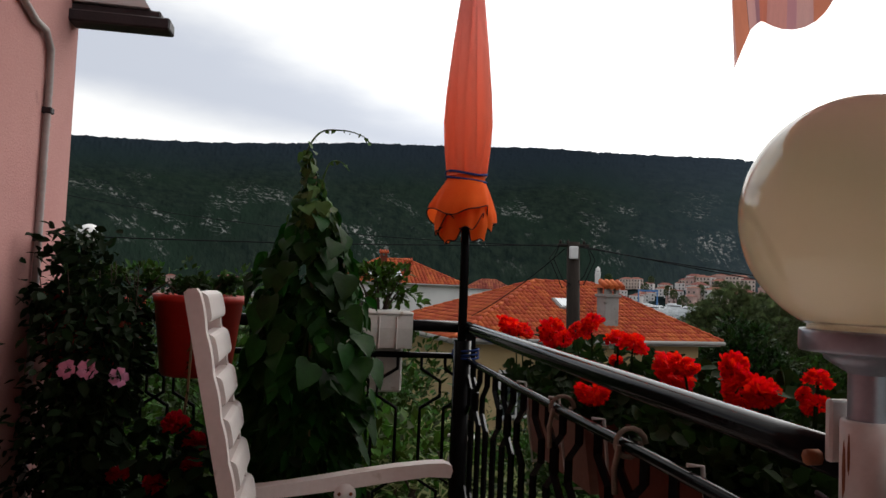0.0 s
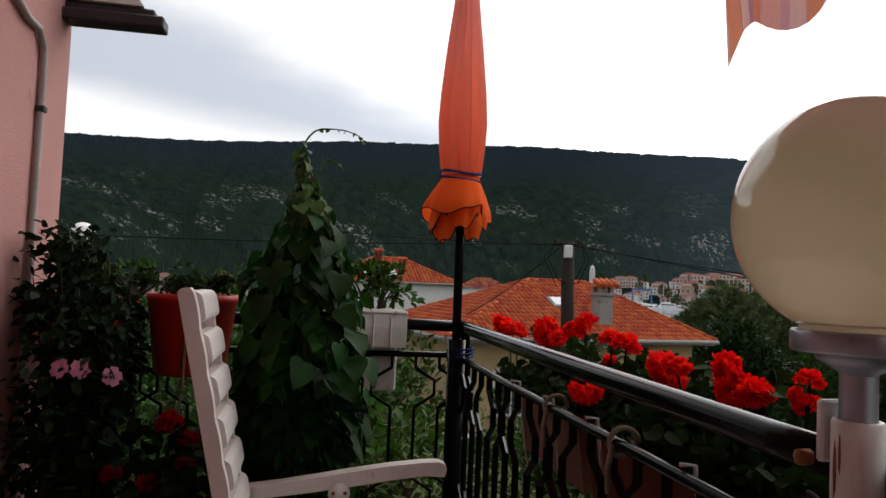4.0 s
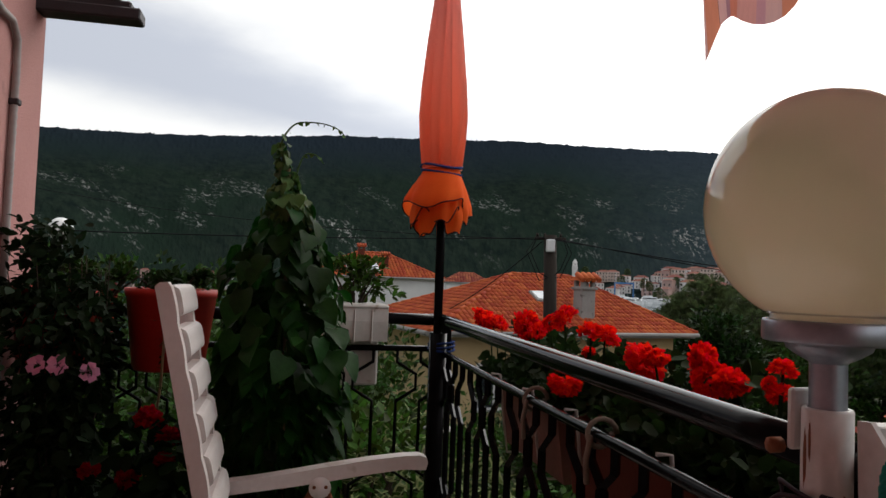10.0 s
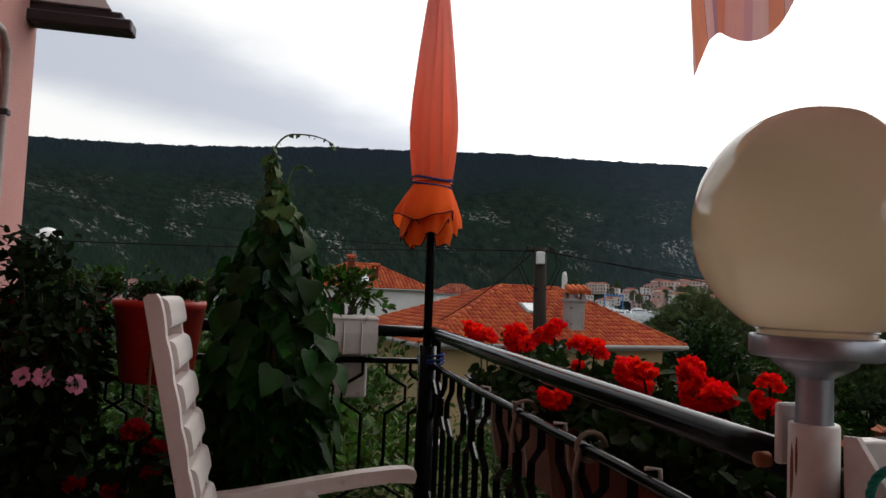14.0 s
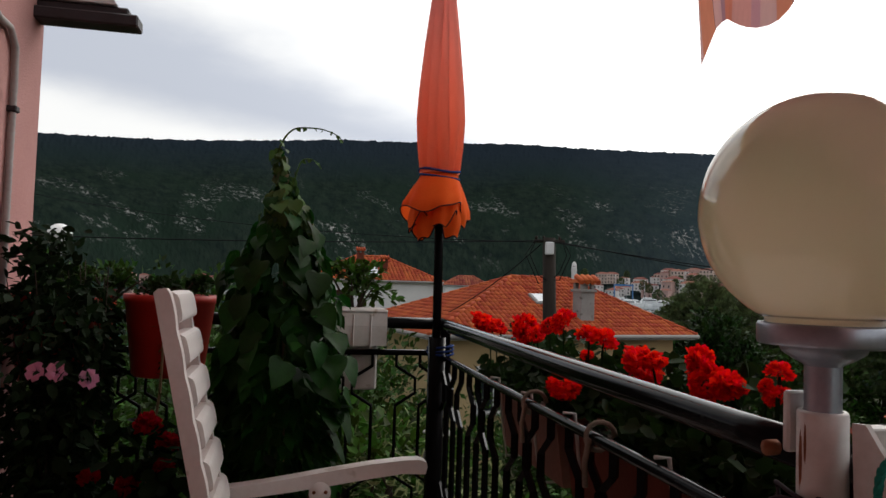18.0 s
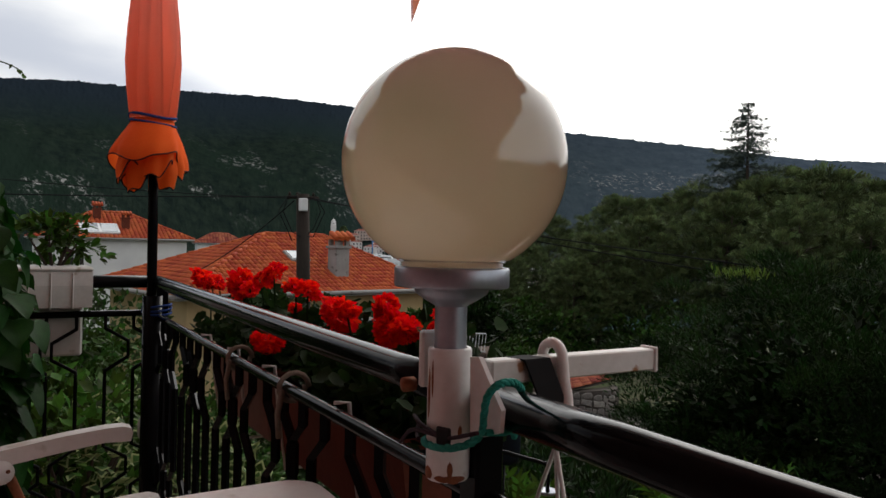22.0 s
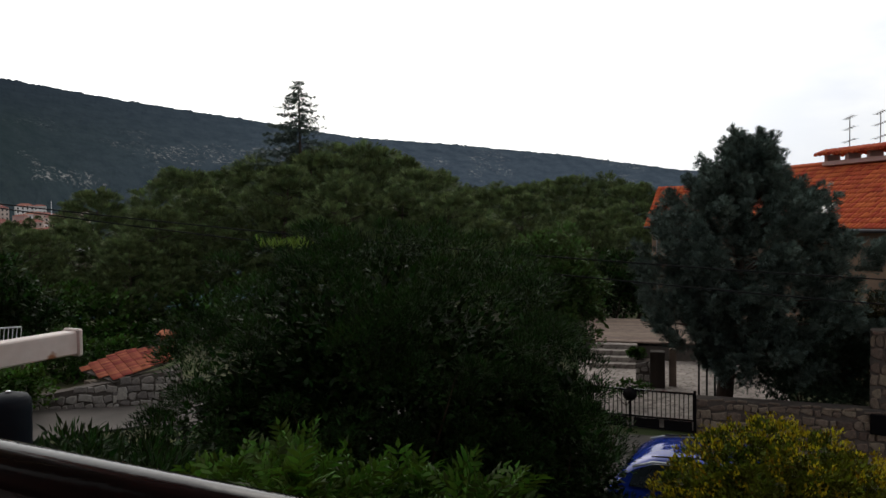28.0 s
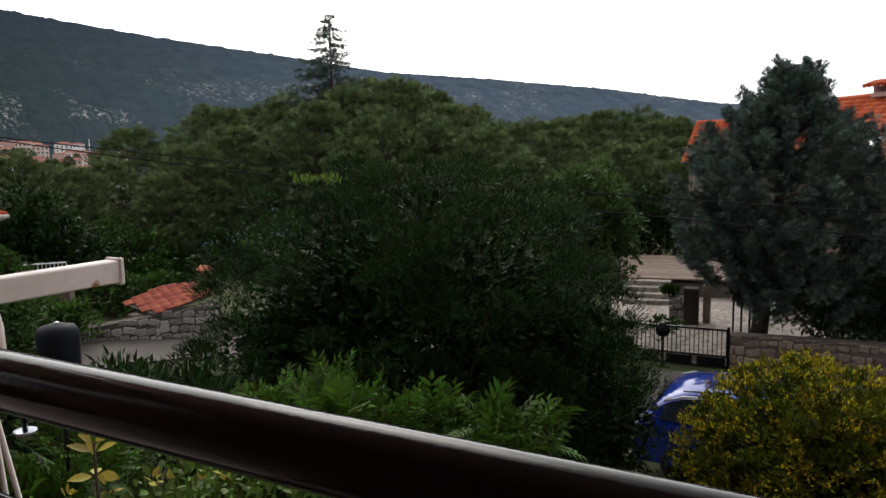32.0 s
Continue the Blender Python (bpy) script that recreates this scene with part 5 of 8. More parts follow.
# dark flowering climber in the corner by the wall
rng = np.random.default_rng(51)
climber = thing("mandevilla", B @ pose(-1.33, -0.33, FLOOR_Z), "dark glossy mandevilla with pink trumpet flowers", "plant")
part("planter", Build().prism(rounded(0.5, 0.28, 0.03), 0, 0.26), M_TERRA, climber, "brown planter")
n = 4200
pos = np.stack([rng.normal(-0.02, 0.095, n).clip(-0.21, 0.10), rng.normal(0, 0.12, n), rng.uniform(0.12, 1.10, n)], 1)
pos[:, 0] += 0.03 * np.sin(pos[:, 2] * 9)
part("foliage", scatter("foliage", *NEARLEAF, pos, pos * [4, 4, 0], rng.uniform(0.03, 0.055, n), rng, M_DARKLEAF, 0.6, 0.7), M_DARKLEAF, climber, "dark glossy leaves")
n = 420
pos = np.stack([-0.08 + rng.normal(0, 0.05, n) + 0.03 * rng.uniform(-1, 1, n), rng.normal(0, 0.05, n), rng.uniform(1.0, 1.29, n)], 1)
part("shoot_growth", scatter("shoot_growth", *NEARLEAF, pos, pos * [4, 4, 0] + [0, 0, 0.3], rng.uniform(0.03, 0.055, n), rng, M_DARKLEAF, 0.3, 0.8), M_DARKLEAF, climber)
stems = Build()
for k in range(9):
    a = rng.uniform(0, 6.28); rr_ = rng.uniform(0.02, 0.14)
    stems.tube([(0.02 * k - 0.08, 0, 0.2), (rr_ * math.cos(a), rr_ * math.sin(a), 0.7), (rr_ * math.cos(a) * 1.4 - 0.04, rr_ * math.sin(a), 1.08 + 0.12 * rng.random())], [0.005, 0.004, 0.0015], 5)
part("stem_growth", stems, M_BARK, climber)
for k in range(3):
    b = Build()
    for q in range(5):
        mm = pose(0, 0, 0, 0, 0, 72 * q) @ pose(0, 0, 0, 0, -25, 0)
        b.add([(0.003, 0, 0), (0.016, 0.012, 0.003), (0.026, 0.009, 0.0), (0.027, -0.009, -0.002), (0.016, -0.012, 0.003)], [(0, 1, 2, 3, 4)], False, mm)
    fx, fz = ((-1.358, 1.010), (-1.302, 1.010), (-1.215, 0.988))[k]
    fy = -0.52
    part("flower", b, M_PINK_PETAL, climber, "pink trumpet flower", pose(fx + 1.33, fy + 0.33, fz - FLOOR_Z, 75, 0, -18 + 25 * k) @ Matrix.Scale(1.25, 4))

# red geraniums low on the front railing, and a dry stem on a string
def low_geranium(x, y, z, r, seed, heads):
    rng = np.random.default_rng(seed)
    t = thing("geranium", B @ pose(x, y, FLOOR_Z), "geranium with red petals darkened for shade, in a dark pot on the balcony floor", "plant", "geraniums on the floor")
    part("pot", Build().lathe([(0, 0), (0.09, 0), (0.115, 0.2), (0.12, 0.21), (0.108, 0.21), (0.1, 0.18)], 24), M_LEDGE, t, "dark pot")
    n = 420
    pos = np.stack([rng.normal(0, r * 0.6, n), rng.normal(0, r * 0.6, n), rng.uniform(0.16, z - FLOOR_Z, n)], 1)
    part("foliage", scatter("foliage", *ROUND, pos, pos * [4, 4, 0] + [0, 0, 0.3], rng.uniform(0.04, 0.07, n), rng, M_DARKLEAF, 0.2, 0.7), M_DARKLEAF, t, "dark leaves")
    for i, (hx, hy, hz, s) in enumerate(heads):
        part("flower_head", SHADED_HEADS[(i + 1) % 4], M_SHADED_PETAL, t, "red flower head darkened for shade", Matrix.LocRotScale(Vector((hx, hy, hz)), Euler((0.2, 0.1 * i, i)), (s, s, s)))


low_geranium(-1.02, -0.45, 0.82, 0.17, 61, [(-0.015, -0.06, 0.675, 1.25), (0.045, -0.05, 0.615, 1.1), (0.04, -0.06, 0.54, 1.0), (-0.18, -0.05, 0.51, 1.0), (-0.07, -0.06, 0.485, 1.1)])
part_str = thing("plant_string", B @ pose(-1.03, -0.34, 0.2), "dry climbing stem on a string below the red pot", "stem")
part("string", Build().tube([(-0.05, -0.02, 0), (-0.03, -0.01, 0.4), (0.0, 0.0, 0.72), (0.005, 0, 0.92)], 0.005, 5), M_CANE, part_str)
rng = np.random.default_rng(66)
pos = np.stack([rng.normal(0, 0.008, 40), rng.normal(0, 0.008, 40), rng.uniform(0.55, 0.95, 40)], 1)
part("dry_leaves", scatter("dry_leaves", *LANCE, pos, rng.normal(0, 1, (40, 3)), rng.uniform(0.02, 0.05, 40), rng, M_GERANIUM, 0.2, 0.4), M_GERANIUM, part_str)

# plant of the grey box
def box_plant(name, m, radii, n, size, mat, label, seed, tmpl=NEARLEAF, lobes=9, category="plant", droop=0.3):
    rng = np.random.default_rng(seed)
    t = thing(name, m, label, category)
    P_, D_ = crown_points(rng, radii, lobes, n // lobes, (min(radii) * 0.4, min(radii) * 0.75), -0.5, 0.3)
    part("foliage", scatter("foliage", *tmpl, P_, D_, rng.uniform(size * 0.7, size * 1.2, len(P_)), rng, mat, droop, 0.7), mat, t)
    b = Build()
    for k in range(7):
        a = k * 0.9
        b.tube([(0, 0, -radii[2]), (radii[0] * 0.3 * math.cos(a), radii[1] * 0.3 * math.sin(a), -radii[2] * 0.3), (radii[0] * 0.7 * math.cos(a), radii[1] * 0.7 * math.sin(a), radii[2] * 0.5)], [0.006 + 0.01 * max(radii) * 0.3, 0.005, 0.002], 5)
    part("stem_growth", b, M_BARK, t)
    return t


box_plant("box_shrub", B @ pose(-0.345, 0.11, 1.270), (0.145, 0.12, 0.115), 420, 0.042, M_BOXSHRUB, "bushy green plant growing in the grey flower box", 71)
box_plant("pot_plant", B @ pose(-1.03, -0.185, 1.255), (0.18, 0.15, 0.07), 700, 0.026, M_GERANIUM, "small-leaved plant spilling from the red pot", 72)
box_plant("pot_plant", B @ pose(-1.30, 0.06, 1.27), (0.20, 0.12, 0.08), 600, 0.028, M_GARDEN, "thin green shoots in the railing pots", 73)

# a scrap of white cloth knotted to the corner post
rag = thing("white_rag", B @ pose(-0.035, -0.055, 0.60), "crumpled white cloth scrap knotted to the railing post", "cloth")
part("hanging_end", Build().lathe([(0.004, 0.11), (0.016, 0.09), (0.013, 0.06), (0.022, 0.02), (0.020, -0.03), (0.012, -0.05), (0.0, -0.045)], 22, None, lambda t, z: 0.22 * math.sin(3 * t + 20 * z) + 0.12 * math.sin(7 * t)), M_WHITECORD, rag)
part("knot", Build().tube([(0.040 + 0.052 * math.cos(t), 0.055 + 0.062 * math.sin(t), 0.105 + 0.005 * math.sin(2 * t)) for t in np.linspace(0, 6.283, 24)], 0.006, 6), M_WHITECORD, rag)

# ---------------------------------------------------------------- roofs and houses
def arch_tile(w, ln, h):
    """A barrel tile: its hollow below, narrow end up the slope (x across, y up the slope, z out of it)."""
    v = []
    for yy, ww, lift in ((0, 1.0, 0.020), (ln, 0.86, 0.0)):
        for i in range(5):
            t = math.pi * i / 4
            v.append((-math.cos(t) * w / 2 * ww, yy, math.sin(t) * h * ww + lift))
    v += [(x, 0, z - 0.016) for x, _, z in v[:5]]
    f = [(i, i + 1, i + 6, i + 5) for i in range(4)] + [(10 + i, 11 + i, i + 1, i) for i in range(4)]
    return v, f


def inside(poly, x, y):
    c, j = False, len(poly) - 1
    for i in range(len(poly)):
        (xi, yi), (xj, yj) = poly[i], poly[j]
        if (yi > y) != (yj > y) and x < (xj - xi) * (y - yi) / (yj - yi) + xi:
            c = not c
        j = i
    return c


def tile_facet(parent, origin, u, v, poly, mat, single=0, w=0.21, row=0.34, seed=1):
    """Rows of tiles over a flat facet; poly lies in the facet's own axes u (along the eave) and v (up the slope). single: how many are pieces of their own."""
    rng = random.Random(seed)
    u, v = Vector(u).normalized(), Vector(v).normalized()
    n = u.cross(v).normalized()
    if n.z < 0:
        n = -n
    base = Matrix((u, v, n)).transposed().to_4x4()
    tv, tf = arch_tile(w * 1.02, row * 1.14, w * 0.30)
    xs_, ys_ = [p[0] for p in poly], [p[1] for p in poly]
    rest, made, shared = Build(), 0, None
    yy = min(ys_)
    while yy < max(ys_):
        xx = min(xs_) + w / 2
        while xx < max(xs_):
            if inside(poly, xx, yy + row * 0.5):
                m = Matrix.Translation(Vector(origin) + u * (xx + rng.uniform(-0.006, 0.006)) + v * yy + n * rng.uniform(0.0, 0.008)) @ base @ pose(0, 0, 0, 0, 0, rng.uniform(-1.5, 1.5))
                if made < single:
                    if shared is None:
                        shared = Build().add(tv, tf, True).mesh("roof_tile", mat)
                    part("roof_tile", shared, mat, parent, "", m)
                    made += 1
                else:
                    rest.add(tv, tf, True, m)
            xx += w
        yy += row
    if rest.v:
        tagged(part("roof_tiles", rest, mat, parent), kind="stuff")


def slab(pts, th):
    """A roof panel of some thickness under the polygon pts."""
    b = Build()
    n = len(pts)
    nrm = (Vector(pts[1]) - Vector(pts[0])).cross(Vector(pts[2]) - Vector(pts[0])).normalized()
    if nrm.z < 0:
        nrm = -nrm
    v = [Vector(p) for p in pts] + [Vector(p) - nrm * th for p in pts]
    return b.add(v, [tuple(range(n)), tuple(range(n, 2 * n))[::-1]] + [(i, n + i, n + (i + 1) % n, (i + 1) % n) for i in range(n)])


def window_part(parent, m, w, h, glass=None, frame_mat=None, sill=True):
    win = part("window", Build().box(0, 0.03, 0, w + 0.12, 0.10, h + 0.12, 0.01), frame_mat or M_WHITEWALL, parent, "", m)
    part("pane", Build().box(-w / 4 - 0.01, -0.025, 0, w / 2 - 0.05, 0.02, h - 0.05), glass or M_GLASS, win)
    part("pane", Build().box(w / 4 + 0.01, -0.025, 0, w / 2 - 0.05, 0.02, h - 0.05), glass or M_GLASS, win)
    if sill:
        part("sill", Build().box(0, -0.06, -h / 2 - 0.08, w + 0.24, 0.16, 0.05, 0.01), M_CONCRETE, win)
    return win


def hip_house(name, m, W, D, aL, aR, eave, rise, base, wall_mat, roof_mat, label, over=0.45, single=0, w=0.21, windows=(), gutter=True):
    """A house under a hipped roof: x along the front eave, y away; aL and aR: how far in the ridge begins at either end."""
    h = thing(name, m, label, "house", "", "")
    part("wall", Build().box(W / 2, D / 2, (base + eave - 0.12) / 2, W - 2 * over, D - 2 * over, eave - 0.12 - base, 0.02), wall_mat, h)
    r1, r2 = (aL, D / 2, eave + rise), (W - aR, D / 2, eave + rise)
    c = [(0, 0, eave), (W, 0, eave), (W, D, eave), (0, D, eave)]
    panels = [[c[0], c[1], r2, r1], [c[1], c[2], r2], [c[2], c[3], r1, r2], [c[3], c[0], r1]]
    roof = part("roof", slab(panels[0], 0.09), roof_mat, h)
    for p in panels[1:]:
        part("roof_panel", slab(p, 0.09), roof_mat, roof)
    ls, lr, ll = math.hypot(D / 2, rise), math.hypot(aR, rise), math.hypot(aL, rise)
    tile_facet(roof, c[0], (1, 0, 0), (0, D / 2, rise), [(0, 0), (W, 0), (W - aR, ls), (aL, ls)], roof_mat, single, w, w * 1.6, 3)
    tile_facet(roof, c[3], (0, -1, 0), (aL, 0, rise), [(0, 0), (D, 0), (D / 2, ll)], roof_mat, 0, w, w * 1.6, 4)
    tile_facet(roof, c[1], (0, 1, 0), (-aR, 0, rise), [(0, 0), (D, 0), (D / 2, lr)], roof_mat, 0, w, w * 1.6, 5)
    rid = Build()
    for p, q in ((r1, r2), (c[0], r1), (c[1], r2), (c[3], r1), (c[2], r2)):
        p, q = Vector(p), Vector(q)
        k = max(2, int((q - p).length / 0.36))
        for i in range(k):
            a, e = p.lerp(q, i / k), p.lerp(q, (i + 1.12) / k)
            rid.tube([a + Vector((0, 0, 0.045)), e + Vector((0, 0, 0.03))], [w * 0.42, w * 0.36], 8)
    part("ridge_tiles", rid, roof_mat, roof)
    if gutter:
        gt = Build()
        gt.tube([(0, -0.05, eave - 0.02), (W, -0.05, eave - 0.02)], 0.065, 8)
        gt.tube([(-0.05, 0, eave - 0.02), (-0.05, D, eave - 0.02)], 0.065, 8)
        part("gutter", gt, M_CONCRETE, h, "grey gutter")
        part("soffit", Build().box(W / 2, D / 2, eave - 0.10, W - 0.1, D - 0.1, 0.04), M_WHITEWALL, h)
    for x, z, ww, hh in windows:
        window_part(h, pose(x, over + 0.0, z), ww, hh)
    return h


def chimney(parent, x, y, z0, z1, s, mat, tile=M_ROOF):
    ch = part("chimney", Build().box(x, y, (z0 + z1) / 2, s, s, z1 - z0, 0.02), mat, parent)
    part("chimney_collar", Build().box(x, y, z1 - 0.05, s + 0.10, s + 0.10, 0.08, 0.01), mat, ch)
    for dx in (-1, 1):
        for dy in (-1, 1):
            part("chimney_pier", Build().box(x + dx * s * 0.36, y + dy * s * 0.36, z1 + 0.09, s * 0.24, s * 0.24, 0.2), mat, ch)
    cap = Build()
    cap.add([(x - s * 0.72, y - s * 0.72, z1 + 0.18), (x + s * 0.72, y - s * 0.72, z1 + 0.18), (x + s * 0.72, y + s * 0.72, z1 + 0.18), (x - s * 0.72, y + s * 0.72, z1 + 0.18), (x - s * 0.5, y, z1 + 0.36), (x + s * 0.5, y, z1 + 0.36)],
            [(0, 1, 5, 4), (2, 3, 4, 5), (0, 4, 3), (1, 2, 5), (0, 3, 2, 1)])
    for i in range(4):
        cap.tube([(x - s * 0.6 + i * s * 0.4, y - s * 0.74, z1 + 0.2), (x - s * 0.6 + i * s * 0.4, y, z1 + 0.385)], s * 0.17, 6)
    part("chimney_cap", cap, tile, ch, "tiled cap")
    return ch


# the neighbour's house below the balcony
NL, NR = polar(1.21, 19.0), polar(21.72, 23.8)
ang = math.degrees(math.atan2(NR.y - NL.y, NR.x - NL.x))
hm = pose(NL.x, NL.y, 0, 0, 0, ang)
near_house = hip_house("neighbour_house", hm, 8.96, 7.06, 4.27, 2.49, -0.083, 1.65, -5.4, M_YELLOW, M_ROOF, "yellow rendered house with a hipped orange clay-tile roof", 0.5, 300, 0.155, windows=((2.2, -1.6, 1.0, 1.2), (6.0, -1.6, 1.0, 1.2)))
chimney(near_house, 5.44, 1.0, 0.0, 1.27, 0.48, M_CONCRETE)
sk = part("skylight", Build().box(0, 0, 0.03, 0.66, 0.66, 0.10, 0.02), M_CONCRETE, near_house, "pale roof window", pose(4.55, 2.0, -0.083 + 1.65 * 2.0 / 3.53 + 0.03, math.degrees(math.atan2(1.65, 3.53)), 0, 0))
part("skylight_glass", Build().box(0, 0, 0.085, 0.52, 0.52, 0.02), M_PALEGLASS, sk)

# the white house behind it
wm = facing(-8.0, 50.0, 0, 4)
white_house = hip_house("white_house", wm, 9.4, 8.0, 3.6, 3.6, 1.35, 1.75, -7, M_WHITEWALL, M_ROOF, "white rendered house with hipped orange roof and two brick chimneys", 0.4, 0, 0.26, windows=((2.2, 0.0, 1.1, 1.3),))
wsk = part("rooflight", Build().box(0, 0, 0.08, 2.3, 1.5, 0.16, 0.02), M_WHITEWALL, white_house, "white framed rooflight", pose(3.7, 1.15, 1.35 + 1.75 * 1.15 / 4 + 0.04, math.degrees(math.atan2(1.75, 4.0)), 0, 0))
for q in (-0.55, 0.55):
    part("rooflight_glass", Build().box(q, 0, 0.17, 0.95, 1.25, 0.02), M_PALEGLASS, wsk)
chimney(white_house, 3.8, 3.0, 2.2, 3.35, 0.45, M_TERRA)
chimney(white_house, 5.35, 1.6, 1.7, 2.75, 0.45, M_TERRA)
hip_house("small_house", facing(2.5, 92, 0, 3), 6.2, 5, 2.2, 2.2, 1.05, 1.2, -7, M_WHITEWALL, M_ROOFPALE, "small pale house with a weathered tile roof", 0.3, 0, 0.36, windows=((1.8, -0.4, 0.9, 1.1), (4.2, -0.4, 0.9, 1.1)))

# ---------------------------------------------------------------- the town over the bay
def town_house(W, D, H, wall, roof, seed, flat=False):
    rng = random.Random(seed)
    h = thing("town_house", pose(0, 0, -200), "far pale town house with a tiled roof across the bay", "house", "town houses across the bay")
    part("wall", Build().box(0, 0, H / 2, W, D, H), wall, h)
    rise = W * 0.16
    part("roof", Build().add([(-W / 2 - 0.4, -D / 2 - 0.4, H), (W / 2 + 0.4, -D / 2 - 0.4, H), (W / 2 + 0.4, D / 2 + 0.4, H), (-W / 2 - 0.4, D / 2 + 0.4, H), (-W * 0.22, 0, H + rise), (W * 0.22, 0, H + rise)],
                             [(0, 1, 5, 4), (2, 3, 4, 5), (0, 4, 3), (1, 2, 5), (3, 2, 1, 0)]), roof, h)
    rows = int(H // 3)
    for r in range(rows):
        cols = int(W // 2.6)
        for c in range(cols):
            part("window", Build().box((c + 0.5) * W / cols - W / 2, -D / 2 - 0.02, 1.7 + r * 3.0, 1.1, 0.12, 1.5), M_GLASS, h)
    return h


M_TOWN1 = surface("cream_render", (0.50, 0.40, 0.35), None, 0.9, scale=0.3)
M_TOWN2 = surface("faded_pink_render", (0.44, 0.29, 0.26), None, 0.9, scale=0.3)
M_TOWN3 = surface("white_town_render", (0.66, 0.63, 0.62), None, 0.9, scale=0.3)
M_TOWNROOF = surface("far_tile_roof", (0.22, 0.085, 0.065), (0.15, 0.06, 0.05), 0.9, scale=0.4, per_piece=0.25)
protos = [town_house(9, 8, 6.5, M_TOWN3, M_TOWNROOF, 1), town_house(11, 8, 9.2, M_TOWN1, M_TOWNROOF, 2), town_house(7.5, 8, 8.0, M_TOWN2, M_TOWNROOF, 3), town_house(13, 8, 6.6, M_TOWN3, M_TOWNROOF, 4)]
rngt = random.Random(9)
spots = []
for i in range(80):
    if i < 30:
        az, d = rngt.uniform(13.4, 25.0), rngt.uniform(600, 700)
        base = -5.0 + (d - 600) * 0.14
    elif i < 70:
        az, d = rngt.uniform(19.5, 28.6), rngt.uniform(490, 660)
        base = -7.5 + (d - 480) * 0.12
    else:
        az, d = rngt.uniform(-21, -10), rngt.uniform(640, 720)
        base = -6 + (d - 640) * 0.06
    spots.append((az, d, base))
for i, (az, d, base) in enumerate(spots):
    m = facing(az, d, base - 2.0, rngt.uniform(-25, 25))
    src = protos[i % 4]
    if i < 4:
        src.matrix_basis = m
    else:
        copy_thing(src, m)

church = thing("church_tower", facing(12.83, 640, -6), "pale stone church bell tower with a small dome", "tower")
part("shaft", Build().box(0, 0, 12.5, 4.6, 4.6, 25, 0.2), M_TOWN3, church)
part("cornice", Build().box(0, 0, 22.0, 5.4, 5.4, 0.7), M_TOWN3, church)
part("belfry", Build().box(0, 0, 24.5, 3.8, 3.8, 3.6, 0.2), M_TOWN3, church)
for k in range(4):
    part("belfry_opening", Build().box(0, -1.92, 24.3, 1.3, 0.2, 2.4), M_GLASS, church, "", pose(0, 0, 0, 0, 0, 90 * k))
part("dome", Build().lathe([(2.1, 26.3), (1.9, 27.4), (1.2, 28.5), (0.3, 29.3), (0.0, 30.2)], 14), M_TOWN3, church)


def yacht(az, d, s, turn):
    m = facing(az, d, -8.05, turn)
    y = thing("motor_yacht", m @ Matrix.Scale(1, 4), "white motor yacht moored in the bay", "boat", "boats in the bay")
    L_ = 16 * s
    hull = [(-L_ / 2, -1.9 * s), (L_ * 0.2, -2.0 * s), (L_ * 0.42, -1.0 * s), (L_ / 2, 0), (L_ * 0.42, 1.0 * s), (L_ * 0.2, 2.0 * s), (-L_ / 2, 1.9 * s)]
    part("hull", Build().prism(hull, 0, 1.9 * s), M_PALEBOAT, y)
    part("cabin", Build().box(-0.8 * s, 0, 2.6 * s, 8 * s, 2.9 * s, 1.5 * s, 0.3 * s), M_PALEBOAT, y)
    part("cabin_window", Build().box(-0.8 * s, 0, 2.7 * s, 7 * s, 2.96 * s, 0.6 * s), M_GLASS, y)
    part("flybridge", Build().box(-1.6 * s, 0, 3.7 * s, 4.5 * s, 2.4 * s, 0.8 * s, 0.2 * s), M_PALEBOAT, y)
    part("mast", Build().tube([(-2 * s, 0, 4 * s), (-2.2 * s, 0, 6.4 * s)], 0.08 * s, 6), M_CHROME, y)


for az, d, s, turn in ((14.4, 430, 0.9, 15), (15.3, 420, 1.25, -10), (16.6, 445, 1.0, 8), (17.6, 430, 0.8, -20), (18.6, 450, 1.1, 12), (19.6, 440, 0.8, 5), (27.2, 400, 0.9, 10), (28.0, 410, 0.7, -15), (14.0, 400, 0.9, -5), (15.9, 395, 1.1, 4), (17.1, 400, 0.9, -12), (20.4, 430, 0.9, 10), (26.2, 420, 0.8, 0)):
    yacht(az, d, s, turn)
crane = thing("boat_crane", facing(16.6, 500, -8), "blue steel boat lift at the quay", "crane")
for x in (-6, 6):
    for yv in (-3, 3):
        part("crane_leg", Build().box(x, yv, 6, 0.7, 0.7, 12), M_BLUECRANE, crane)
part("crane_beam", Build().box(0, -3, 11.6, 13, 0.9, 1.1), M_BLUECRANE, crane)
part("crane_beam", Build().box(0, 3, 11.6, 13, 0.9, 1.1), M_BLUECRANE, crane)
for az, d, h in ((13.9, 420, 15), (15.9, 460, 18), (18.1, 430, 14), (19.3, 470, 16), (21.0, 460, 13), (26.6, 400, 22)):
    t = thing("sailboat", facing(az, d, -8.05, 20), "moored sailing boat with a bare mast", "boat", "boats in the bay")
    part("hull", Build().prism([(-4, -1.1), (2, -1.3), (5, 0), (2, 1.3), (-4, 1.1)], 0, 1.1), M_PALEBOAT, t)
    part("mast", Build().tube([(0.5, 0, 1), (0.5, 0, h)], 0.11, 6), M_CHROME, t)
quay = Build()
quay.box(0, 0, 0, 60, 3, 0.7)
solid("quay", quay, M_WHITEWALL, facing(30, 163, -7.7, 4), "low concrete quay along the water", "quay", kind="structure")

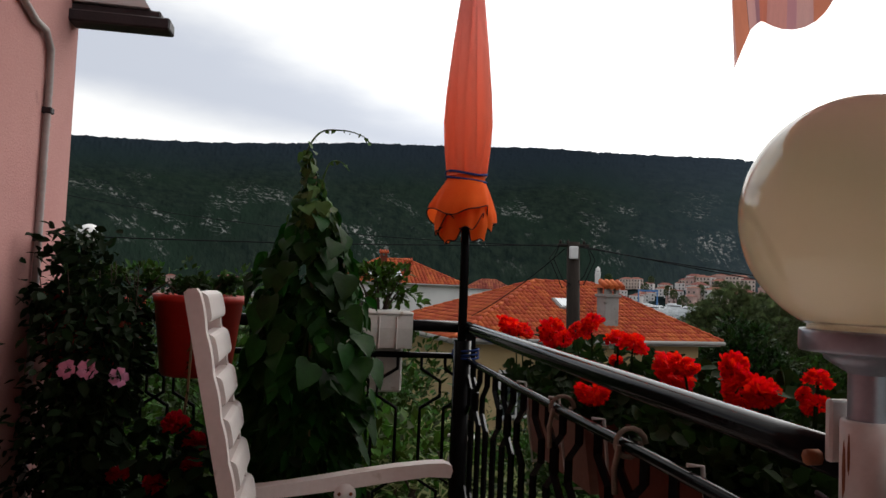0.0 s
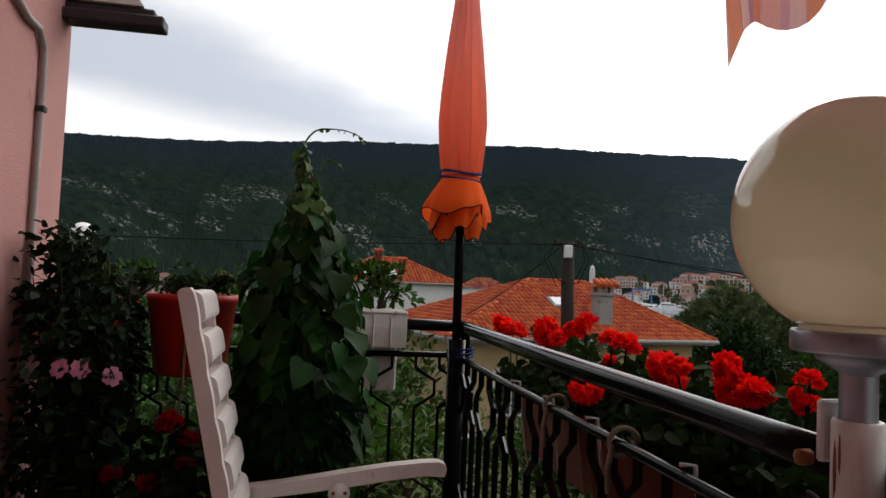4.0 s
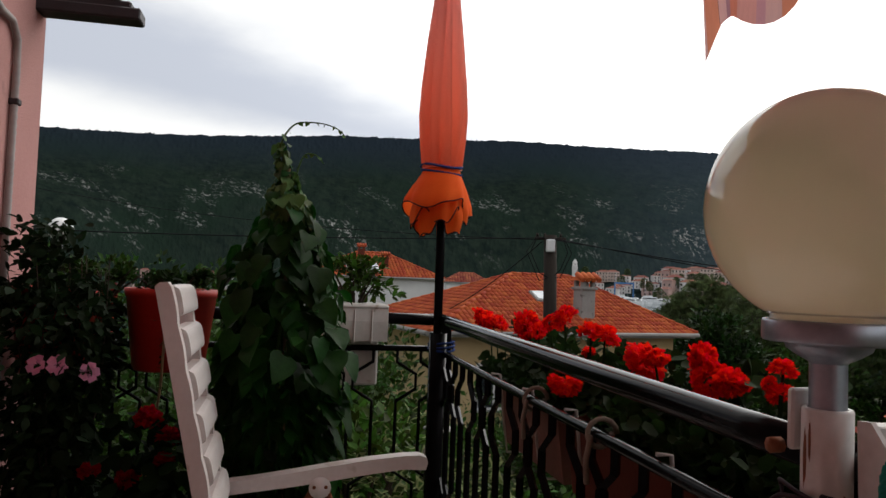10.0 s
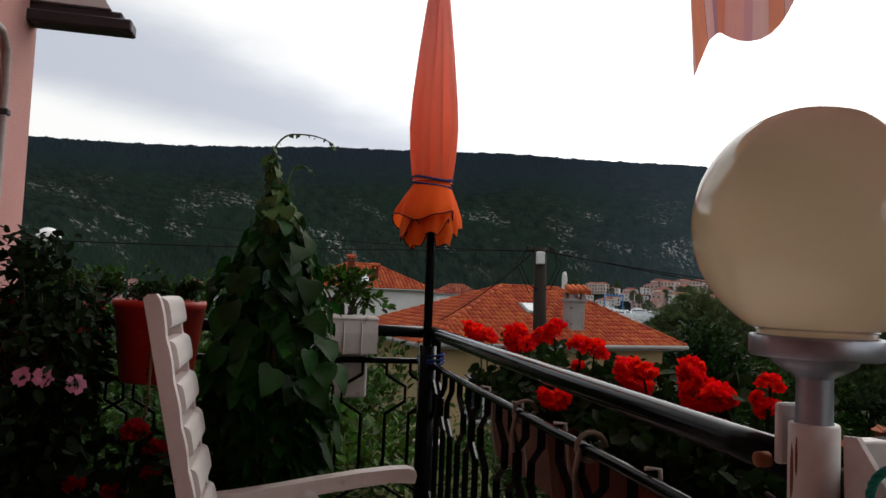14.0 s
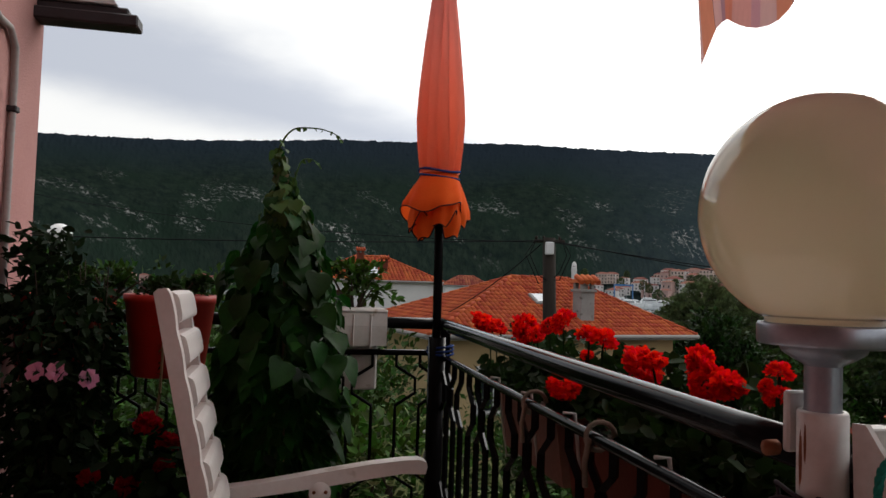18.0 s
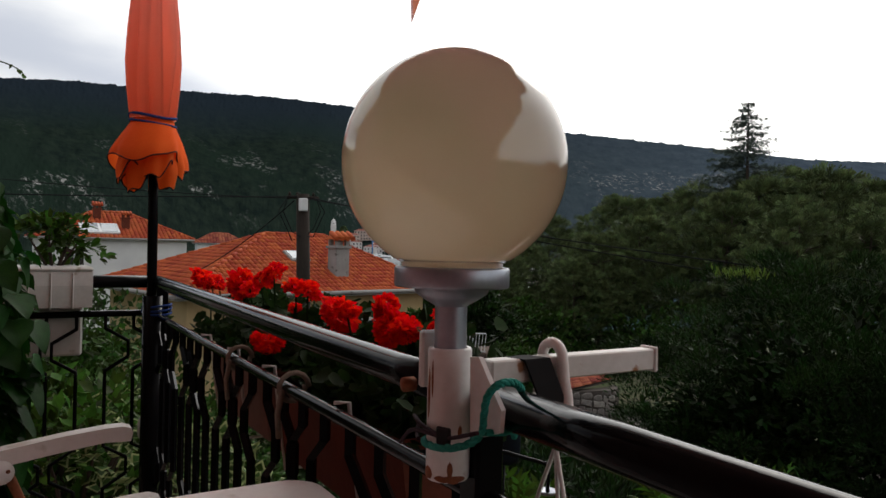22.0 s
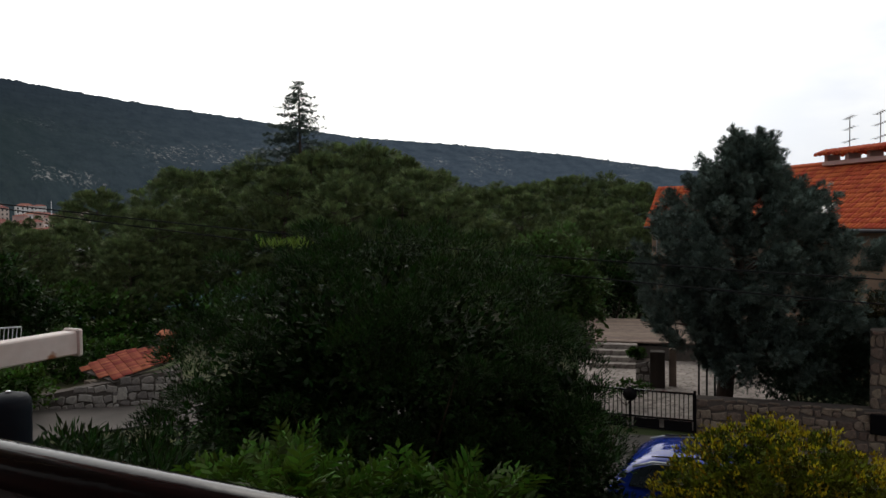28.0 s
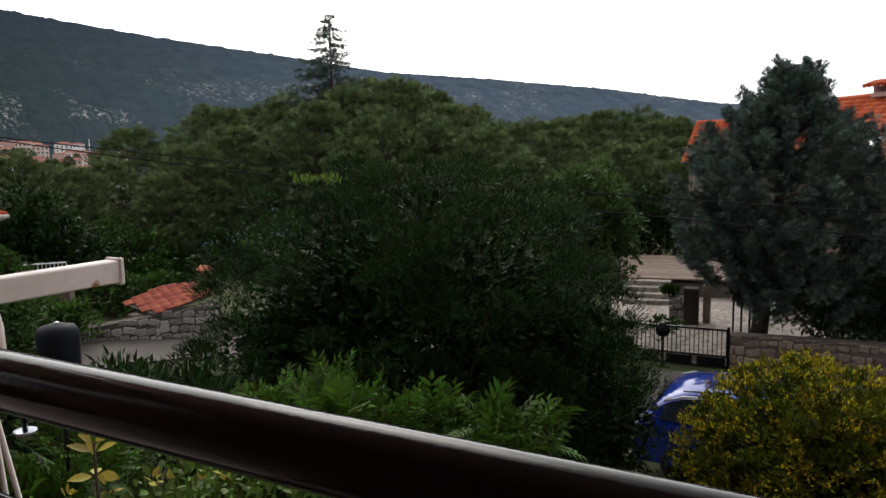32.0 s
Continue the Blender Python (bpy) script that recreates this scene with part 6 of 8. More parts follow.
# ---------------------------------------------------------------- utility pole and cables
PP = polar(10.6, 17.5)
pole = thing("utility_pole", pose(PP.x, PP.y, -4.2), "tarred timber utility pole with a white insulator box", "utility pole")
part("shaft", Build().tube([(0.10, 0, 0), (0.02, 0, 4.0), (-0.055, 0, 6.68)], [0.18, 0.165, 0.15], 14), M_POLE, pole)
part("insulator_box", Build().box(-0.07, -0.17, 6.42, 0.20, 0.12, 0.30, 0.02), M_WHITEWALL, pole, "white box")
part("cross_arm", Build().box(-0.05, 0, 6.60, 0.75, 0.08, 0.07, 0.01), M_POLE, pole)
for x in (-0.36, -0.18, 0.2):
    part("insulator", Build().lathe([(0, 0), (0.03, 0), (0.035, 0.04), (0.02, 0.08), (0, 0.09)], 10, pose(x, 0, 6.64)), M_POLE, pole)
part("bracket", Build().tube([(-0.03, 0, 3.5), (0.35, 0, 3.5)], 0.02, 6), M_BLACK, pole)
top_p = Vector((PP.x - 0.05, PP.y, 2.42))


def cable(a, c, sag, r, n=24, label="thin black overhead cable"):
    a, c = Vector(a), Vector(c)
    pts = [a.lerp(c, i / n) - Vector((0, 0, sag * 4 * (i / n) * (1 - i / n))) for i in range(n + 1)]
    solid("overhead_cable", Build().tube(pts, r, 6), M_WIRE, Matrix.Identity(4), label, "cable", "overhead cables")


left_end = polar(-34, 16.0, 1.95)
cable(top_p, left_end, 0.10, 0.012)
cable(top_p + Vector((0.1, 0, -0.05)), polar(-34, 30, 4.6), 0.5, 0.010)
cable(top_p + Vector((0.0, 0, -0.03)), polar(92, 13.0, 0.31), 0.205, 0.011)
cable(top_p + Vector((0.05, 0, 0.0)), polar(92, 13.0, -0.08), 0.20, 0.011)
cable(top_p + Vector((-0.2, 0, -0.1)), polar(-1.0, 24, -0.3), 0.35, 0.012)
loops = Build()
for k in range(4):
    s = -1 if k % 2 else 1
    loops.tube([top_p + Vector((s * 0.3, 0, 0.05)), top_p + Vector((s * (0.42 + 0.05 * k), -0.05, -0.35)), top_p + Vector((s * 0.25, -0.1, -0.75 - 0.1 * k)), top_p + Vector((s * 0.06, -0.12, -0.95))], 0.012, 5)
solid("pole_wiring", loops, M_WIRE, Matrix.Identity(4), "loops of black cable at the pole head", "cable")

# ---------------------------------------------------------------- second globe lamp, down the garden path
fg = thing("garden_globe_lamp", pose(*polar(-25.95, 13.0, -3.8)), "white globe lamp on a dark garden post", "lamp")
part("post", Build().tube([(0, 0, 0), (0, 0, 5.5)], 0.04, 10), M_BLACK, fg)
part("globe", Build().lathe([(0.001, 5.48)] + [(0.19 * math.sin(t), 5.68 - 0.19 * math.cos(t)) for t in np.linspace(0.15, 3.14, 20)], 28), M_WHITEGLOBE, fg, "white opal globe")

# ---------------------------------------------------------------- stone pieces
def stone_wall(parent, name, length, height, thick, m, seed, course=0.24, proud=0.03, singles=300, rise=0.0, mat=M_STONE):
    """A wall of uneven stones in rough courses: a mortar core with stones of their own on the face towards -y."""
    rng = random.Random(seed)
    core = part(name, Build().prism([(0, 0), (length, 0), (length, height + rise), (0, height)], -thick, -proud * 0.5, FLIP), M_MORTAR, parent, "", m)
    shapes = []
    for k in range(6):
        n = 7 + k % 2
        ring_ = []
        for i in range(n):
            a = 2 * math.pi * i / n
            q = 0.5 / max(abs(math.cos(a)), abs(math.sin(a))) * rng.uniform(0.84, 1.0)
            ring_.append((max(-0.5, min(0.5, q * math.cos(a))), max(-0.5, min(0.5, q * math.sin(a)))))
        v = [(x, 0.0, z) for x, z in ring_] + [(x * 0.82 + rng.uniform(-0.02, 0.02), -1.0 + rng.uniform(0, 0.25), z * 0.80) for x, z in ring_] + [(0, -1.05, 0)]
        f = [(i, (i + 1) % n, n + (i + 1) % n, n + i) for i in range(n)] + [(n + i, n + (i + 1) % n, 2 * n) for i in range(n)]
        shapes.append(Build().add(v, f, False).mesh("stone", mat))
    z, made = 0.0, 0
    full = height + rise
    while z < full - 0.05:
        ch = min(course * rng.uniform(0.75, 1.25), full - z)
        x = -rng.uniform(0, 0.2)
        while x < length:
            w = course * rng.uniform(0.55, 1.9)
            x0, x1 = max(0, x), min(length, x + w)
            if x1 - x0 > 0.06 and z + ch * 0.7 < height + rise * (x0 + x1) / 2 / length:
                hh = ch * rng.uniform(0.86, 1.0)
                if made < singles:
                    part("stone", shapes[rng.randrange(6)], mat, core, "", Matrix.LocRotScale(((x0 + x1) / 2, 0.012, z + ch / 2 + rng.uniform(-0.04, 0.04)), Euler((0, rng.uniform(-0.25, 0.25), 0)), ((x1 - x0) * rng.uniform(0.92, 1.06), proud * rng.uniform(0.8, 1.6), hh * rng.uniform(0.9, 1.1))))
                    made += 1
            x += w
        z += ch
    return core


# road, garden wall, gate
road = Build()
far_pts = [polar(18, 24.5, -3.66), polar(33, 23.6, -3.66), polar(50, 20.6, -3.66), polar(66, 17.2, -3.66), polar(80, 17.6, -3.66), polar(100, 18.5, -3.66)]
near_pts = [polar(az, d, -3.66) for az, d in ((18, 19.4), (33, 19.4), (50, 16.5), (66, 13.4), (80, 11.0), (100, 11.0))]
road.add(near_pts + far_pts, [(i, i + 1, 7 + i, 6 + i) for i in range(5)])
solid("road", road, M_ASPHALT, Matrix.Identity(4), "worn pale asphalt lane", "road", kind="structure")

G0, G1 = polar(66.8, 17.3), polar(74.75, 17.0)
W1 = polar(90, 17.6)
gang = math.degrees(math.atan2(G1.y - G0.y, G1.x - G0.x))
gl = (G1 - G0).length
gate = thing("metal_gate", pose(G0.x, G0.y, -3.55, 0, 0, gang), "black wrought iron gate with a round plate", "gate")
for x in (0.02, gl * 0.40, gl - 0.03):
    part("gate_post", Build().box(x, 0, 0.50, 0.06, 0.06, 1.06, 0.005), M_BLACK, gate)
for z in (0.12, 0.36, 0.96):
    part("gate_rail", Build().box(gl / 2, 0, z, gl, 0.035, 0.04, 0.003), M_BLACK, gate)
for i in range(24):
    part("gate_bar", Build().box(0.09 + i * (gl - 0.16) / 23, 0, 0.66, 0.018, 0.018, 0.60), M_BLACK, gate)
for x0, x1 in ((0.06, gl * 0.38), (gl * 0.42, gl * 0.68), (gl * 0.70, gl - 0.06)):
    part("gate_panel", Build().box((x0 + x1) / 2, 0, 0.235, (x1 - x0) * 0.92, 0.012, 0.19, 0.003), M_BLACK, gate)
part("round_plate", Build().lathe([(0, 0), (0.15, 0), (0.16, 0.02), (0.0, 0.03)], 24, pose(gl * 0.40, -0.03, 0.86, 90, 0, 0)), M_BLACK, gate, "round black plate")

wl_ = (W1 - G1).length
wang = math.degrees(math.atan2(W1.y - G1.y, W1.x - G1.x))
gw = thing("garden_wall", pose(G1.x, G1.y, -3.75, 0, 0, wang), "rough limestone garden wall along the lane", "wall", "", "structure")
stone_wall(gw, "wall_core", wl_ + 1.0, 1.06, 0.4, Matrix.Identity(4), 3, 0.21)

# ---------------------------------------------------------------- villa behind the pine
VL, VR = polar(70.64, 34.0), polar(86.9, 24.5)
vdir = (VR - VL).normalized()
vang = math.degrees(math.atan2(vdir.y, vdir.x))
vm = pose(VL.x, VL.y, 0, 0, 0, vang)
villa = thing("villa", vm, "ochre villa with a bright orange clay-tile gable roof", "house")
VW, VE, VR_ = 16.5, 0.92, 2.30
DEP = 3.3
part("wall", Build().box(VW / 2 + 2.5, DEP, -1.75, VW - 5.8, DEP * 2 - 0.9, 5.2, 0.03), M_OCHRE, villa)
for x in (5.4, VW - 0.4):
    part("gable_wall", Build().prism([(-DEP + 0.5, 0), (DEP - 0.5, 0), (0, VR_ - 0.2)], -0.12, 0.12, pose(x, DEP, VE - 0.1, 90, 0, 90)), M_OCHRE, villa)
front = [(5, 0, VE), (VW, 0, VE), (VW, DEP, VE + VR_), (5, DEP, VE + VR_)]
backp = [(5, 2 * DEP, VE), (VW, 2 * DEP, VE), (VW, DEP, VE + VR_), (5, DEP, VE + VR_)]
vroof = part("roof", slab(front, 0.1), M_ROOF, villa)
part("roof_panel", slab(backp, 0.1), M_ROOF, vroof)
sl = math.hypot(DEP, VR_)
tile_facet(vroof, front[0], (1, 0, 0), (0, DEP, VR_), [(0, 0), (VW - 5, 0), (VW - 5, sl), (0, sl)], M_ROOF, 300, 0.17, 0.28, 8)
part("ridge_tiles", Build().tube([(x, DEP, VE + VR_ + 0.04) for x in np.linspace(5, VW, 60)], [0.10 + 0.012 * (i % 2) for i in range(60)], 8), M_ROOF, vroof)
part("gutter", Build().tube([(5, -0.06, VE - 0.04), (VW, -0.06, VE - 0.04)], 0.06, 8), M_LEDGE, villa, "dark gutter")
vsk = part("skylight", Build().box(0, 0, 0.06, 0.9, 0.95, 0.14, 0.02), M_CONCRETE, villa, "roof window", pose(9.4, 0.62, VE + VR_ * 0.62 / DEP + 0.04, math.degrees(math.atan2(VR_, DEP)), 0, 0))
part("skylight_glass", Build().box(0, 0, 0.14, 0.74, 0.78, 0.02), M_PALEGLASS, vsk)
for x, z in ((14.5, -0.6),):
    window_part(villa, pose(x, 0.44, z), 1.1, 1.3)
# the lower wing beside it
wing_m = vm.inverted() @ pose(*polar(70.83, 33.0), 0, 0, -85)
part("wing_wall", Build().box(2.6, 2.6, -1.2, 4.7, 4.5, 4.3, 0.03), M_OCHRE, villa, "", wing_m)
wing = part("wing_roof", slab([(0, 0, 1.0), (5.2, 0, 1.0), (5.2, 2.6, 2.83), (0, 2.6, 2.83)], 0.1), M_ROOF, villa, "", wing_m)
part("roof_panel", slab([(0, 5.2, 1.0), (5.2, 5.2, 1.0), (5.2, 2.6, 2.83), (0, 2.6, 2.83)], 0.1), M_ROOF, wing)
tile_facet(wing, (0, 0, 1.0), (1, 0, 0), (0, 2.6, 1.83), [(0, 0), (5.2, 0), (5.2, 3.18), (0, 3.18)], M_ROOF, 200, 0.17, 0.28, 18)
part("gutter", Build().tube([(0, -0.06, 0.95), (5.2, -0.06, 0.95)], 0.05, 8), M_LEDGE, wing, "dark gutter")
part("downpipe", Build().tube([(0.5, -0.06, 0.92), (0.5, 0.30, 0.6), (0.5, 0.30, -3.3)], 0.05, 8), M_CONCRETE, wing, "grey downpipe")
big = part("chimney", Build().box(8.7, DEP, VE + VR_ + 0.04, 3.0, 0.7, 0.16, 0.02), M_TOWN2, villa, "broad chimney under a tiled cap")
for x in (7.35, 8.25, 9.15, 10.05):
    part("chimney_pier", Build().box(x, DEP, VE + VR_ + 0.22, 0.16, 0.60, 0.28, 0.01), M_TOWN2, big)
cp = Build()
for s_ in (-1, 1):
    cp.add([(7.0, DEP + s_ * 0.55, VE + VR_ + 0.35), (10.4, DEP + s_ * 0.55, VE + VR_ + 0.35), (10.4, DEP, VE + VR_ + 0.53), (7.0, DEP, VE + VR_ + 0.53)], [(0, 1, 2, 3)])
    for i in range(17):
        cp.tube([(7.1 + i * 0.2, DEP + s_ * 0.56, VE + VR_ + 0.37), (7.1 + i * 0.2, DEP, VE + VR_ + 0.55)], 0.07, 6)
part("chimney_cap", cp, M_ROOF, big, "tiled cap")
for x, h_ in ((8.1, 1.15), (9.35, 1.15)):
    ant = thing("tv_antenna", vm @ pose(x, DEP, VE + VR_ + 0.50), "thin television antenna on a mast", "antenna", "roof antennas")
    part("mast", Build().tube([(0, 0, 0), (0, 0, h_)], 0.018, 6), M_CONCRETE, ant)
    for zz, wv in ((h_ - 0.02, 0.35), (h_ - 0.4, 0.45), (h_ - 0.85, 0.5)):
        part("boom", Build().tube([(-wv / 2, 0, zz - 0.05), (wv / 2, 0, zz + 0.05)], 0.012, 5), M_CONCRETE, ant)
        for i in range(5):
            xx = -wv / 2 + wv * i / 4
            part("element", Build().tube([(xx, -0.16, zz - 0.05 + 0.1 * i / 4), (xx, 0.16, zz - 0.05 + 0.1 * i / 4)], 0.007, 5), M_CONCRETE, ant)

# forecourt of the villa: paving, steps, pergola, stone planter, columns
pav = [polar(66, 18.2, -3.40), polar(81, 17.9, -3.40), polar(81, 26.5, -3.30), polar(66, 27, -3.30)]
solid("pavement", Build().add(pav + [Vector((p.x, p.y, p.z - 0.3)) for p in pav], [(0, 1, 2, 3), (4, 7, 6, 5), (0, 4, 5, 1), (1, 5, 6, 2), (2, 6, 7, 3), (3, 7, 4, 0)]), M_PAVING, Matrix.Identity(4), "pale crazy paving of the forecourt", "pavement", kind="structure")
st = thing("garden_steps", facing(68.6, 23.4, -3.36, 0), "pale stone garden steps", "steps", "", "structure")
for k in range(4):
    part("step", Build().box(0, 0.32 * k, 0.075 + 0.15 * k, 1.5, 0.36, 0.17, 0.015), M_PAVING, st)
deck = thing("timber_deck", facing(70.1, 24.6, -3.36, 0), "raised grey-brown timber deck at the top of the steps", "deck")
part("deck_base", Build().box(0.1, 2.8, 0.25, 3.7, 5.4, 0.5, 0.02), M_MORTAR, deck, "dark underside")
for i in range(26):
    part("plank", Build().box(0.1 + 0.02 * math.sin(i * 2.3), 0.1 + 0.22 * i, 0.62, 3.9, 0.205, 0.05, 0.006), M_TIMBER, deck)
for az, d, hh, wd, mt in ((71.9, 21.0, 1.0, 0.40, M_POLE), (73.0, 21.2, 1.05, 0.20, M_TIMBER)):
    solid("gate_column", Build().box(0, 0, hh / 2, wd, wd, hh, 0.02), mt, facing(az, d, -3.36), "square brown porch column", "column", "porch columns")
spl = thing("stone_planter", facing(70.3, 21.0, -3.45), "rough grey stone planter block with greenery", "planter")
stone_wall(spl, "planter_wall", 0.55, 0.78, 0.5, Matrix.Identity(4), 12, 0.2, mat=M_LANESTONE)
lowg = thing("railing_post_pair", facing(74.9, 18.4, -3.42), "pair of thin black gate bars", "fence")
for x in (0, 0.18, 0.36):
    part("bar", Build().box(x, 0, 0.9, 0.045, 0.045, 1.8), M_BLACK, lowg)
box_plant("planter_shrub", facing(70.4, 21.4, -2.55), (0.35, 0.3, 0.22), 700, 0.11, M_GARDEN, "green shrub over the stone planter", 81)
box_plant("gate_weed", facing(69.6, 18.6, -3.05), (0.7, 0.3, 0.3), 500, 0.09, M_GARDEN, "low weeds inside the gate", 82)
post_box = thing("meter_box", facing(86.6, 17.35, -2.95), "dark metal letter box on the stone wall", "letter box")
part("box", Build().box(0, -0.06, 0, 0.35, 0.12, 0.42, 0.01), M_BLACK, post_box)
pillar = thing("stone_pillar", facing(87.6, 17.5, -3.75), "tall rough stone gate pillar", "pillar", "", "structure")
stone_wall(pillar, "pillar_core", 1.3, 2.7, 0.6, Matrix.Translation((-0.5, 0, 0)), 17, 0.24)

# ---------------------------------------------------------------- stone hut by the lane
hb, hc_, ht, hq, hk = polar(28.49, 24.0, -2.95), polar(30.72, 21.66, -2.95), polar(31.40, 24.45, -2.59), polar(34.70, 21.95, -2.555), polar(34.70, 23.39, -2.385)
hut = thing("stone_hut", pose(hc_.x, hc_.y, -4.0), "low stone hut with a weathered barrel-tile roof", "hut")
H0 = Vector((hc_.x, hc_.y, -4.0))
hb, hc_, ht, hq, hk = hb - H0, hc_ - H0, ht - H0, hq - H0, hk - H0
hr_ = part("roof", slab([hb, hc_, hq, hk, ht], 0.04), M_MORTAR, hut, "dark roof deck")
lu = (hc_ - hb).length
up_ = (hq - hc_).normalized()
along = (hc_ - hb) - up_ * (hc_ - hb).dot(up_)
along.normalize()
tile_facet(hr_, hb + Vector((0, 0, 0.03)), along, up_, [((p - hb).dot(along), (p - hb).dot(up_)) for p in (hb, hc_, hq, hk, ht)], M_ROOFPALE, 260, 0.16, 0.27, 9)
va = math.degrees(math.atan2(hq.y, hq.x))
vl = math.hypot(hq.x, hq.y) + 0.3
stone_wall(hut, "hut_wall", vl, 0.76, 0.4, pose(0, 0.06, 0, 0, 0, va), 21, 0.2, 0.03, 200, 0.50, M_LANESTONE)
ua = math.degrees(math.atan2(-hb.y, -hb.x))
part("eave_wall", Build().box(lu / 2, 0.25, 0.36, lu - 0.1, 0.3, 0.72, 0.02, Matrix.Translation((hb.x, hb.y, 0)) @ pose(0, 0, 0, 0, 0, ua)), M_STONE, hut)
hc = part("chimney", Build().box(hk.x - 0.15, hk.y, 1.72, 0.30, 0.30, 0.62, 0.02), M_TERRA, hut, "brick chimney")
cx_, cy_ = hk.x - 0.15, hk.y
part("chimney_opening", Build().box(cx_, cy_ - 0.14, 1.91, 0.15, 0.05, 0.13), M_GLASS, hc)
part("chimney_cap", Build().add([(cx_ - 0.22, cy_ - 0.22, 2.03), (cx_ + 0.22, cy_ - 0.22, 2.03), (cx_ + 0.22, cy_ + 0.22, 2.03), (cx_ - 0.22, cy_ + 0.22, 2.03), (cx_, cy_ - 0.22, 2.17), (cx_, cy_ + 0.22, 2.17)], [(0, 1, 4), (2, 3, 5), (0, 4, 5, 3), (1, 2, 5, 4), (0, 3, 2, 1)]), M_ROOFPALE, hc)
LW0, LW1 = polar(25.6, 22.4), polar(35.2, 21.35)
lw = thing("lane_wall", pose(LW0.x, LW0.y, -4.05, 0, 0, math.degrees(math.atan2(LW1.y - LW0.y, LW1.x - LW0.x))), "rough stone retaining wall beside the lane", "wall", "", "structure")
stone_wall(lw, "wall_core", (LW1 - LW0).length, 0.74, 0.5, Matrix.Identity(4), 23, 0.20, 0.03, 300, 0.62, M_LANESTONE)
solid("gate_pillar", Build().box(0, 0, 0.5, 0.3, 0.3, 1.0, 0.02), M_CONCRETE, facing(25.2, 22.4, -4.15), "short concrete pillar at the lane wall", "pillar")

# white garden railing further down
wr = thing("white_railing", facing(21.4, 22.9, -2.02, -8), "white painted terrace railing with thin bars", "railing")
for z in (0.06, 0.62):
    part("rail", Build().box(0.7, 0, z, 1.5, 0.04, 0.035), M_WHITEWALL, wr)
for i in range(15):
    part("bar", Build().tube([(0.02 + i * 0.1, 0, 0.06), (0.07 + i * 0.1, 0, 0.62)], 0.011, 5), M_WHITEWALL, wr)
part("terrace_block", Build().box(0.7, 0.7, -0.75, 1.6, 1.6, 1.55, 0.02), M_STONE, wr, "stone terrace block")

# ---------------------------------------------------------------- parked blue car
car_m = facing(78.2, 11.75, -3.65, -3)
car = thing("blue_car", car_m, "small blue hatchback parked by the lane", "car")

side = [(-1.95, 0.30), (-1.92, 0.78), (-1.80, 0.98), (-1.62, 1.22), (-1.28, 1.40), (-0.6, 1.455), (0.1, 1.43), (0.55, 1.33), (1.02, 0.98), (1.55, 0.90), (1.88, 0.78), (1.95, 0.55), (1.93, 0.30)]
side = [(p.x, p.z) for p in smooth([(x, 0, z) for x, z in side], 4)]
def car_shell(pts, half, inset):
    b = Build()
    n = len(pts)
    v = []
    cross = (-1, -0.97, -0.9, -0.7, 0, 0.7, 0.9, 0.97, 1)
    for yv in cross:
        for x, z in pts:
            tuck = 0.16 * max(0.0, (z - 0.9) / 0.55)
            k = (half - tuck) * yv
            zz = z - (0.11 * abs(yv) ** 6 * min(1.0, (z - 0.85) / 0.3) if z > 0.85 else 0)
            v.append((x, k, zz))
    f = []
    for r in range(len(cross) - 1):
        for i in range(n - 1):
            f.append((r * n + i, r * n + i + 1, (r + 1) * n + i + 1, (r + 1) * n + i))
    b.add(v, f, True)
    b.add([v[i] for i in range(n)], [tuple(range(n))]); b.add(v[-n:], [tuple(range(n))])
    return b


part("body", car_shell(side, 0.82, 0), M_CARBLUE, car)
for s_ in (-1, 1):
    gpts = [(-1.55, 0.98), (-1.48, 1.20), (-1.22, 1.32), (-0.62, 1.36), (-0.62, 0.97)]
    gq = [(-0.54, 0.97), (-0.54, 1.36), (0.08, 1.335), (0.46, 1.25), (0.88, 0.96)]
    for q in (gpts, gq):
        part("side_window", Build().add([(x, s_ * (0.825 - 0.16 * max(0, (z - 0.9) / 0.55)), z) for x, z in q] + [(x, s_ * (0.80 - 0.16 * max(0, (z - 0.9) / 0.55)), z) for x, z in q], [tuple(range(5)), tuple(range(5, 10))[::-1]] + [(i, (i + 1) % 5, 5 + (i + 1) % 5, 5 + i) for i in range(5)]), M_GLASS, car)
    part("wind_deflector", Build().tube([(-1.50, s_ * 0.76, 1.27), (-1.2, s_ * 0.745, 1.365), (-0.6, s_ * 0.74, 1.395)], 0.02, 6), M_PALEGLASS, car)
    for x in (-1.22, 1.22):
        wheel = part("wheel", Build().lathe([(0.20, -0.09), (0.29, -0.09), (0.305, -0.05), (0.305, 0.05), (0.29, 0.09), (0.20, 0.09)], 28, pose(0, 0, 0, 90, 0, 0)), M_RUBBER, car, "black tyre", pose(x, s_ * 0.76, 0.305))
        part("rim", Build().lathe([(0, 0.06), (0.06, 0.07), (0.19, 0.055), (0.205, 0.085)], 20, pose(0, 0, 0, 90 * s_, 0, 0)), M_CHROME, wheel)
    part("door_handle", Build().box(-0.72, s_ * 0.83, 0.84, 0.16, 0.03, 0.03, 0.008), M_CARBLUE, car)
    part("roof_strip", Build().tube([(-1.25, s_ * 0.60, 1.405), (-0.6, s_ * 0.60, 1.455), (0.1, s_ * 0.60, 1.435)], 0.012, 6), M_BLACK, car)
part("rear_window", Build().add([(-1.86, -0.55, 1.0), (-1.86, 0.55, 1.0), (-1.62, 0.52, 1.26), (-1.62, -0.52, 1.26)], [(0, 1, 2, 3)]), M_GLASS, car)
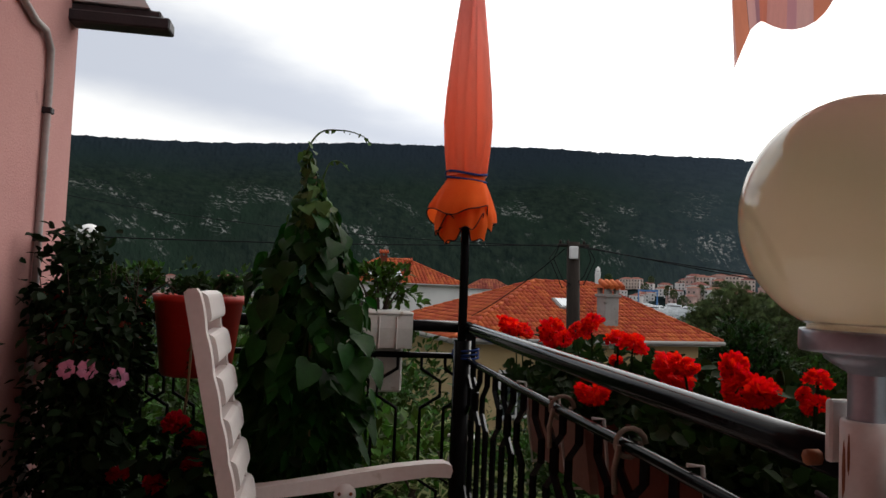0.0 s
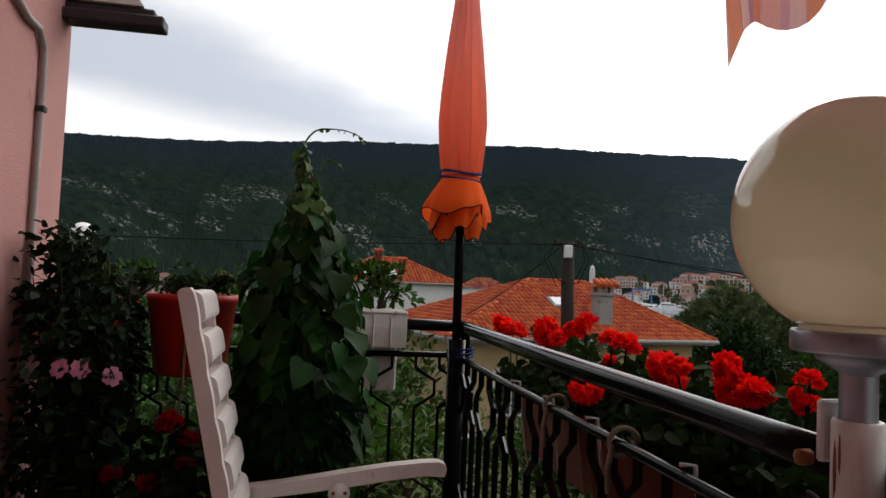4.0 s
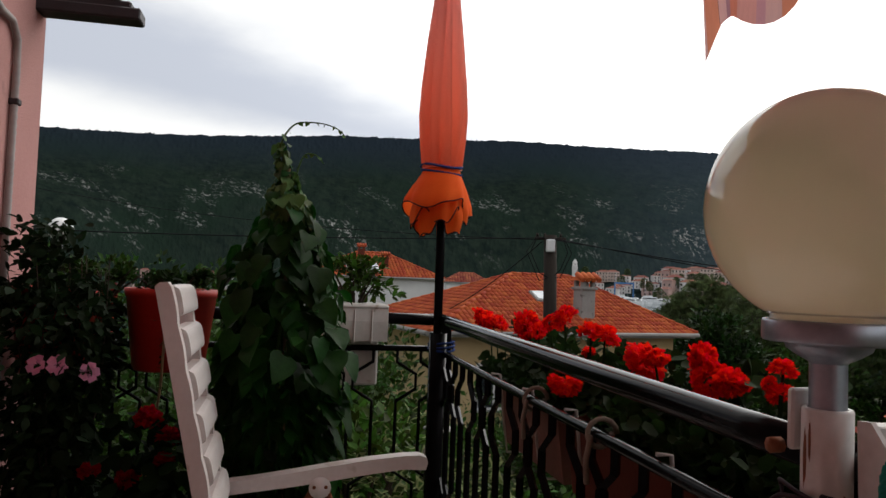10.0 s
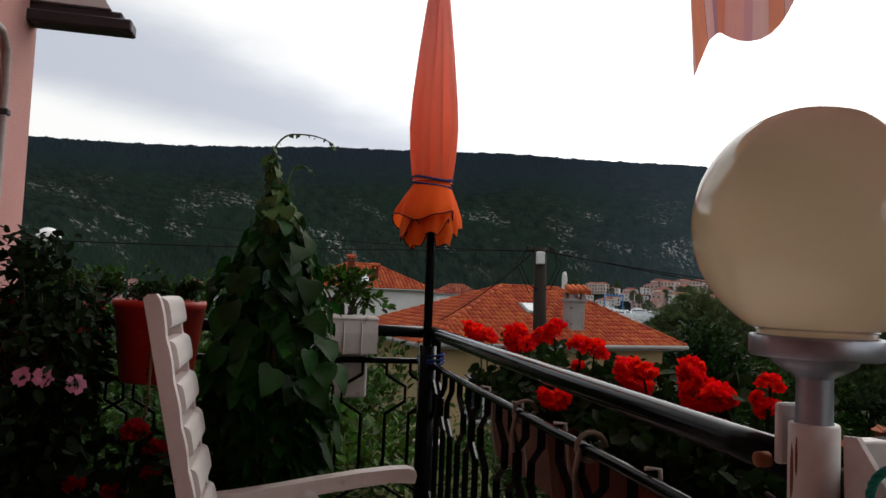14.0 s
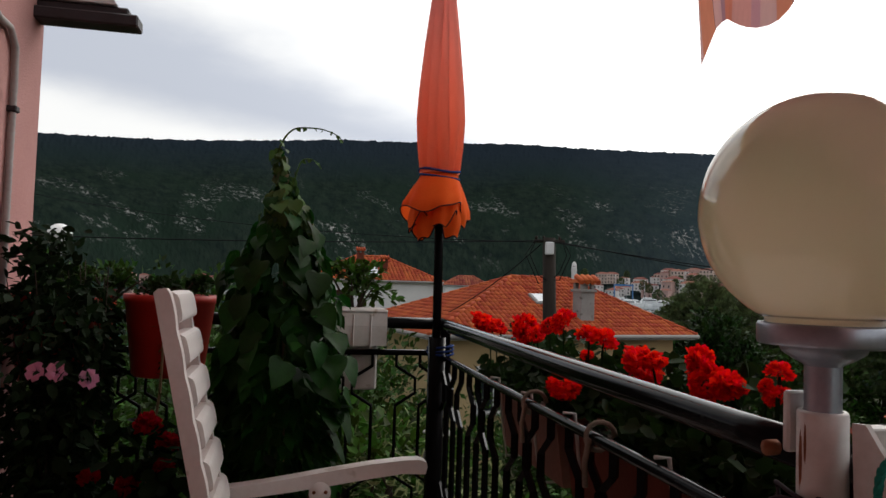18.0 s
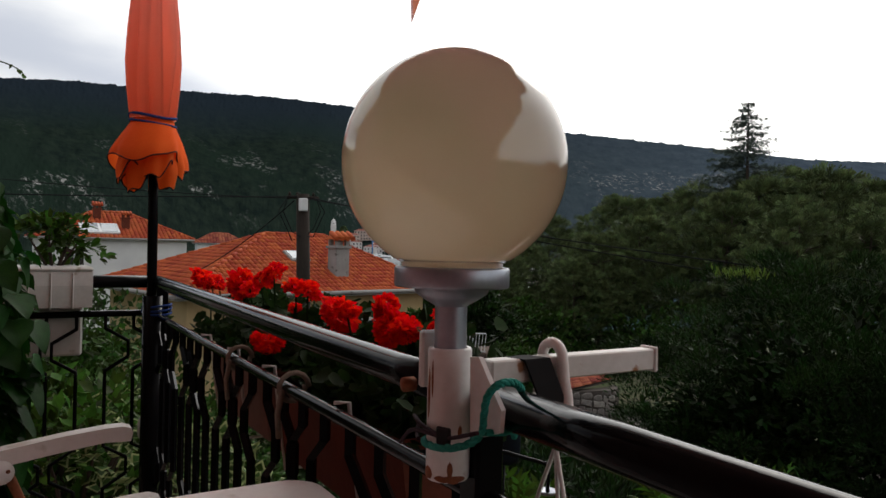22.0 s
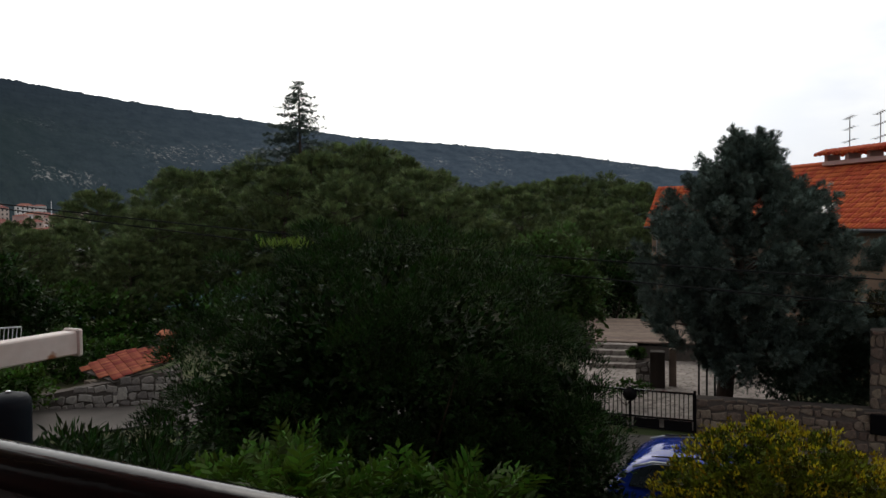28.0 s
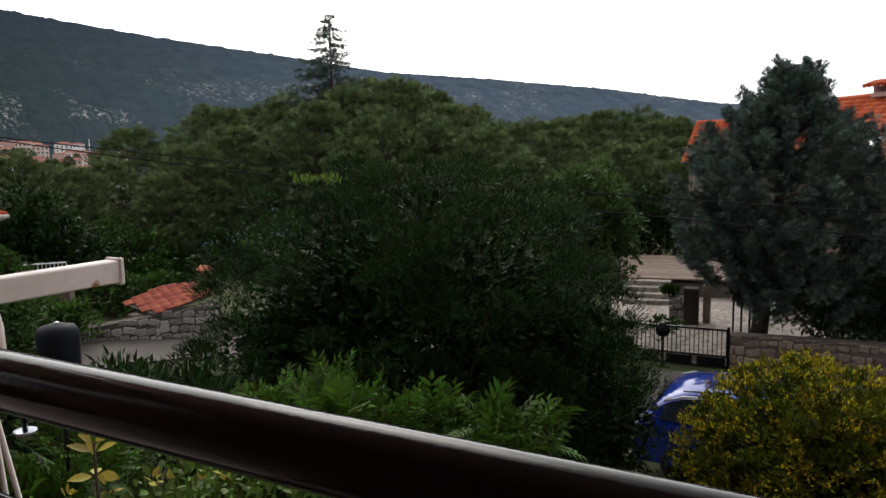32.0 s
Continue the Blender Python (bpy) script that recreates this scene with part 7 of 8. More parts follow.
part("windscreen", Build().add([(1.05, -0.6, 0.99), (1.05, 0.6, 0.99), (0.60, 0.55, 1.33), (0.60, -0.55, 1.33)], [(0, 1, 2, 3)]), M_GLASS, car)

# ---------------------------------------------------------------- trees and shrubs
def shrub(name, m, radii, n, size, mat, label, seed, tmpl=OVAL, lobes=40, lobe=(0.18, 0.34), droop=0.2, core=True, spread=0.7, low=-0.7, core_size=None, category="shrub", group=""):
    """A dense shrub: stems, an uneven coat of leaves in many lobes, and darker leaves within."""
    rng = np.random.default_rng(seed)
    t = thing(name, m, label, category, group)
    k = min(radii)
    P_, D_ = crown_points(rng, radii, lobes, n // lobes, (k * lobe[0], k * lobe[1]), low, 0.72)
    part("foliage", scatter("foliage", *tmpl, P_, D_, rng.uniform(size * 0.65, size * 1.25, len(P_)), rng, mat, droop, spread), mat, t)
    if core:
        nc = n // 4
        w = rng.normal(size=(nc, 3)); w /= np.linalg.norm(w, axis=1, keepdims=True)
        w *= rng.uniform(0.25, 0.76, (nc, 1)) * np.asarray(radii)
        part("inner_leaves", scatter("inner_leaves", *OVAL, w, w, rng.uniform(0.75, 1.25, nc) * (core_size or size * 1.35), rng, mat, 0.0, 0.9), mat, t)
    b = Build()
    for q in range(8):
        a = q * 0.8 + 0.3
        e = Vector((radii[0] * 0.75 * math.cos(a), radii[1] * 0.75 * math.sin(a), radii[2] * (0.2 + 0.08 * (q % 4))))
        o = Vector((e.x * 0.12, e.y * 0.12, -radii[2]))
        b.tube([o, (o * 0.5 + e * 0.5) + Vector((0, 0, 0.1 * radii[2])), e], [0.02 + 0.012 * k, 0.012 + 0.006 * k, 0.005], 5)
    part("stem_growth", b, M_BARK, t)
    return t


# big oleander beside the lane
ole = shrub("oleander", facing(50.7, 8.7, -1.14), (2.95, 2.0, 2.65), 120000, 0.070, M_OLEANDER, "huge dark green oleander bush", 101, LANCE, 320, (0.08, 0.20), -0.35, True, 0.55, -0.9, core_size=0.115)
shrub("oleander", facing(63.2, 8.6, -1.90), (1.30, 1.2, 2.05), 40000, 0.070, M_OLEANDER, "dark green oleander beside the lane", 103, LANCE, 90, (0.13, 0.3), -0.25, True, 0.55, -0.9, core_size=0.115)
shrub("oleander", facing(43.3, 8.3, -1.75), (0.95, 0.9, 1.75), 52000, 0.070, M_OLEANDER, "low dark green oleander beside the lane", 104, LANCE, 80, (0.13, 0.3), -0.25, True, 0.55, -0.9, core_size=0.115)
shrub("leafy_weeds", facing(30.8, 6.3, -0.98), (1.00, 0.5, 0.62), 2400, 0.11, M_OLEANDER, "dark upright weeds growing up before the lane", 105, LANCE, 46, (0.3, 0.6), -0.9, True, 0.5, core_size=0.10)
rng = np.random.default_rng(102)
p0 = Matrix(ole.matrix_basis).inverted() @ Vector((5.5, 4.42, 1.10))
for dx in (-0.12, 0.10):
    pos = np.array(p0)[None] + rng.normal(0, 0.04, (70, 3)) * [1.6, 1, 0.5] + [dx, 0, 0]
    part("sprout", scatter("sprout", *LANCE, pos, np.tile([0, -0.2, 1.0], (70, 1)), rng.uniform(0.05, 0.09, 70), rng, M_SPROUT, -0.3, 0.5), M_SPROUT, ole, "fresh yellow-green shoots")

# golden pittosporum and the low shrubs under the railing
pit = shrub("golden_shrub", facing(80.9, 8.0, -2.10), (1.36, 1.15, 1.36), 46000, 0.056, M_PITTO, "rounded golden green pittosporum shrub", 111, OVAL, 420, (0.08, 0.15), -0.35, True, 0.6, -0.9, 0.12)

M_GOLDTIP = leaf_mat("golden_leaf_tip", (0.270, 0.190, 0.008), (0.115, 0.110, 0.005), 0.6, 0.7)
rng = np.random.default_rng(112)
w = rng.normal(size=(900, 3)); w /= np.linalg.norm(w, axis=1, keepdims=True)
w = w[w[:, 2] > -0.15 + 0.3 * rng.random(len(w))]
pos = np.repeat(w * [1.36, 1.15, 1.36] * rng.uniform(0.94, 1.03, (len(w), 1)), 14, 0) + rng.normal(0, 0.028, (len(w) * 14, 3))
part("young_growth", scatter("young_growth", *OVAL, pos, np.repeat(w, 14, 0) + [0, 0, 0.7], rng.uniform(0.030, 0.055, len(pos)), rng, M_GOLDTIP, -0.3, 0.6), M_GOLDTIP, pit, "golden young leaf tips")

PINNATE_V, PINNATE_F = [], []
for i in range(5):
    for s in (-1, 1):
        x0 = 0.14 + i * 0.17
        o = len(PINNATE_V)
        PINNATE_V += [(x0, 0, 0), (x0 + 0.11, s * 0.06, 0.02), (x0 + 0.19, s * 0.18, 0.02), (x0 + 0.26, s * 0.36, -0.06), (x0 + 0.08, s * 0.22, 0.02), (x0 + 0.01, s * 0.10, 0.02)]
        PINNATE_F += [(o, o + 1, o + 5), (o + 1, o + 2, o + 5), (o + 2, o + 4, o + 5), (o + 2, o + 3, o + 4)]
o = len(PINNATE_V)
PINNATE_V += [(0, 0.006, 0), (0, -0.006, 0), (0.95, 0, -0.05), (1.04, 0.07, 0), (1.24, 0, -0.08), (1.04, -0.07, 0)]
PINNATE_F += [(o, o + 1, o + 2), (o + 2, o + 3, o + 4), (o + 2, o + 4, o + 5)]
PINNATE = (PINNATE_V, PINNATE_F)
shrub("wisteria", facing(45.4, 3.5, -0.36), (0.50, 0.42, 0.56), 1300, 0.175, M_WISTERIA, "leafy wisteria with feathered leaves below the railing", 121, PINNATE, 26, (0.25, 0.5), 0.15, True, 1.0, core_size=0.10)
shrub("wisteria", facing(54.5, 3.35, -0.42), (0.50, 0.42, 0.55), 1000, 0.175, M_WISTERIA, "leafy wisteria shoots rising by the railing", 122, PINNATE, 20, (0.25, 0.5), 0.05, True, 1.0, core_size=0.10)
shrub("wisteria", facing(63, 3.1, -0.62), (0.42, 0.4, 0.50), 380, 0.17, M_WISTERIA, "sparse wisteria shoots by the railing", 124, PINNATE, 16, (0.25, 0.5), 0.0, True, 1.0, core_size=0.10)
shrub("wisteria", facing(30, 3.7, -0.80), (0.85, 0.5, 0.75), 620, 0.18, M_WISTERIA, "shaded wisteria leaves below the balcony", 123, PINNATE, 18, (0.25, 0.5), -0.2, True, 0.6, core_size=0.10)
M_YELLOWLEAF = leaf_mat("yellowing_leaf", (0.36, 0.30, 0.05), (0.20, 0.18, 0.03), 0.5)
M_YELLOWGREEN = leaf_mat("yellow_green_leaf", (0.085, 0.125, 0.022), (0.03, 0.06, 0.012), 0.5, 0.6)
yl = thing("yellow_shoot", pose(1.10, 0.36, -1.20), "yellowing shoot with rounded leaves", "plant")
part("stem", Build().tube([(-0.03, 0, -2.5), (0.0, 0, 0.6), (0.01, 0, 1.3), (0.0, 0, 1.95)], [0.012, 0.008, 0.006, 0.003], 6), M_BARK, yl)
rng = np.random.default_rng(131)
lv = np.repeat([1.95, 1.93, 1.88, 1.82, 1.76, 1.70, 1.62, 1.55], 4)
ph = np.arange(32) * 1.72
pos = np.stack([0.006 * np.cos(ph), 0.006 * np.sin(ph), lv], 1)
part("leaf_whorl", scatter("leaf_whorl", *NEARLEAF, pos, np.stack([np.cos(ph), np.sin(ph), np.where(lv > 1.9, 0.9, 0.1)], 1), rng.uniform(0.030, 0.048, 32), rng, M_YELLOWLEAF, 0.15, 0.25), M_YELLOWLEAF, yl)
yg = shrub("yellow_green_shrub", pose(1.45, 0.72, 0.12), (0.42, 0.34, 0.36), 1900, 0.034, M_YELLOWGREEN, "yellow-green speckled shrub by the railing", 132, NEARLEAF, 30, (0.2, 0.4), -0.1, True, core_size=0.05)
pos = np.stack([rng.uniform(-0.25, 0.25, 60), rng.uniform(-0.2, 0.2, 60), rng.uniform(0.24, 0.36, 60)], 1)
part("sprout", scatter("sprout", *NEARLEAF, np.repeat(pos[:12], 5, 0) + rng.normal(0, 0.008, (60, 3)), rng.normal(0, 1, (60, 3)) + [0, 0, 1.2], rng.uniform(0.02, 0.034, 60), rng, M_YELLOWLEAF, 0.0, 0.4), M_YELLOWLEAF, yg, "yellow leaf tips")
shrub("dark_hedge", facing(33, 14.6, -3.5), (3.4, 1.2, 0.72), 5000, 0.17, M_OLEANDER, "dark mixed hedge along the lane", 141, OVAL, 60, (0.4, 0.8), -0.3)
shrub("dark_hedge", facing(24, 12.5, -3.0), (2.2, 1.3, 0.95), 3600, 0.16, M_DARKLEAF, "dark leafy garden hedge", 142, OVAL, 50, (0.4, 0.8), -0.3)
shrub("vine_arbour", facing(22.9, 21.7, -3.0), (1.5, 0.6, 0.72), 4200, 0.14, M_BOXSHRUB, "grape arbour with bright green leaves", 143, OVAL, 60, (0.4, 0.8), -0.2)

# garden seen through and over the front railing
GREEN = ((-31, 6.0, -0.6, 1.4, 1.2, 1.3, M_GARDEN, 0.10), (-24, 8.5, -0.45, 1.8, 1.4, 1.7, M_GARDEN, 0.11), (-17, 7.0, -0.9, 1.5, 1.2, 1.45, M_GARDEN, 0.10), (-12, 10.5, -1.0, 2.0, 1.5, 1.8, M_IVY, 0.13),
         (-8, 5.6, -1.3, 1.0, 0.9, 1.3, M_GARDEN, 0.09), (-2.5, 7.6, -1.1, 1.15, 1.1, 1.6, M_GARDEN, 0.10), (-6.5, 8.5, -0.9, 1.3, 1.1, 1.7, M_GARDEN, 0.11), (3.0, 8.5, -2.1, 1.3, 1.2, 1.45, M_GARDEN, 0.11), (7.5, 13.0, -2.1, 1.9, 1.3, 1.45, M_GARDEN, 0.13), (10, 9.0, -2.7, 1.6, 1.3, 1.15, M_OLEANDER, 0.12),
         (16, 12.0, -2.7, 2.1, 1.4, 1.3, M_GARDEN, 0.13), (18.2, 16.5, -2.6, 2.0, 1.6, 1.5, M_GARDEN, 0.16), (26, 34, -3.4, 4.5, 2.5, 2.2, M_GARDEN, 0.26), (-20, 17, -0.6, 3.6, 2.2, 2.2, M_GARDEN, 0.17),
         (-30, 14, -0.9, 2.6, 2.0, 2.3, M_GARDEN, 0.16), (-12, 24, -1.5, 3.6, 2.4, 2.1, M_GARDEN, 0.2), (13, 5.5, -2.3, 1.1, 1.0, 1.2, M_DARKLEAF, 0.10), (18.6, 16.0, -2.0, 1.5, 1.0, 1.45, M_GARDEN, 0.13), (20.6, 19.8, -1.95, 1.0, 0.8, 1.55, M_GARDEN, 0.15), (27.5, 27.0, -3.3, 2.4, 1.2, 1.15, M_GARDEN, 0.18), (-2.6, 13.5, -1.9, 1.5, 1.1, 1.6, M_GARDEN, 0.12), (68.4, 33, -1.9, 2.2, 1.5, 1.7, M_OLEANDER, 0.2), (31, 42, -4.0, 5.5, 3, 2.4, M_GARDEN, 0.3), (38, 36, -3.6, 5, 3, 2.6, M_GARDEN, 0.28))
for i, (az, d, z, rx, ry, rz, mt, size) in enumerate(GREEN):
    shrub("garden_bush", facing(az, d, z), (rx, ry, rz), 3400, size, mt, "leafy green garden bush on the slope", 160 + i, OVAL, 44, (0.25, 0.5), 0.1, True, 0.7, group="garden bushes")

for az, d, z, seed in ((-5.2, 4.7, 0.02, 191), (-1.2, 5.2, -0.25, 192), (-8.5, 5.0, -0.1, 193)):
    shrub("broad_leaved_shrub", facing(az, d, z), (0.42, 0.4, 0.50), 620, 0.105, M_BOXSHRUB, "yellow-green broad-leaved shrub below the balcony", seed, OVAL, 24, (0.3, 0.55), 0.1, True, 0.7, core_size=0.09, group="broad-leaved shrubs")

# variegated ivy on the front edge
IVY = ([(0, 0, 0), (0.3, 0.45, 0.06), (0.45, 0, -0.03), (0.3, -0.45, 0.06), (1, 0, -0.05)], OVAL[1])
for az, d, z, r, n, seed in ((0.5, 4.6, -0.15, (0.55, 0.4, 0.62), 420, 181), (-3.5, 4.9, -0.1, (0.5, 0.4, 0.50), 260, 182), (3.8, 4.4, -0.5, (0.45, 0.4, 0.6), 300, 183)):
    rng = np.random.default_rng(seed)
    iv = thing("variegated_ivy", facing(az, d, z), "green ivy with creamy white leaf edges", "ivy", "variegated ivy")
    P_, D_ = crown_points(rng, r, 22, n // 22, (0.14, 0.26), -0.9, 0.6)
    sz = rng.uniform(0.060, 0.100, len(P_))
    part("ivy_margin", scatter("ivy_margin", *IVY, P_, D_ + [0, -0.8, 0.2], sz, np.random.default_rng(7), M_IVYPALE, 0.2, 0.35), M_IVYPALE, iv, "creamy leaf margins")
    part("ivy_centre", scatter("ivy_centre", *IVY, P_ + np.array([0, -0.005, 0.004]), D_ + [0, -0.8, 0.2], sz * 0.72, np.random.default_rng(7), M_IVY, 0.2, 0.35), M_IVY, iv, "green leaf centres")
    part("runners", Build().tube([(0, 0.1, -r[2]), (0.1, 0.05, 0), (-0.1, 0, r[2] * 0.7)], 0.012, 5), M_BARK, iv)

# ---------------------------------------------------------------- pines
def pine(name, m, height, crown_r, n, tuft, mat, label, seed, trunk_r=0.16, start=0.25, layers=26, shape="round", category="tree", group=""):
    rng = np.random.default_rng(seed)
    t = thing(name, m, label, category, group)
    part("trunk", limbs(rng, height * 0.93, trunk_r, crown_r, 22, start), M_BARK, t, "dark furrowed trunk and limbs")
    P_, D_ = [], []
    per = n // (layers * 5)
    for k in range(layers * 5):
        f_ = (k + 0.5) / (layers * 5)
        z = start + (1 - start) * f_
        if shape == "round":
            w = math.sin(math.pi * min(1, 0.18 + 0.80 * f_)) ** 0.7
        elif shape == "cone":
            w = (1 - f_) ** 0.85 * (0.72 + 0.28 * math.sin(k * 1.9)) + 0.03
        else:
            w = min(1.0, 1.75 * (1 - f_) ** 0.75) * (0.80 + 0.20 * math.sin(k * 2.1))
        a = k * 2.39996
        rad = crown_r * w * (rng.uniform(0.30, 1.0) if shape == "pine" else rng.uniform(0.55, 1.0))
        c = np.array([math.cos(a) * rad, math.sin(a) * rad, height * z + rng.uniform(-0.03, 0.03) * height])
        lr = crown_r * rng.uniform(*((0.15, 0.27) if shape == "pine" else (0.13, 0.24))) * (0.4 if shape == "cone" else 1.0) * (0.6 + 0.4 * w)
        q = rng.normal(size=(per, 3)); q /= np.linalg.norm(q, axis=1, keepdims=True)
        q[:, 2] = np.where(q[:, 2] < -0.3, -q[:, 2], q[:, 2])
        P_.append(c + q * lr * rng.uniform(0.3, 1.0, (per, 1)) * [1.15, 1.15, 0.6]); D_.append(q + np.array([math.cos(a), math.sin(a), 0.5]) * 0.6)
    P_, D_ = np.concatenate(P_), np.concatenate(D_)
    part("crown", scatter("crown", *TUFT, P_, D_, rng.uniform(tuft * 0.7, tuft * 1.3, len(P_)), rng, mat, -0.1, 0.45), mat, t)
    return t


rng = np.random.default_rng(201)
bp_ = thing("pine_tree", pose(*polar(76.6, 18.7, -3.2)), "dense blue-green pine tree behind the wall", "tree")
side_v = Vector((math.cos(radians(77)), -math.sin(radians(77)), 0))       # towards the street end
lean = lambda f_: side_v * (0.62 * f_)
PH = 6.22
b = Build().tube([lean(k / 8) + Vector((0, 0, PH * 0.95 * k / 8)) for k in range(9)], [0.21 - 0.023 * k for k in range(9)], 10)
P_, D_ = [], []
for k in range(360):
    f_ = 0.16 + 0.82 * ((k + 0.5) / 360) ** 1.08
    a = k * 2.39996
    over = 0.5 + 0.5 * (math.cos(a) * side_v.x + math.sin(a) * side_v.y)      # 1: towards the street end
    far_w = float(np.interp(f_, [0.14, 0.34, 0.49, 0.66, 0.754, 0.887, 1.0], [2.4, 3.45, 3.65, 2.95, 2.05, 0.80, 0.12]))
    near_w = float(np.interp(f_, [0.14, 0.24, 0.31, 0.40, 0.49, 0.66, 0.754, 0.887, 1.0], [0.2, 0.5, 1.7, 2.3, 2.35, 2.35, 2.0, 1.15, 0.12]))
    w = near_w + (far_w - near_w) * over
    rad = w * rng.uniform(0.40, 1.03) * (0.90 + 0.10 * math.sin(3 * a))
    c = np.array(lean(f_)) + [math.cos(a) * rad, math.sin(a) * rad, PH * f_ + rng.uniform(-0.12, 0.12)]
    up = np.array([math.cos(a) * 0.9, math.sin(a) * 0.9, rng.uniform(0.25, 0.9) + 2.6 * max(0, f_ - 0.7)])
    up /= np.linalg.norm(up)
    if k % 6 == 0:
        b.tube([lean(f_ - 0.1) + Vector((0, 0, PH * (f_ - 0.10))), Vector(c) * 0.5 + (lean(f_) + Vector((0, 0, PH * (f_ - 0.06)))) * 0.5, Vector(c)], [0.045, 0.03, 0.012], 5)
    for fing in range(3):
        off = rng.normal(0, 0.11, 3)
        ln = rng.uniform(0.34, 0.60)
        n_ = 62
        u = rng.uniform(0, 1, n_)
        ring_ = rng.normal(0, 1, (n_, 3)); ring_ /= np.linalg.norm(ring_, axis=1, keepdims=True)
        P_.append(c + off - up * 0.2 + up * ln * u[:, None] + ring_ * (0.09 * (1.1 - u[:, None] * 0.7)))
        D_.append(ring_ * 0.8 + up * 0.9)
P_, D_ = np.concatenate(P_), np.concatenate(D_)
part("trunk", b, M_BARK, bp_, "dark furrowed trunk and limbs")
part("crown", scatter("crown", *TUFT, P_, D_, rng.uniform(0.11, 0.19, len(P_)), rng, M_PINENEEDLE, -0.1, 0.35), M_PINENEEDLE, bp_)
shrub("dark_cypress_hedge", facing(82.2, 18.5, -2.25), (1.45, 0.8, 1.25), 7000, 0.11, M_SPRUCE, "dark low conifer hedge under the pine", 202, TUFT, 50, (0.3, 0.6), -0.3)
shrub("russet_shrub", facing(85.3, 19.2, -1.7), (1.0, 0.8, 1.35), 5000, 0.12, leaf_mat("russet_leaf", (0.050, 0.040, 0.014), (0.025, 0.026, 0.010), 0.6, 0.6), "dark russet-green shrub beside the gate pillar", 205, OVAL, 46, (0.2, 0.4), 0.1)
M_TALLSPRUCE = leaf_mat("tall_spruce_needles", (0.080, 0.105, 0.082), (0.045, 0.065, 0.055), 0.7, 0.4, 0.1)
M_BROADLEAF = leaf_mat("light_broad_leaf", (0.060, 0.098, 0.024), (0.030, 0.055, 0.014), 0.6, 0.5)
sp = thing("spruce_tree", pose(*polar(44.2, 46, -6.0)), "tall dark spruce with a pointed open top", "tree")
rng = np.random.default_rng(203)
SH = 16.2
part("trunk", Build().tube([(0, 0, 0), (0.05, 0, 8), (0, 0, SH)], [0.26, 0.15, 0.02], 8), M_BARK, sp, "dark straight trunk")
P_, D_ = [], []
z = SH - 0.25
while z > 3.0:
    reach = 0.78 * (SH - z) ** 0.80 + 0.06
    for q in range(11):
        a = rng.uniform(0, 6.283)
        ln = reach * rng.uniform(0.55, 1.1)
        for u in np.arange(0.10, 1.01, 0.20 / max(ln, 0.3)):
            c = np.array([math.cos(a) * ln * u, math.sin(a) * ln * u, z + 0.17 * math.sin(q * 2.7) - 0.30 * ln * u + 0.22 * ln * u * u])
            for _ in range(5):
                P_.append(c + rng.normal(0, 0.08, 3) * [1, 1, 0.4]); D_.append([math.cos(a), math.sin(a), rng.uniform(-0.3, 0.2)])
    z -= 0.38 + 0.014 * (SH - z)
P_, D_ = np.array(P_), np.array(D_)
part("crown", scatter("crown", *TUFT, P_, D_, rng.uniform(0.16, 0.32, len(P_)), rng, M_TALLSPRUCE, 0.1, 0.3), M_TALLSPRUCE, sp)
protos_p = [pine("forest_pine", pose(0, 0, -60), 9.0, 3.1, 3600, 0.42, M_PINEGREEN, "green Aleppo pine in the wood below", 211 + k, 0.2, 0.30, 18, "round", group="wood pines") for k in range(3)]
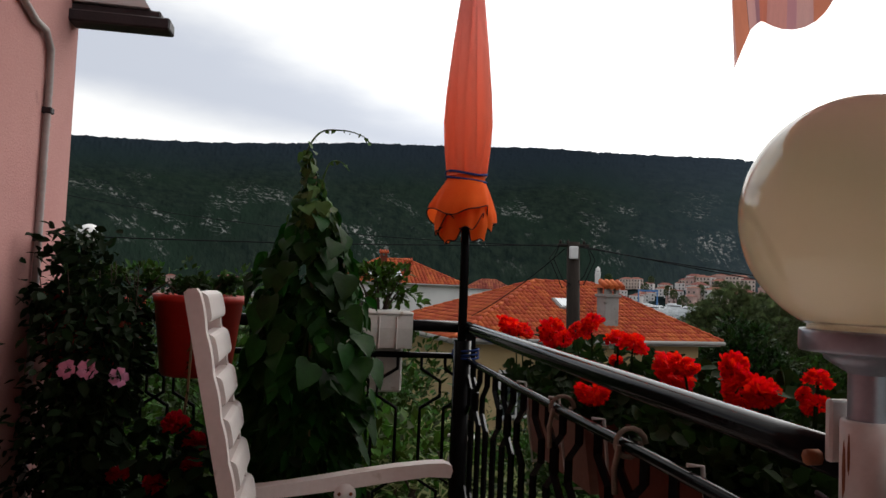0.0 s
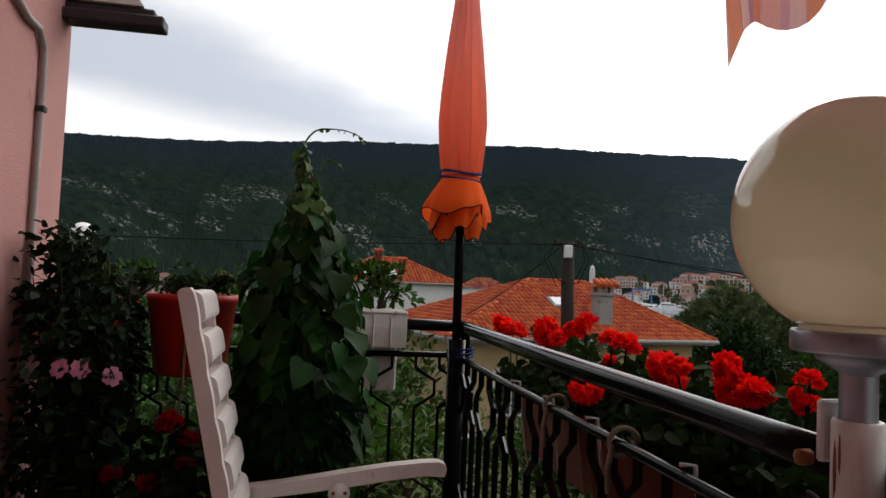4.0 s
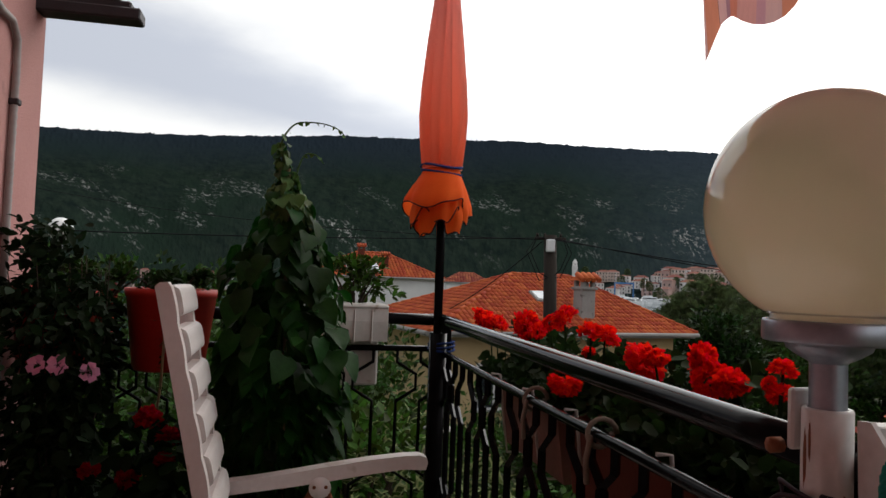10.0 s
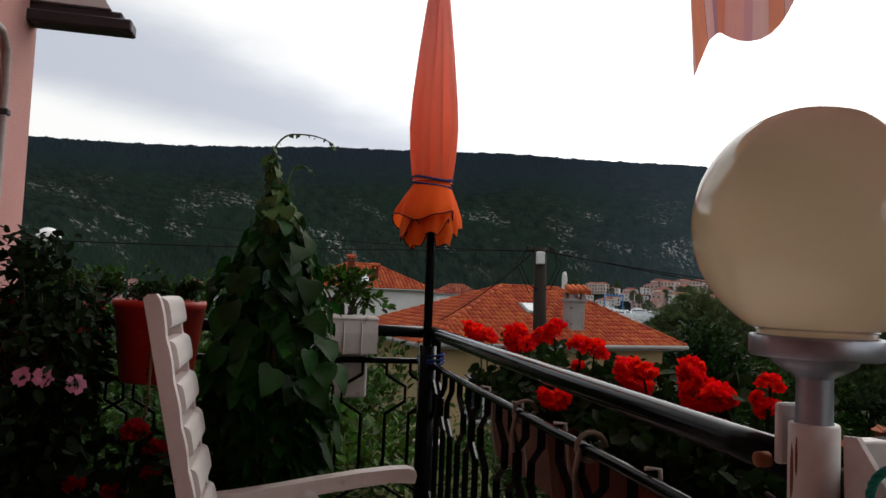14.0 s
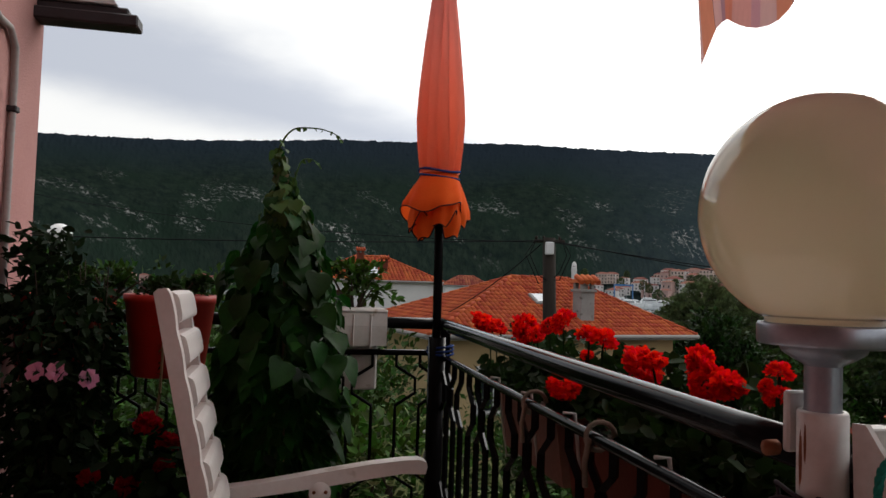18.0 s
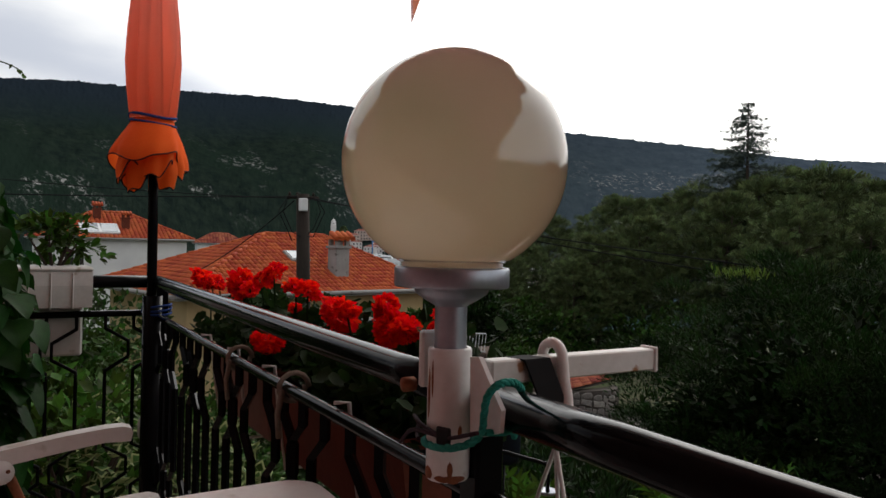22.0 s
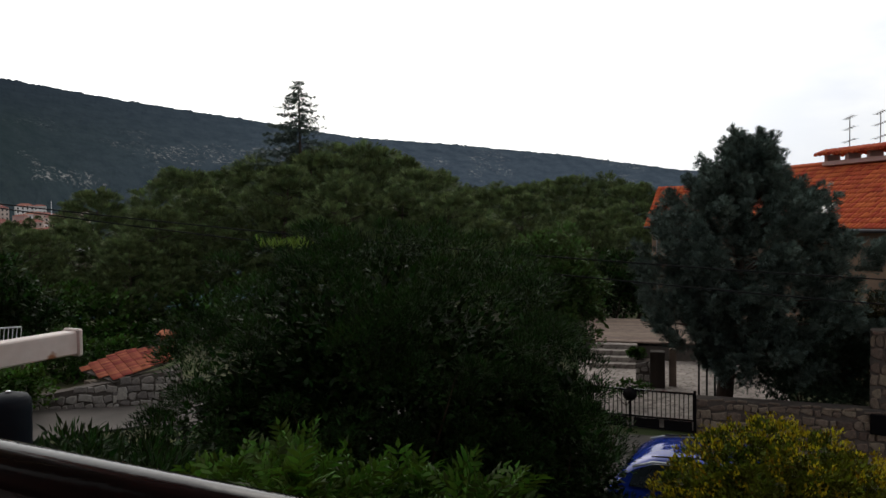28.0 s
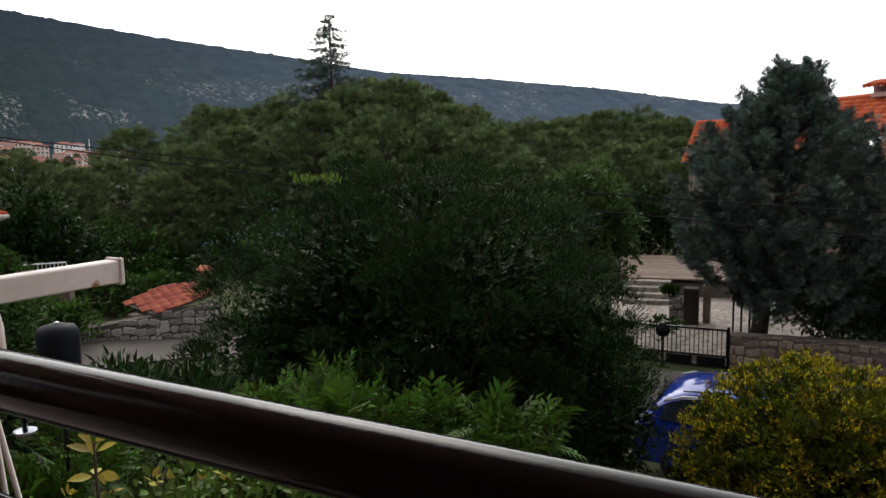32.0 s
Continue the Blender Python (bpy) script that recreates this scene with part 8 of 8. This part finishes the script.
FOREST = ((19.6, 42, 4.4), (22.4, 38, 6.2), (26.5, 47, 4.4), (29.6, 45, 8.0), (32.5, 60, 8.6), (35.5, 52, 10.2), (38.2, 56, 10.6), (41.0, 50, 10.6), (46.8, 52, 12.0), (49.2, 46, 10.8), (51.8, 55, 11.6), (54.5, 50, 9.8), (57.5, 58, 9.6), (60.2, 52, 9.0), (62.8, 60, 10.2), (65.2, 56, 10.0), (67.8, 62, 10.6), (70.0, 58, 9.6), (43.0, 40, 8.8), (47.5, 36, 7.8), (56.0, 36, 7.0), (61.5, 40, 7.2), (66.2, 42, 6.6), (33.8, 38, 6.6), (37.0, 40, 7.6), (52.0, 38, 7.6), (72.5, 66, 9.6), (75.5, 60, 9.0), (68.6, 44, 6.8), (70.4, 41, 5.6), (66.8, 36, 6.0), (20.6, 37, 5.2), (23.9, 39, 6.0), (25.8, 36, 5.5), (28.2, 40, 6.0), (31.8, 36, 5.2), (58.8, 30, 5.4), (63.5, 31, 5.0), (45.5, 44, 10.2), (53.2, 42, 8.8))
rngf = random.Random(17)
for i, (az, d, h) in enumerate(FOREST):
    src = protos_p[i % 3]
    s = h / 9.0
    base = -4.2 - max(0, (d - 28) / 90) ** 1.3 * 7.0
    p = polar(az, d, base)
    m = pose(p.x, p.y, p.z, 0, 0, rngf.uniform(0, 360))
    if i < 3:
        src.matrix_basis = m @ Matrix.Scale(s, 4)
    else:
        ob = copy_thing(src, m)
        ob.scale = (s * rngf.uniform(0.95, 1.15), s * rngf.uniform(0.95, 1.15), s)
for i in range(26):                                                  # trees between the houses over the bay
    az, d = rngf.uniform(13.5, 29.0), rngf.uniform(470, 640)
    p = polar(az, d, -9.0 + (d - 480) * 0.11)
    ob = copy_thing(protos_p[i % 3], pose(p.x, p.y, p.z, 0, 0, rngf.uniform(0, 360)))
    k = rngf.uniform(0.8, 1.5)
    ob.scale = (k, k, k)
shrub("broadleaf_tree", facing(64.0, 20.0, -0.75), (1.30, 1.2, 1.85), 9000, 0.16, M_BROADLEAF, "light green broadleaf tree beyond the oleander", 231, OVAL, 70, (0.2, 0.42), -0.1, category="tree")
shrub("broadleaf_tree", facing(23.0, 31, -2.1), (2.3, 2.0, 2.5), 6500, 0.24, M_OLEANDER, "dark evergreen tree below the terrace", 232, OVAL, 70, (0.2, 0.42), -0.1, category="tree")

# black water butt beyond the railing
wb = thing("black_barrel", pose(1.90, 2.30, -3.715), "black plastic barrel with a rounded lid on a post", "barrel")
part("barrel_body", Build().lathe([(0.0, 3.95), (0.076, 3.95), (0.086, 3.98), (0.090, 4.24), (0.088, 4.272), (0.074, 4.292), (0.03, 4.304), (0, 4.306)], 32), M_BLACKPLASTIC, wb)
part("lid_stud", Build().lathe([(0, 4.304), (0.012, 4.304), (0.012, 4.312), (0, 4.314)], 12), M_CHROME, wb, "small bright stud")
part("barrel_post", Build().tube([(0, 0, 0), (0, 0, 3.97)], 0.012, 8), M_BLACK, wb)
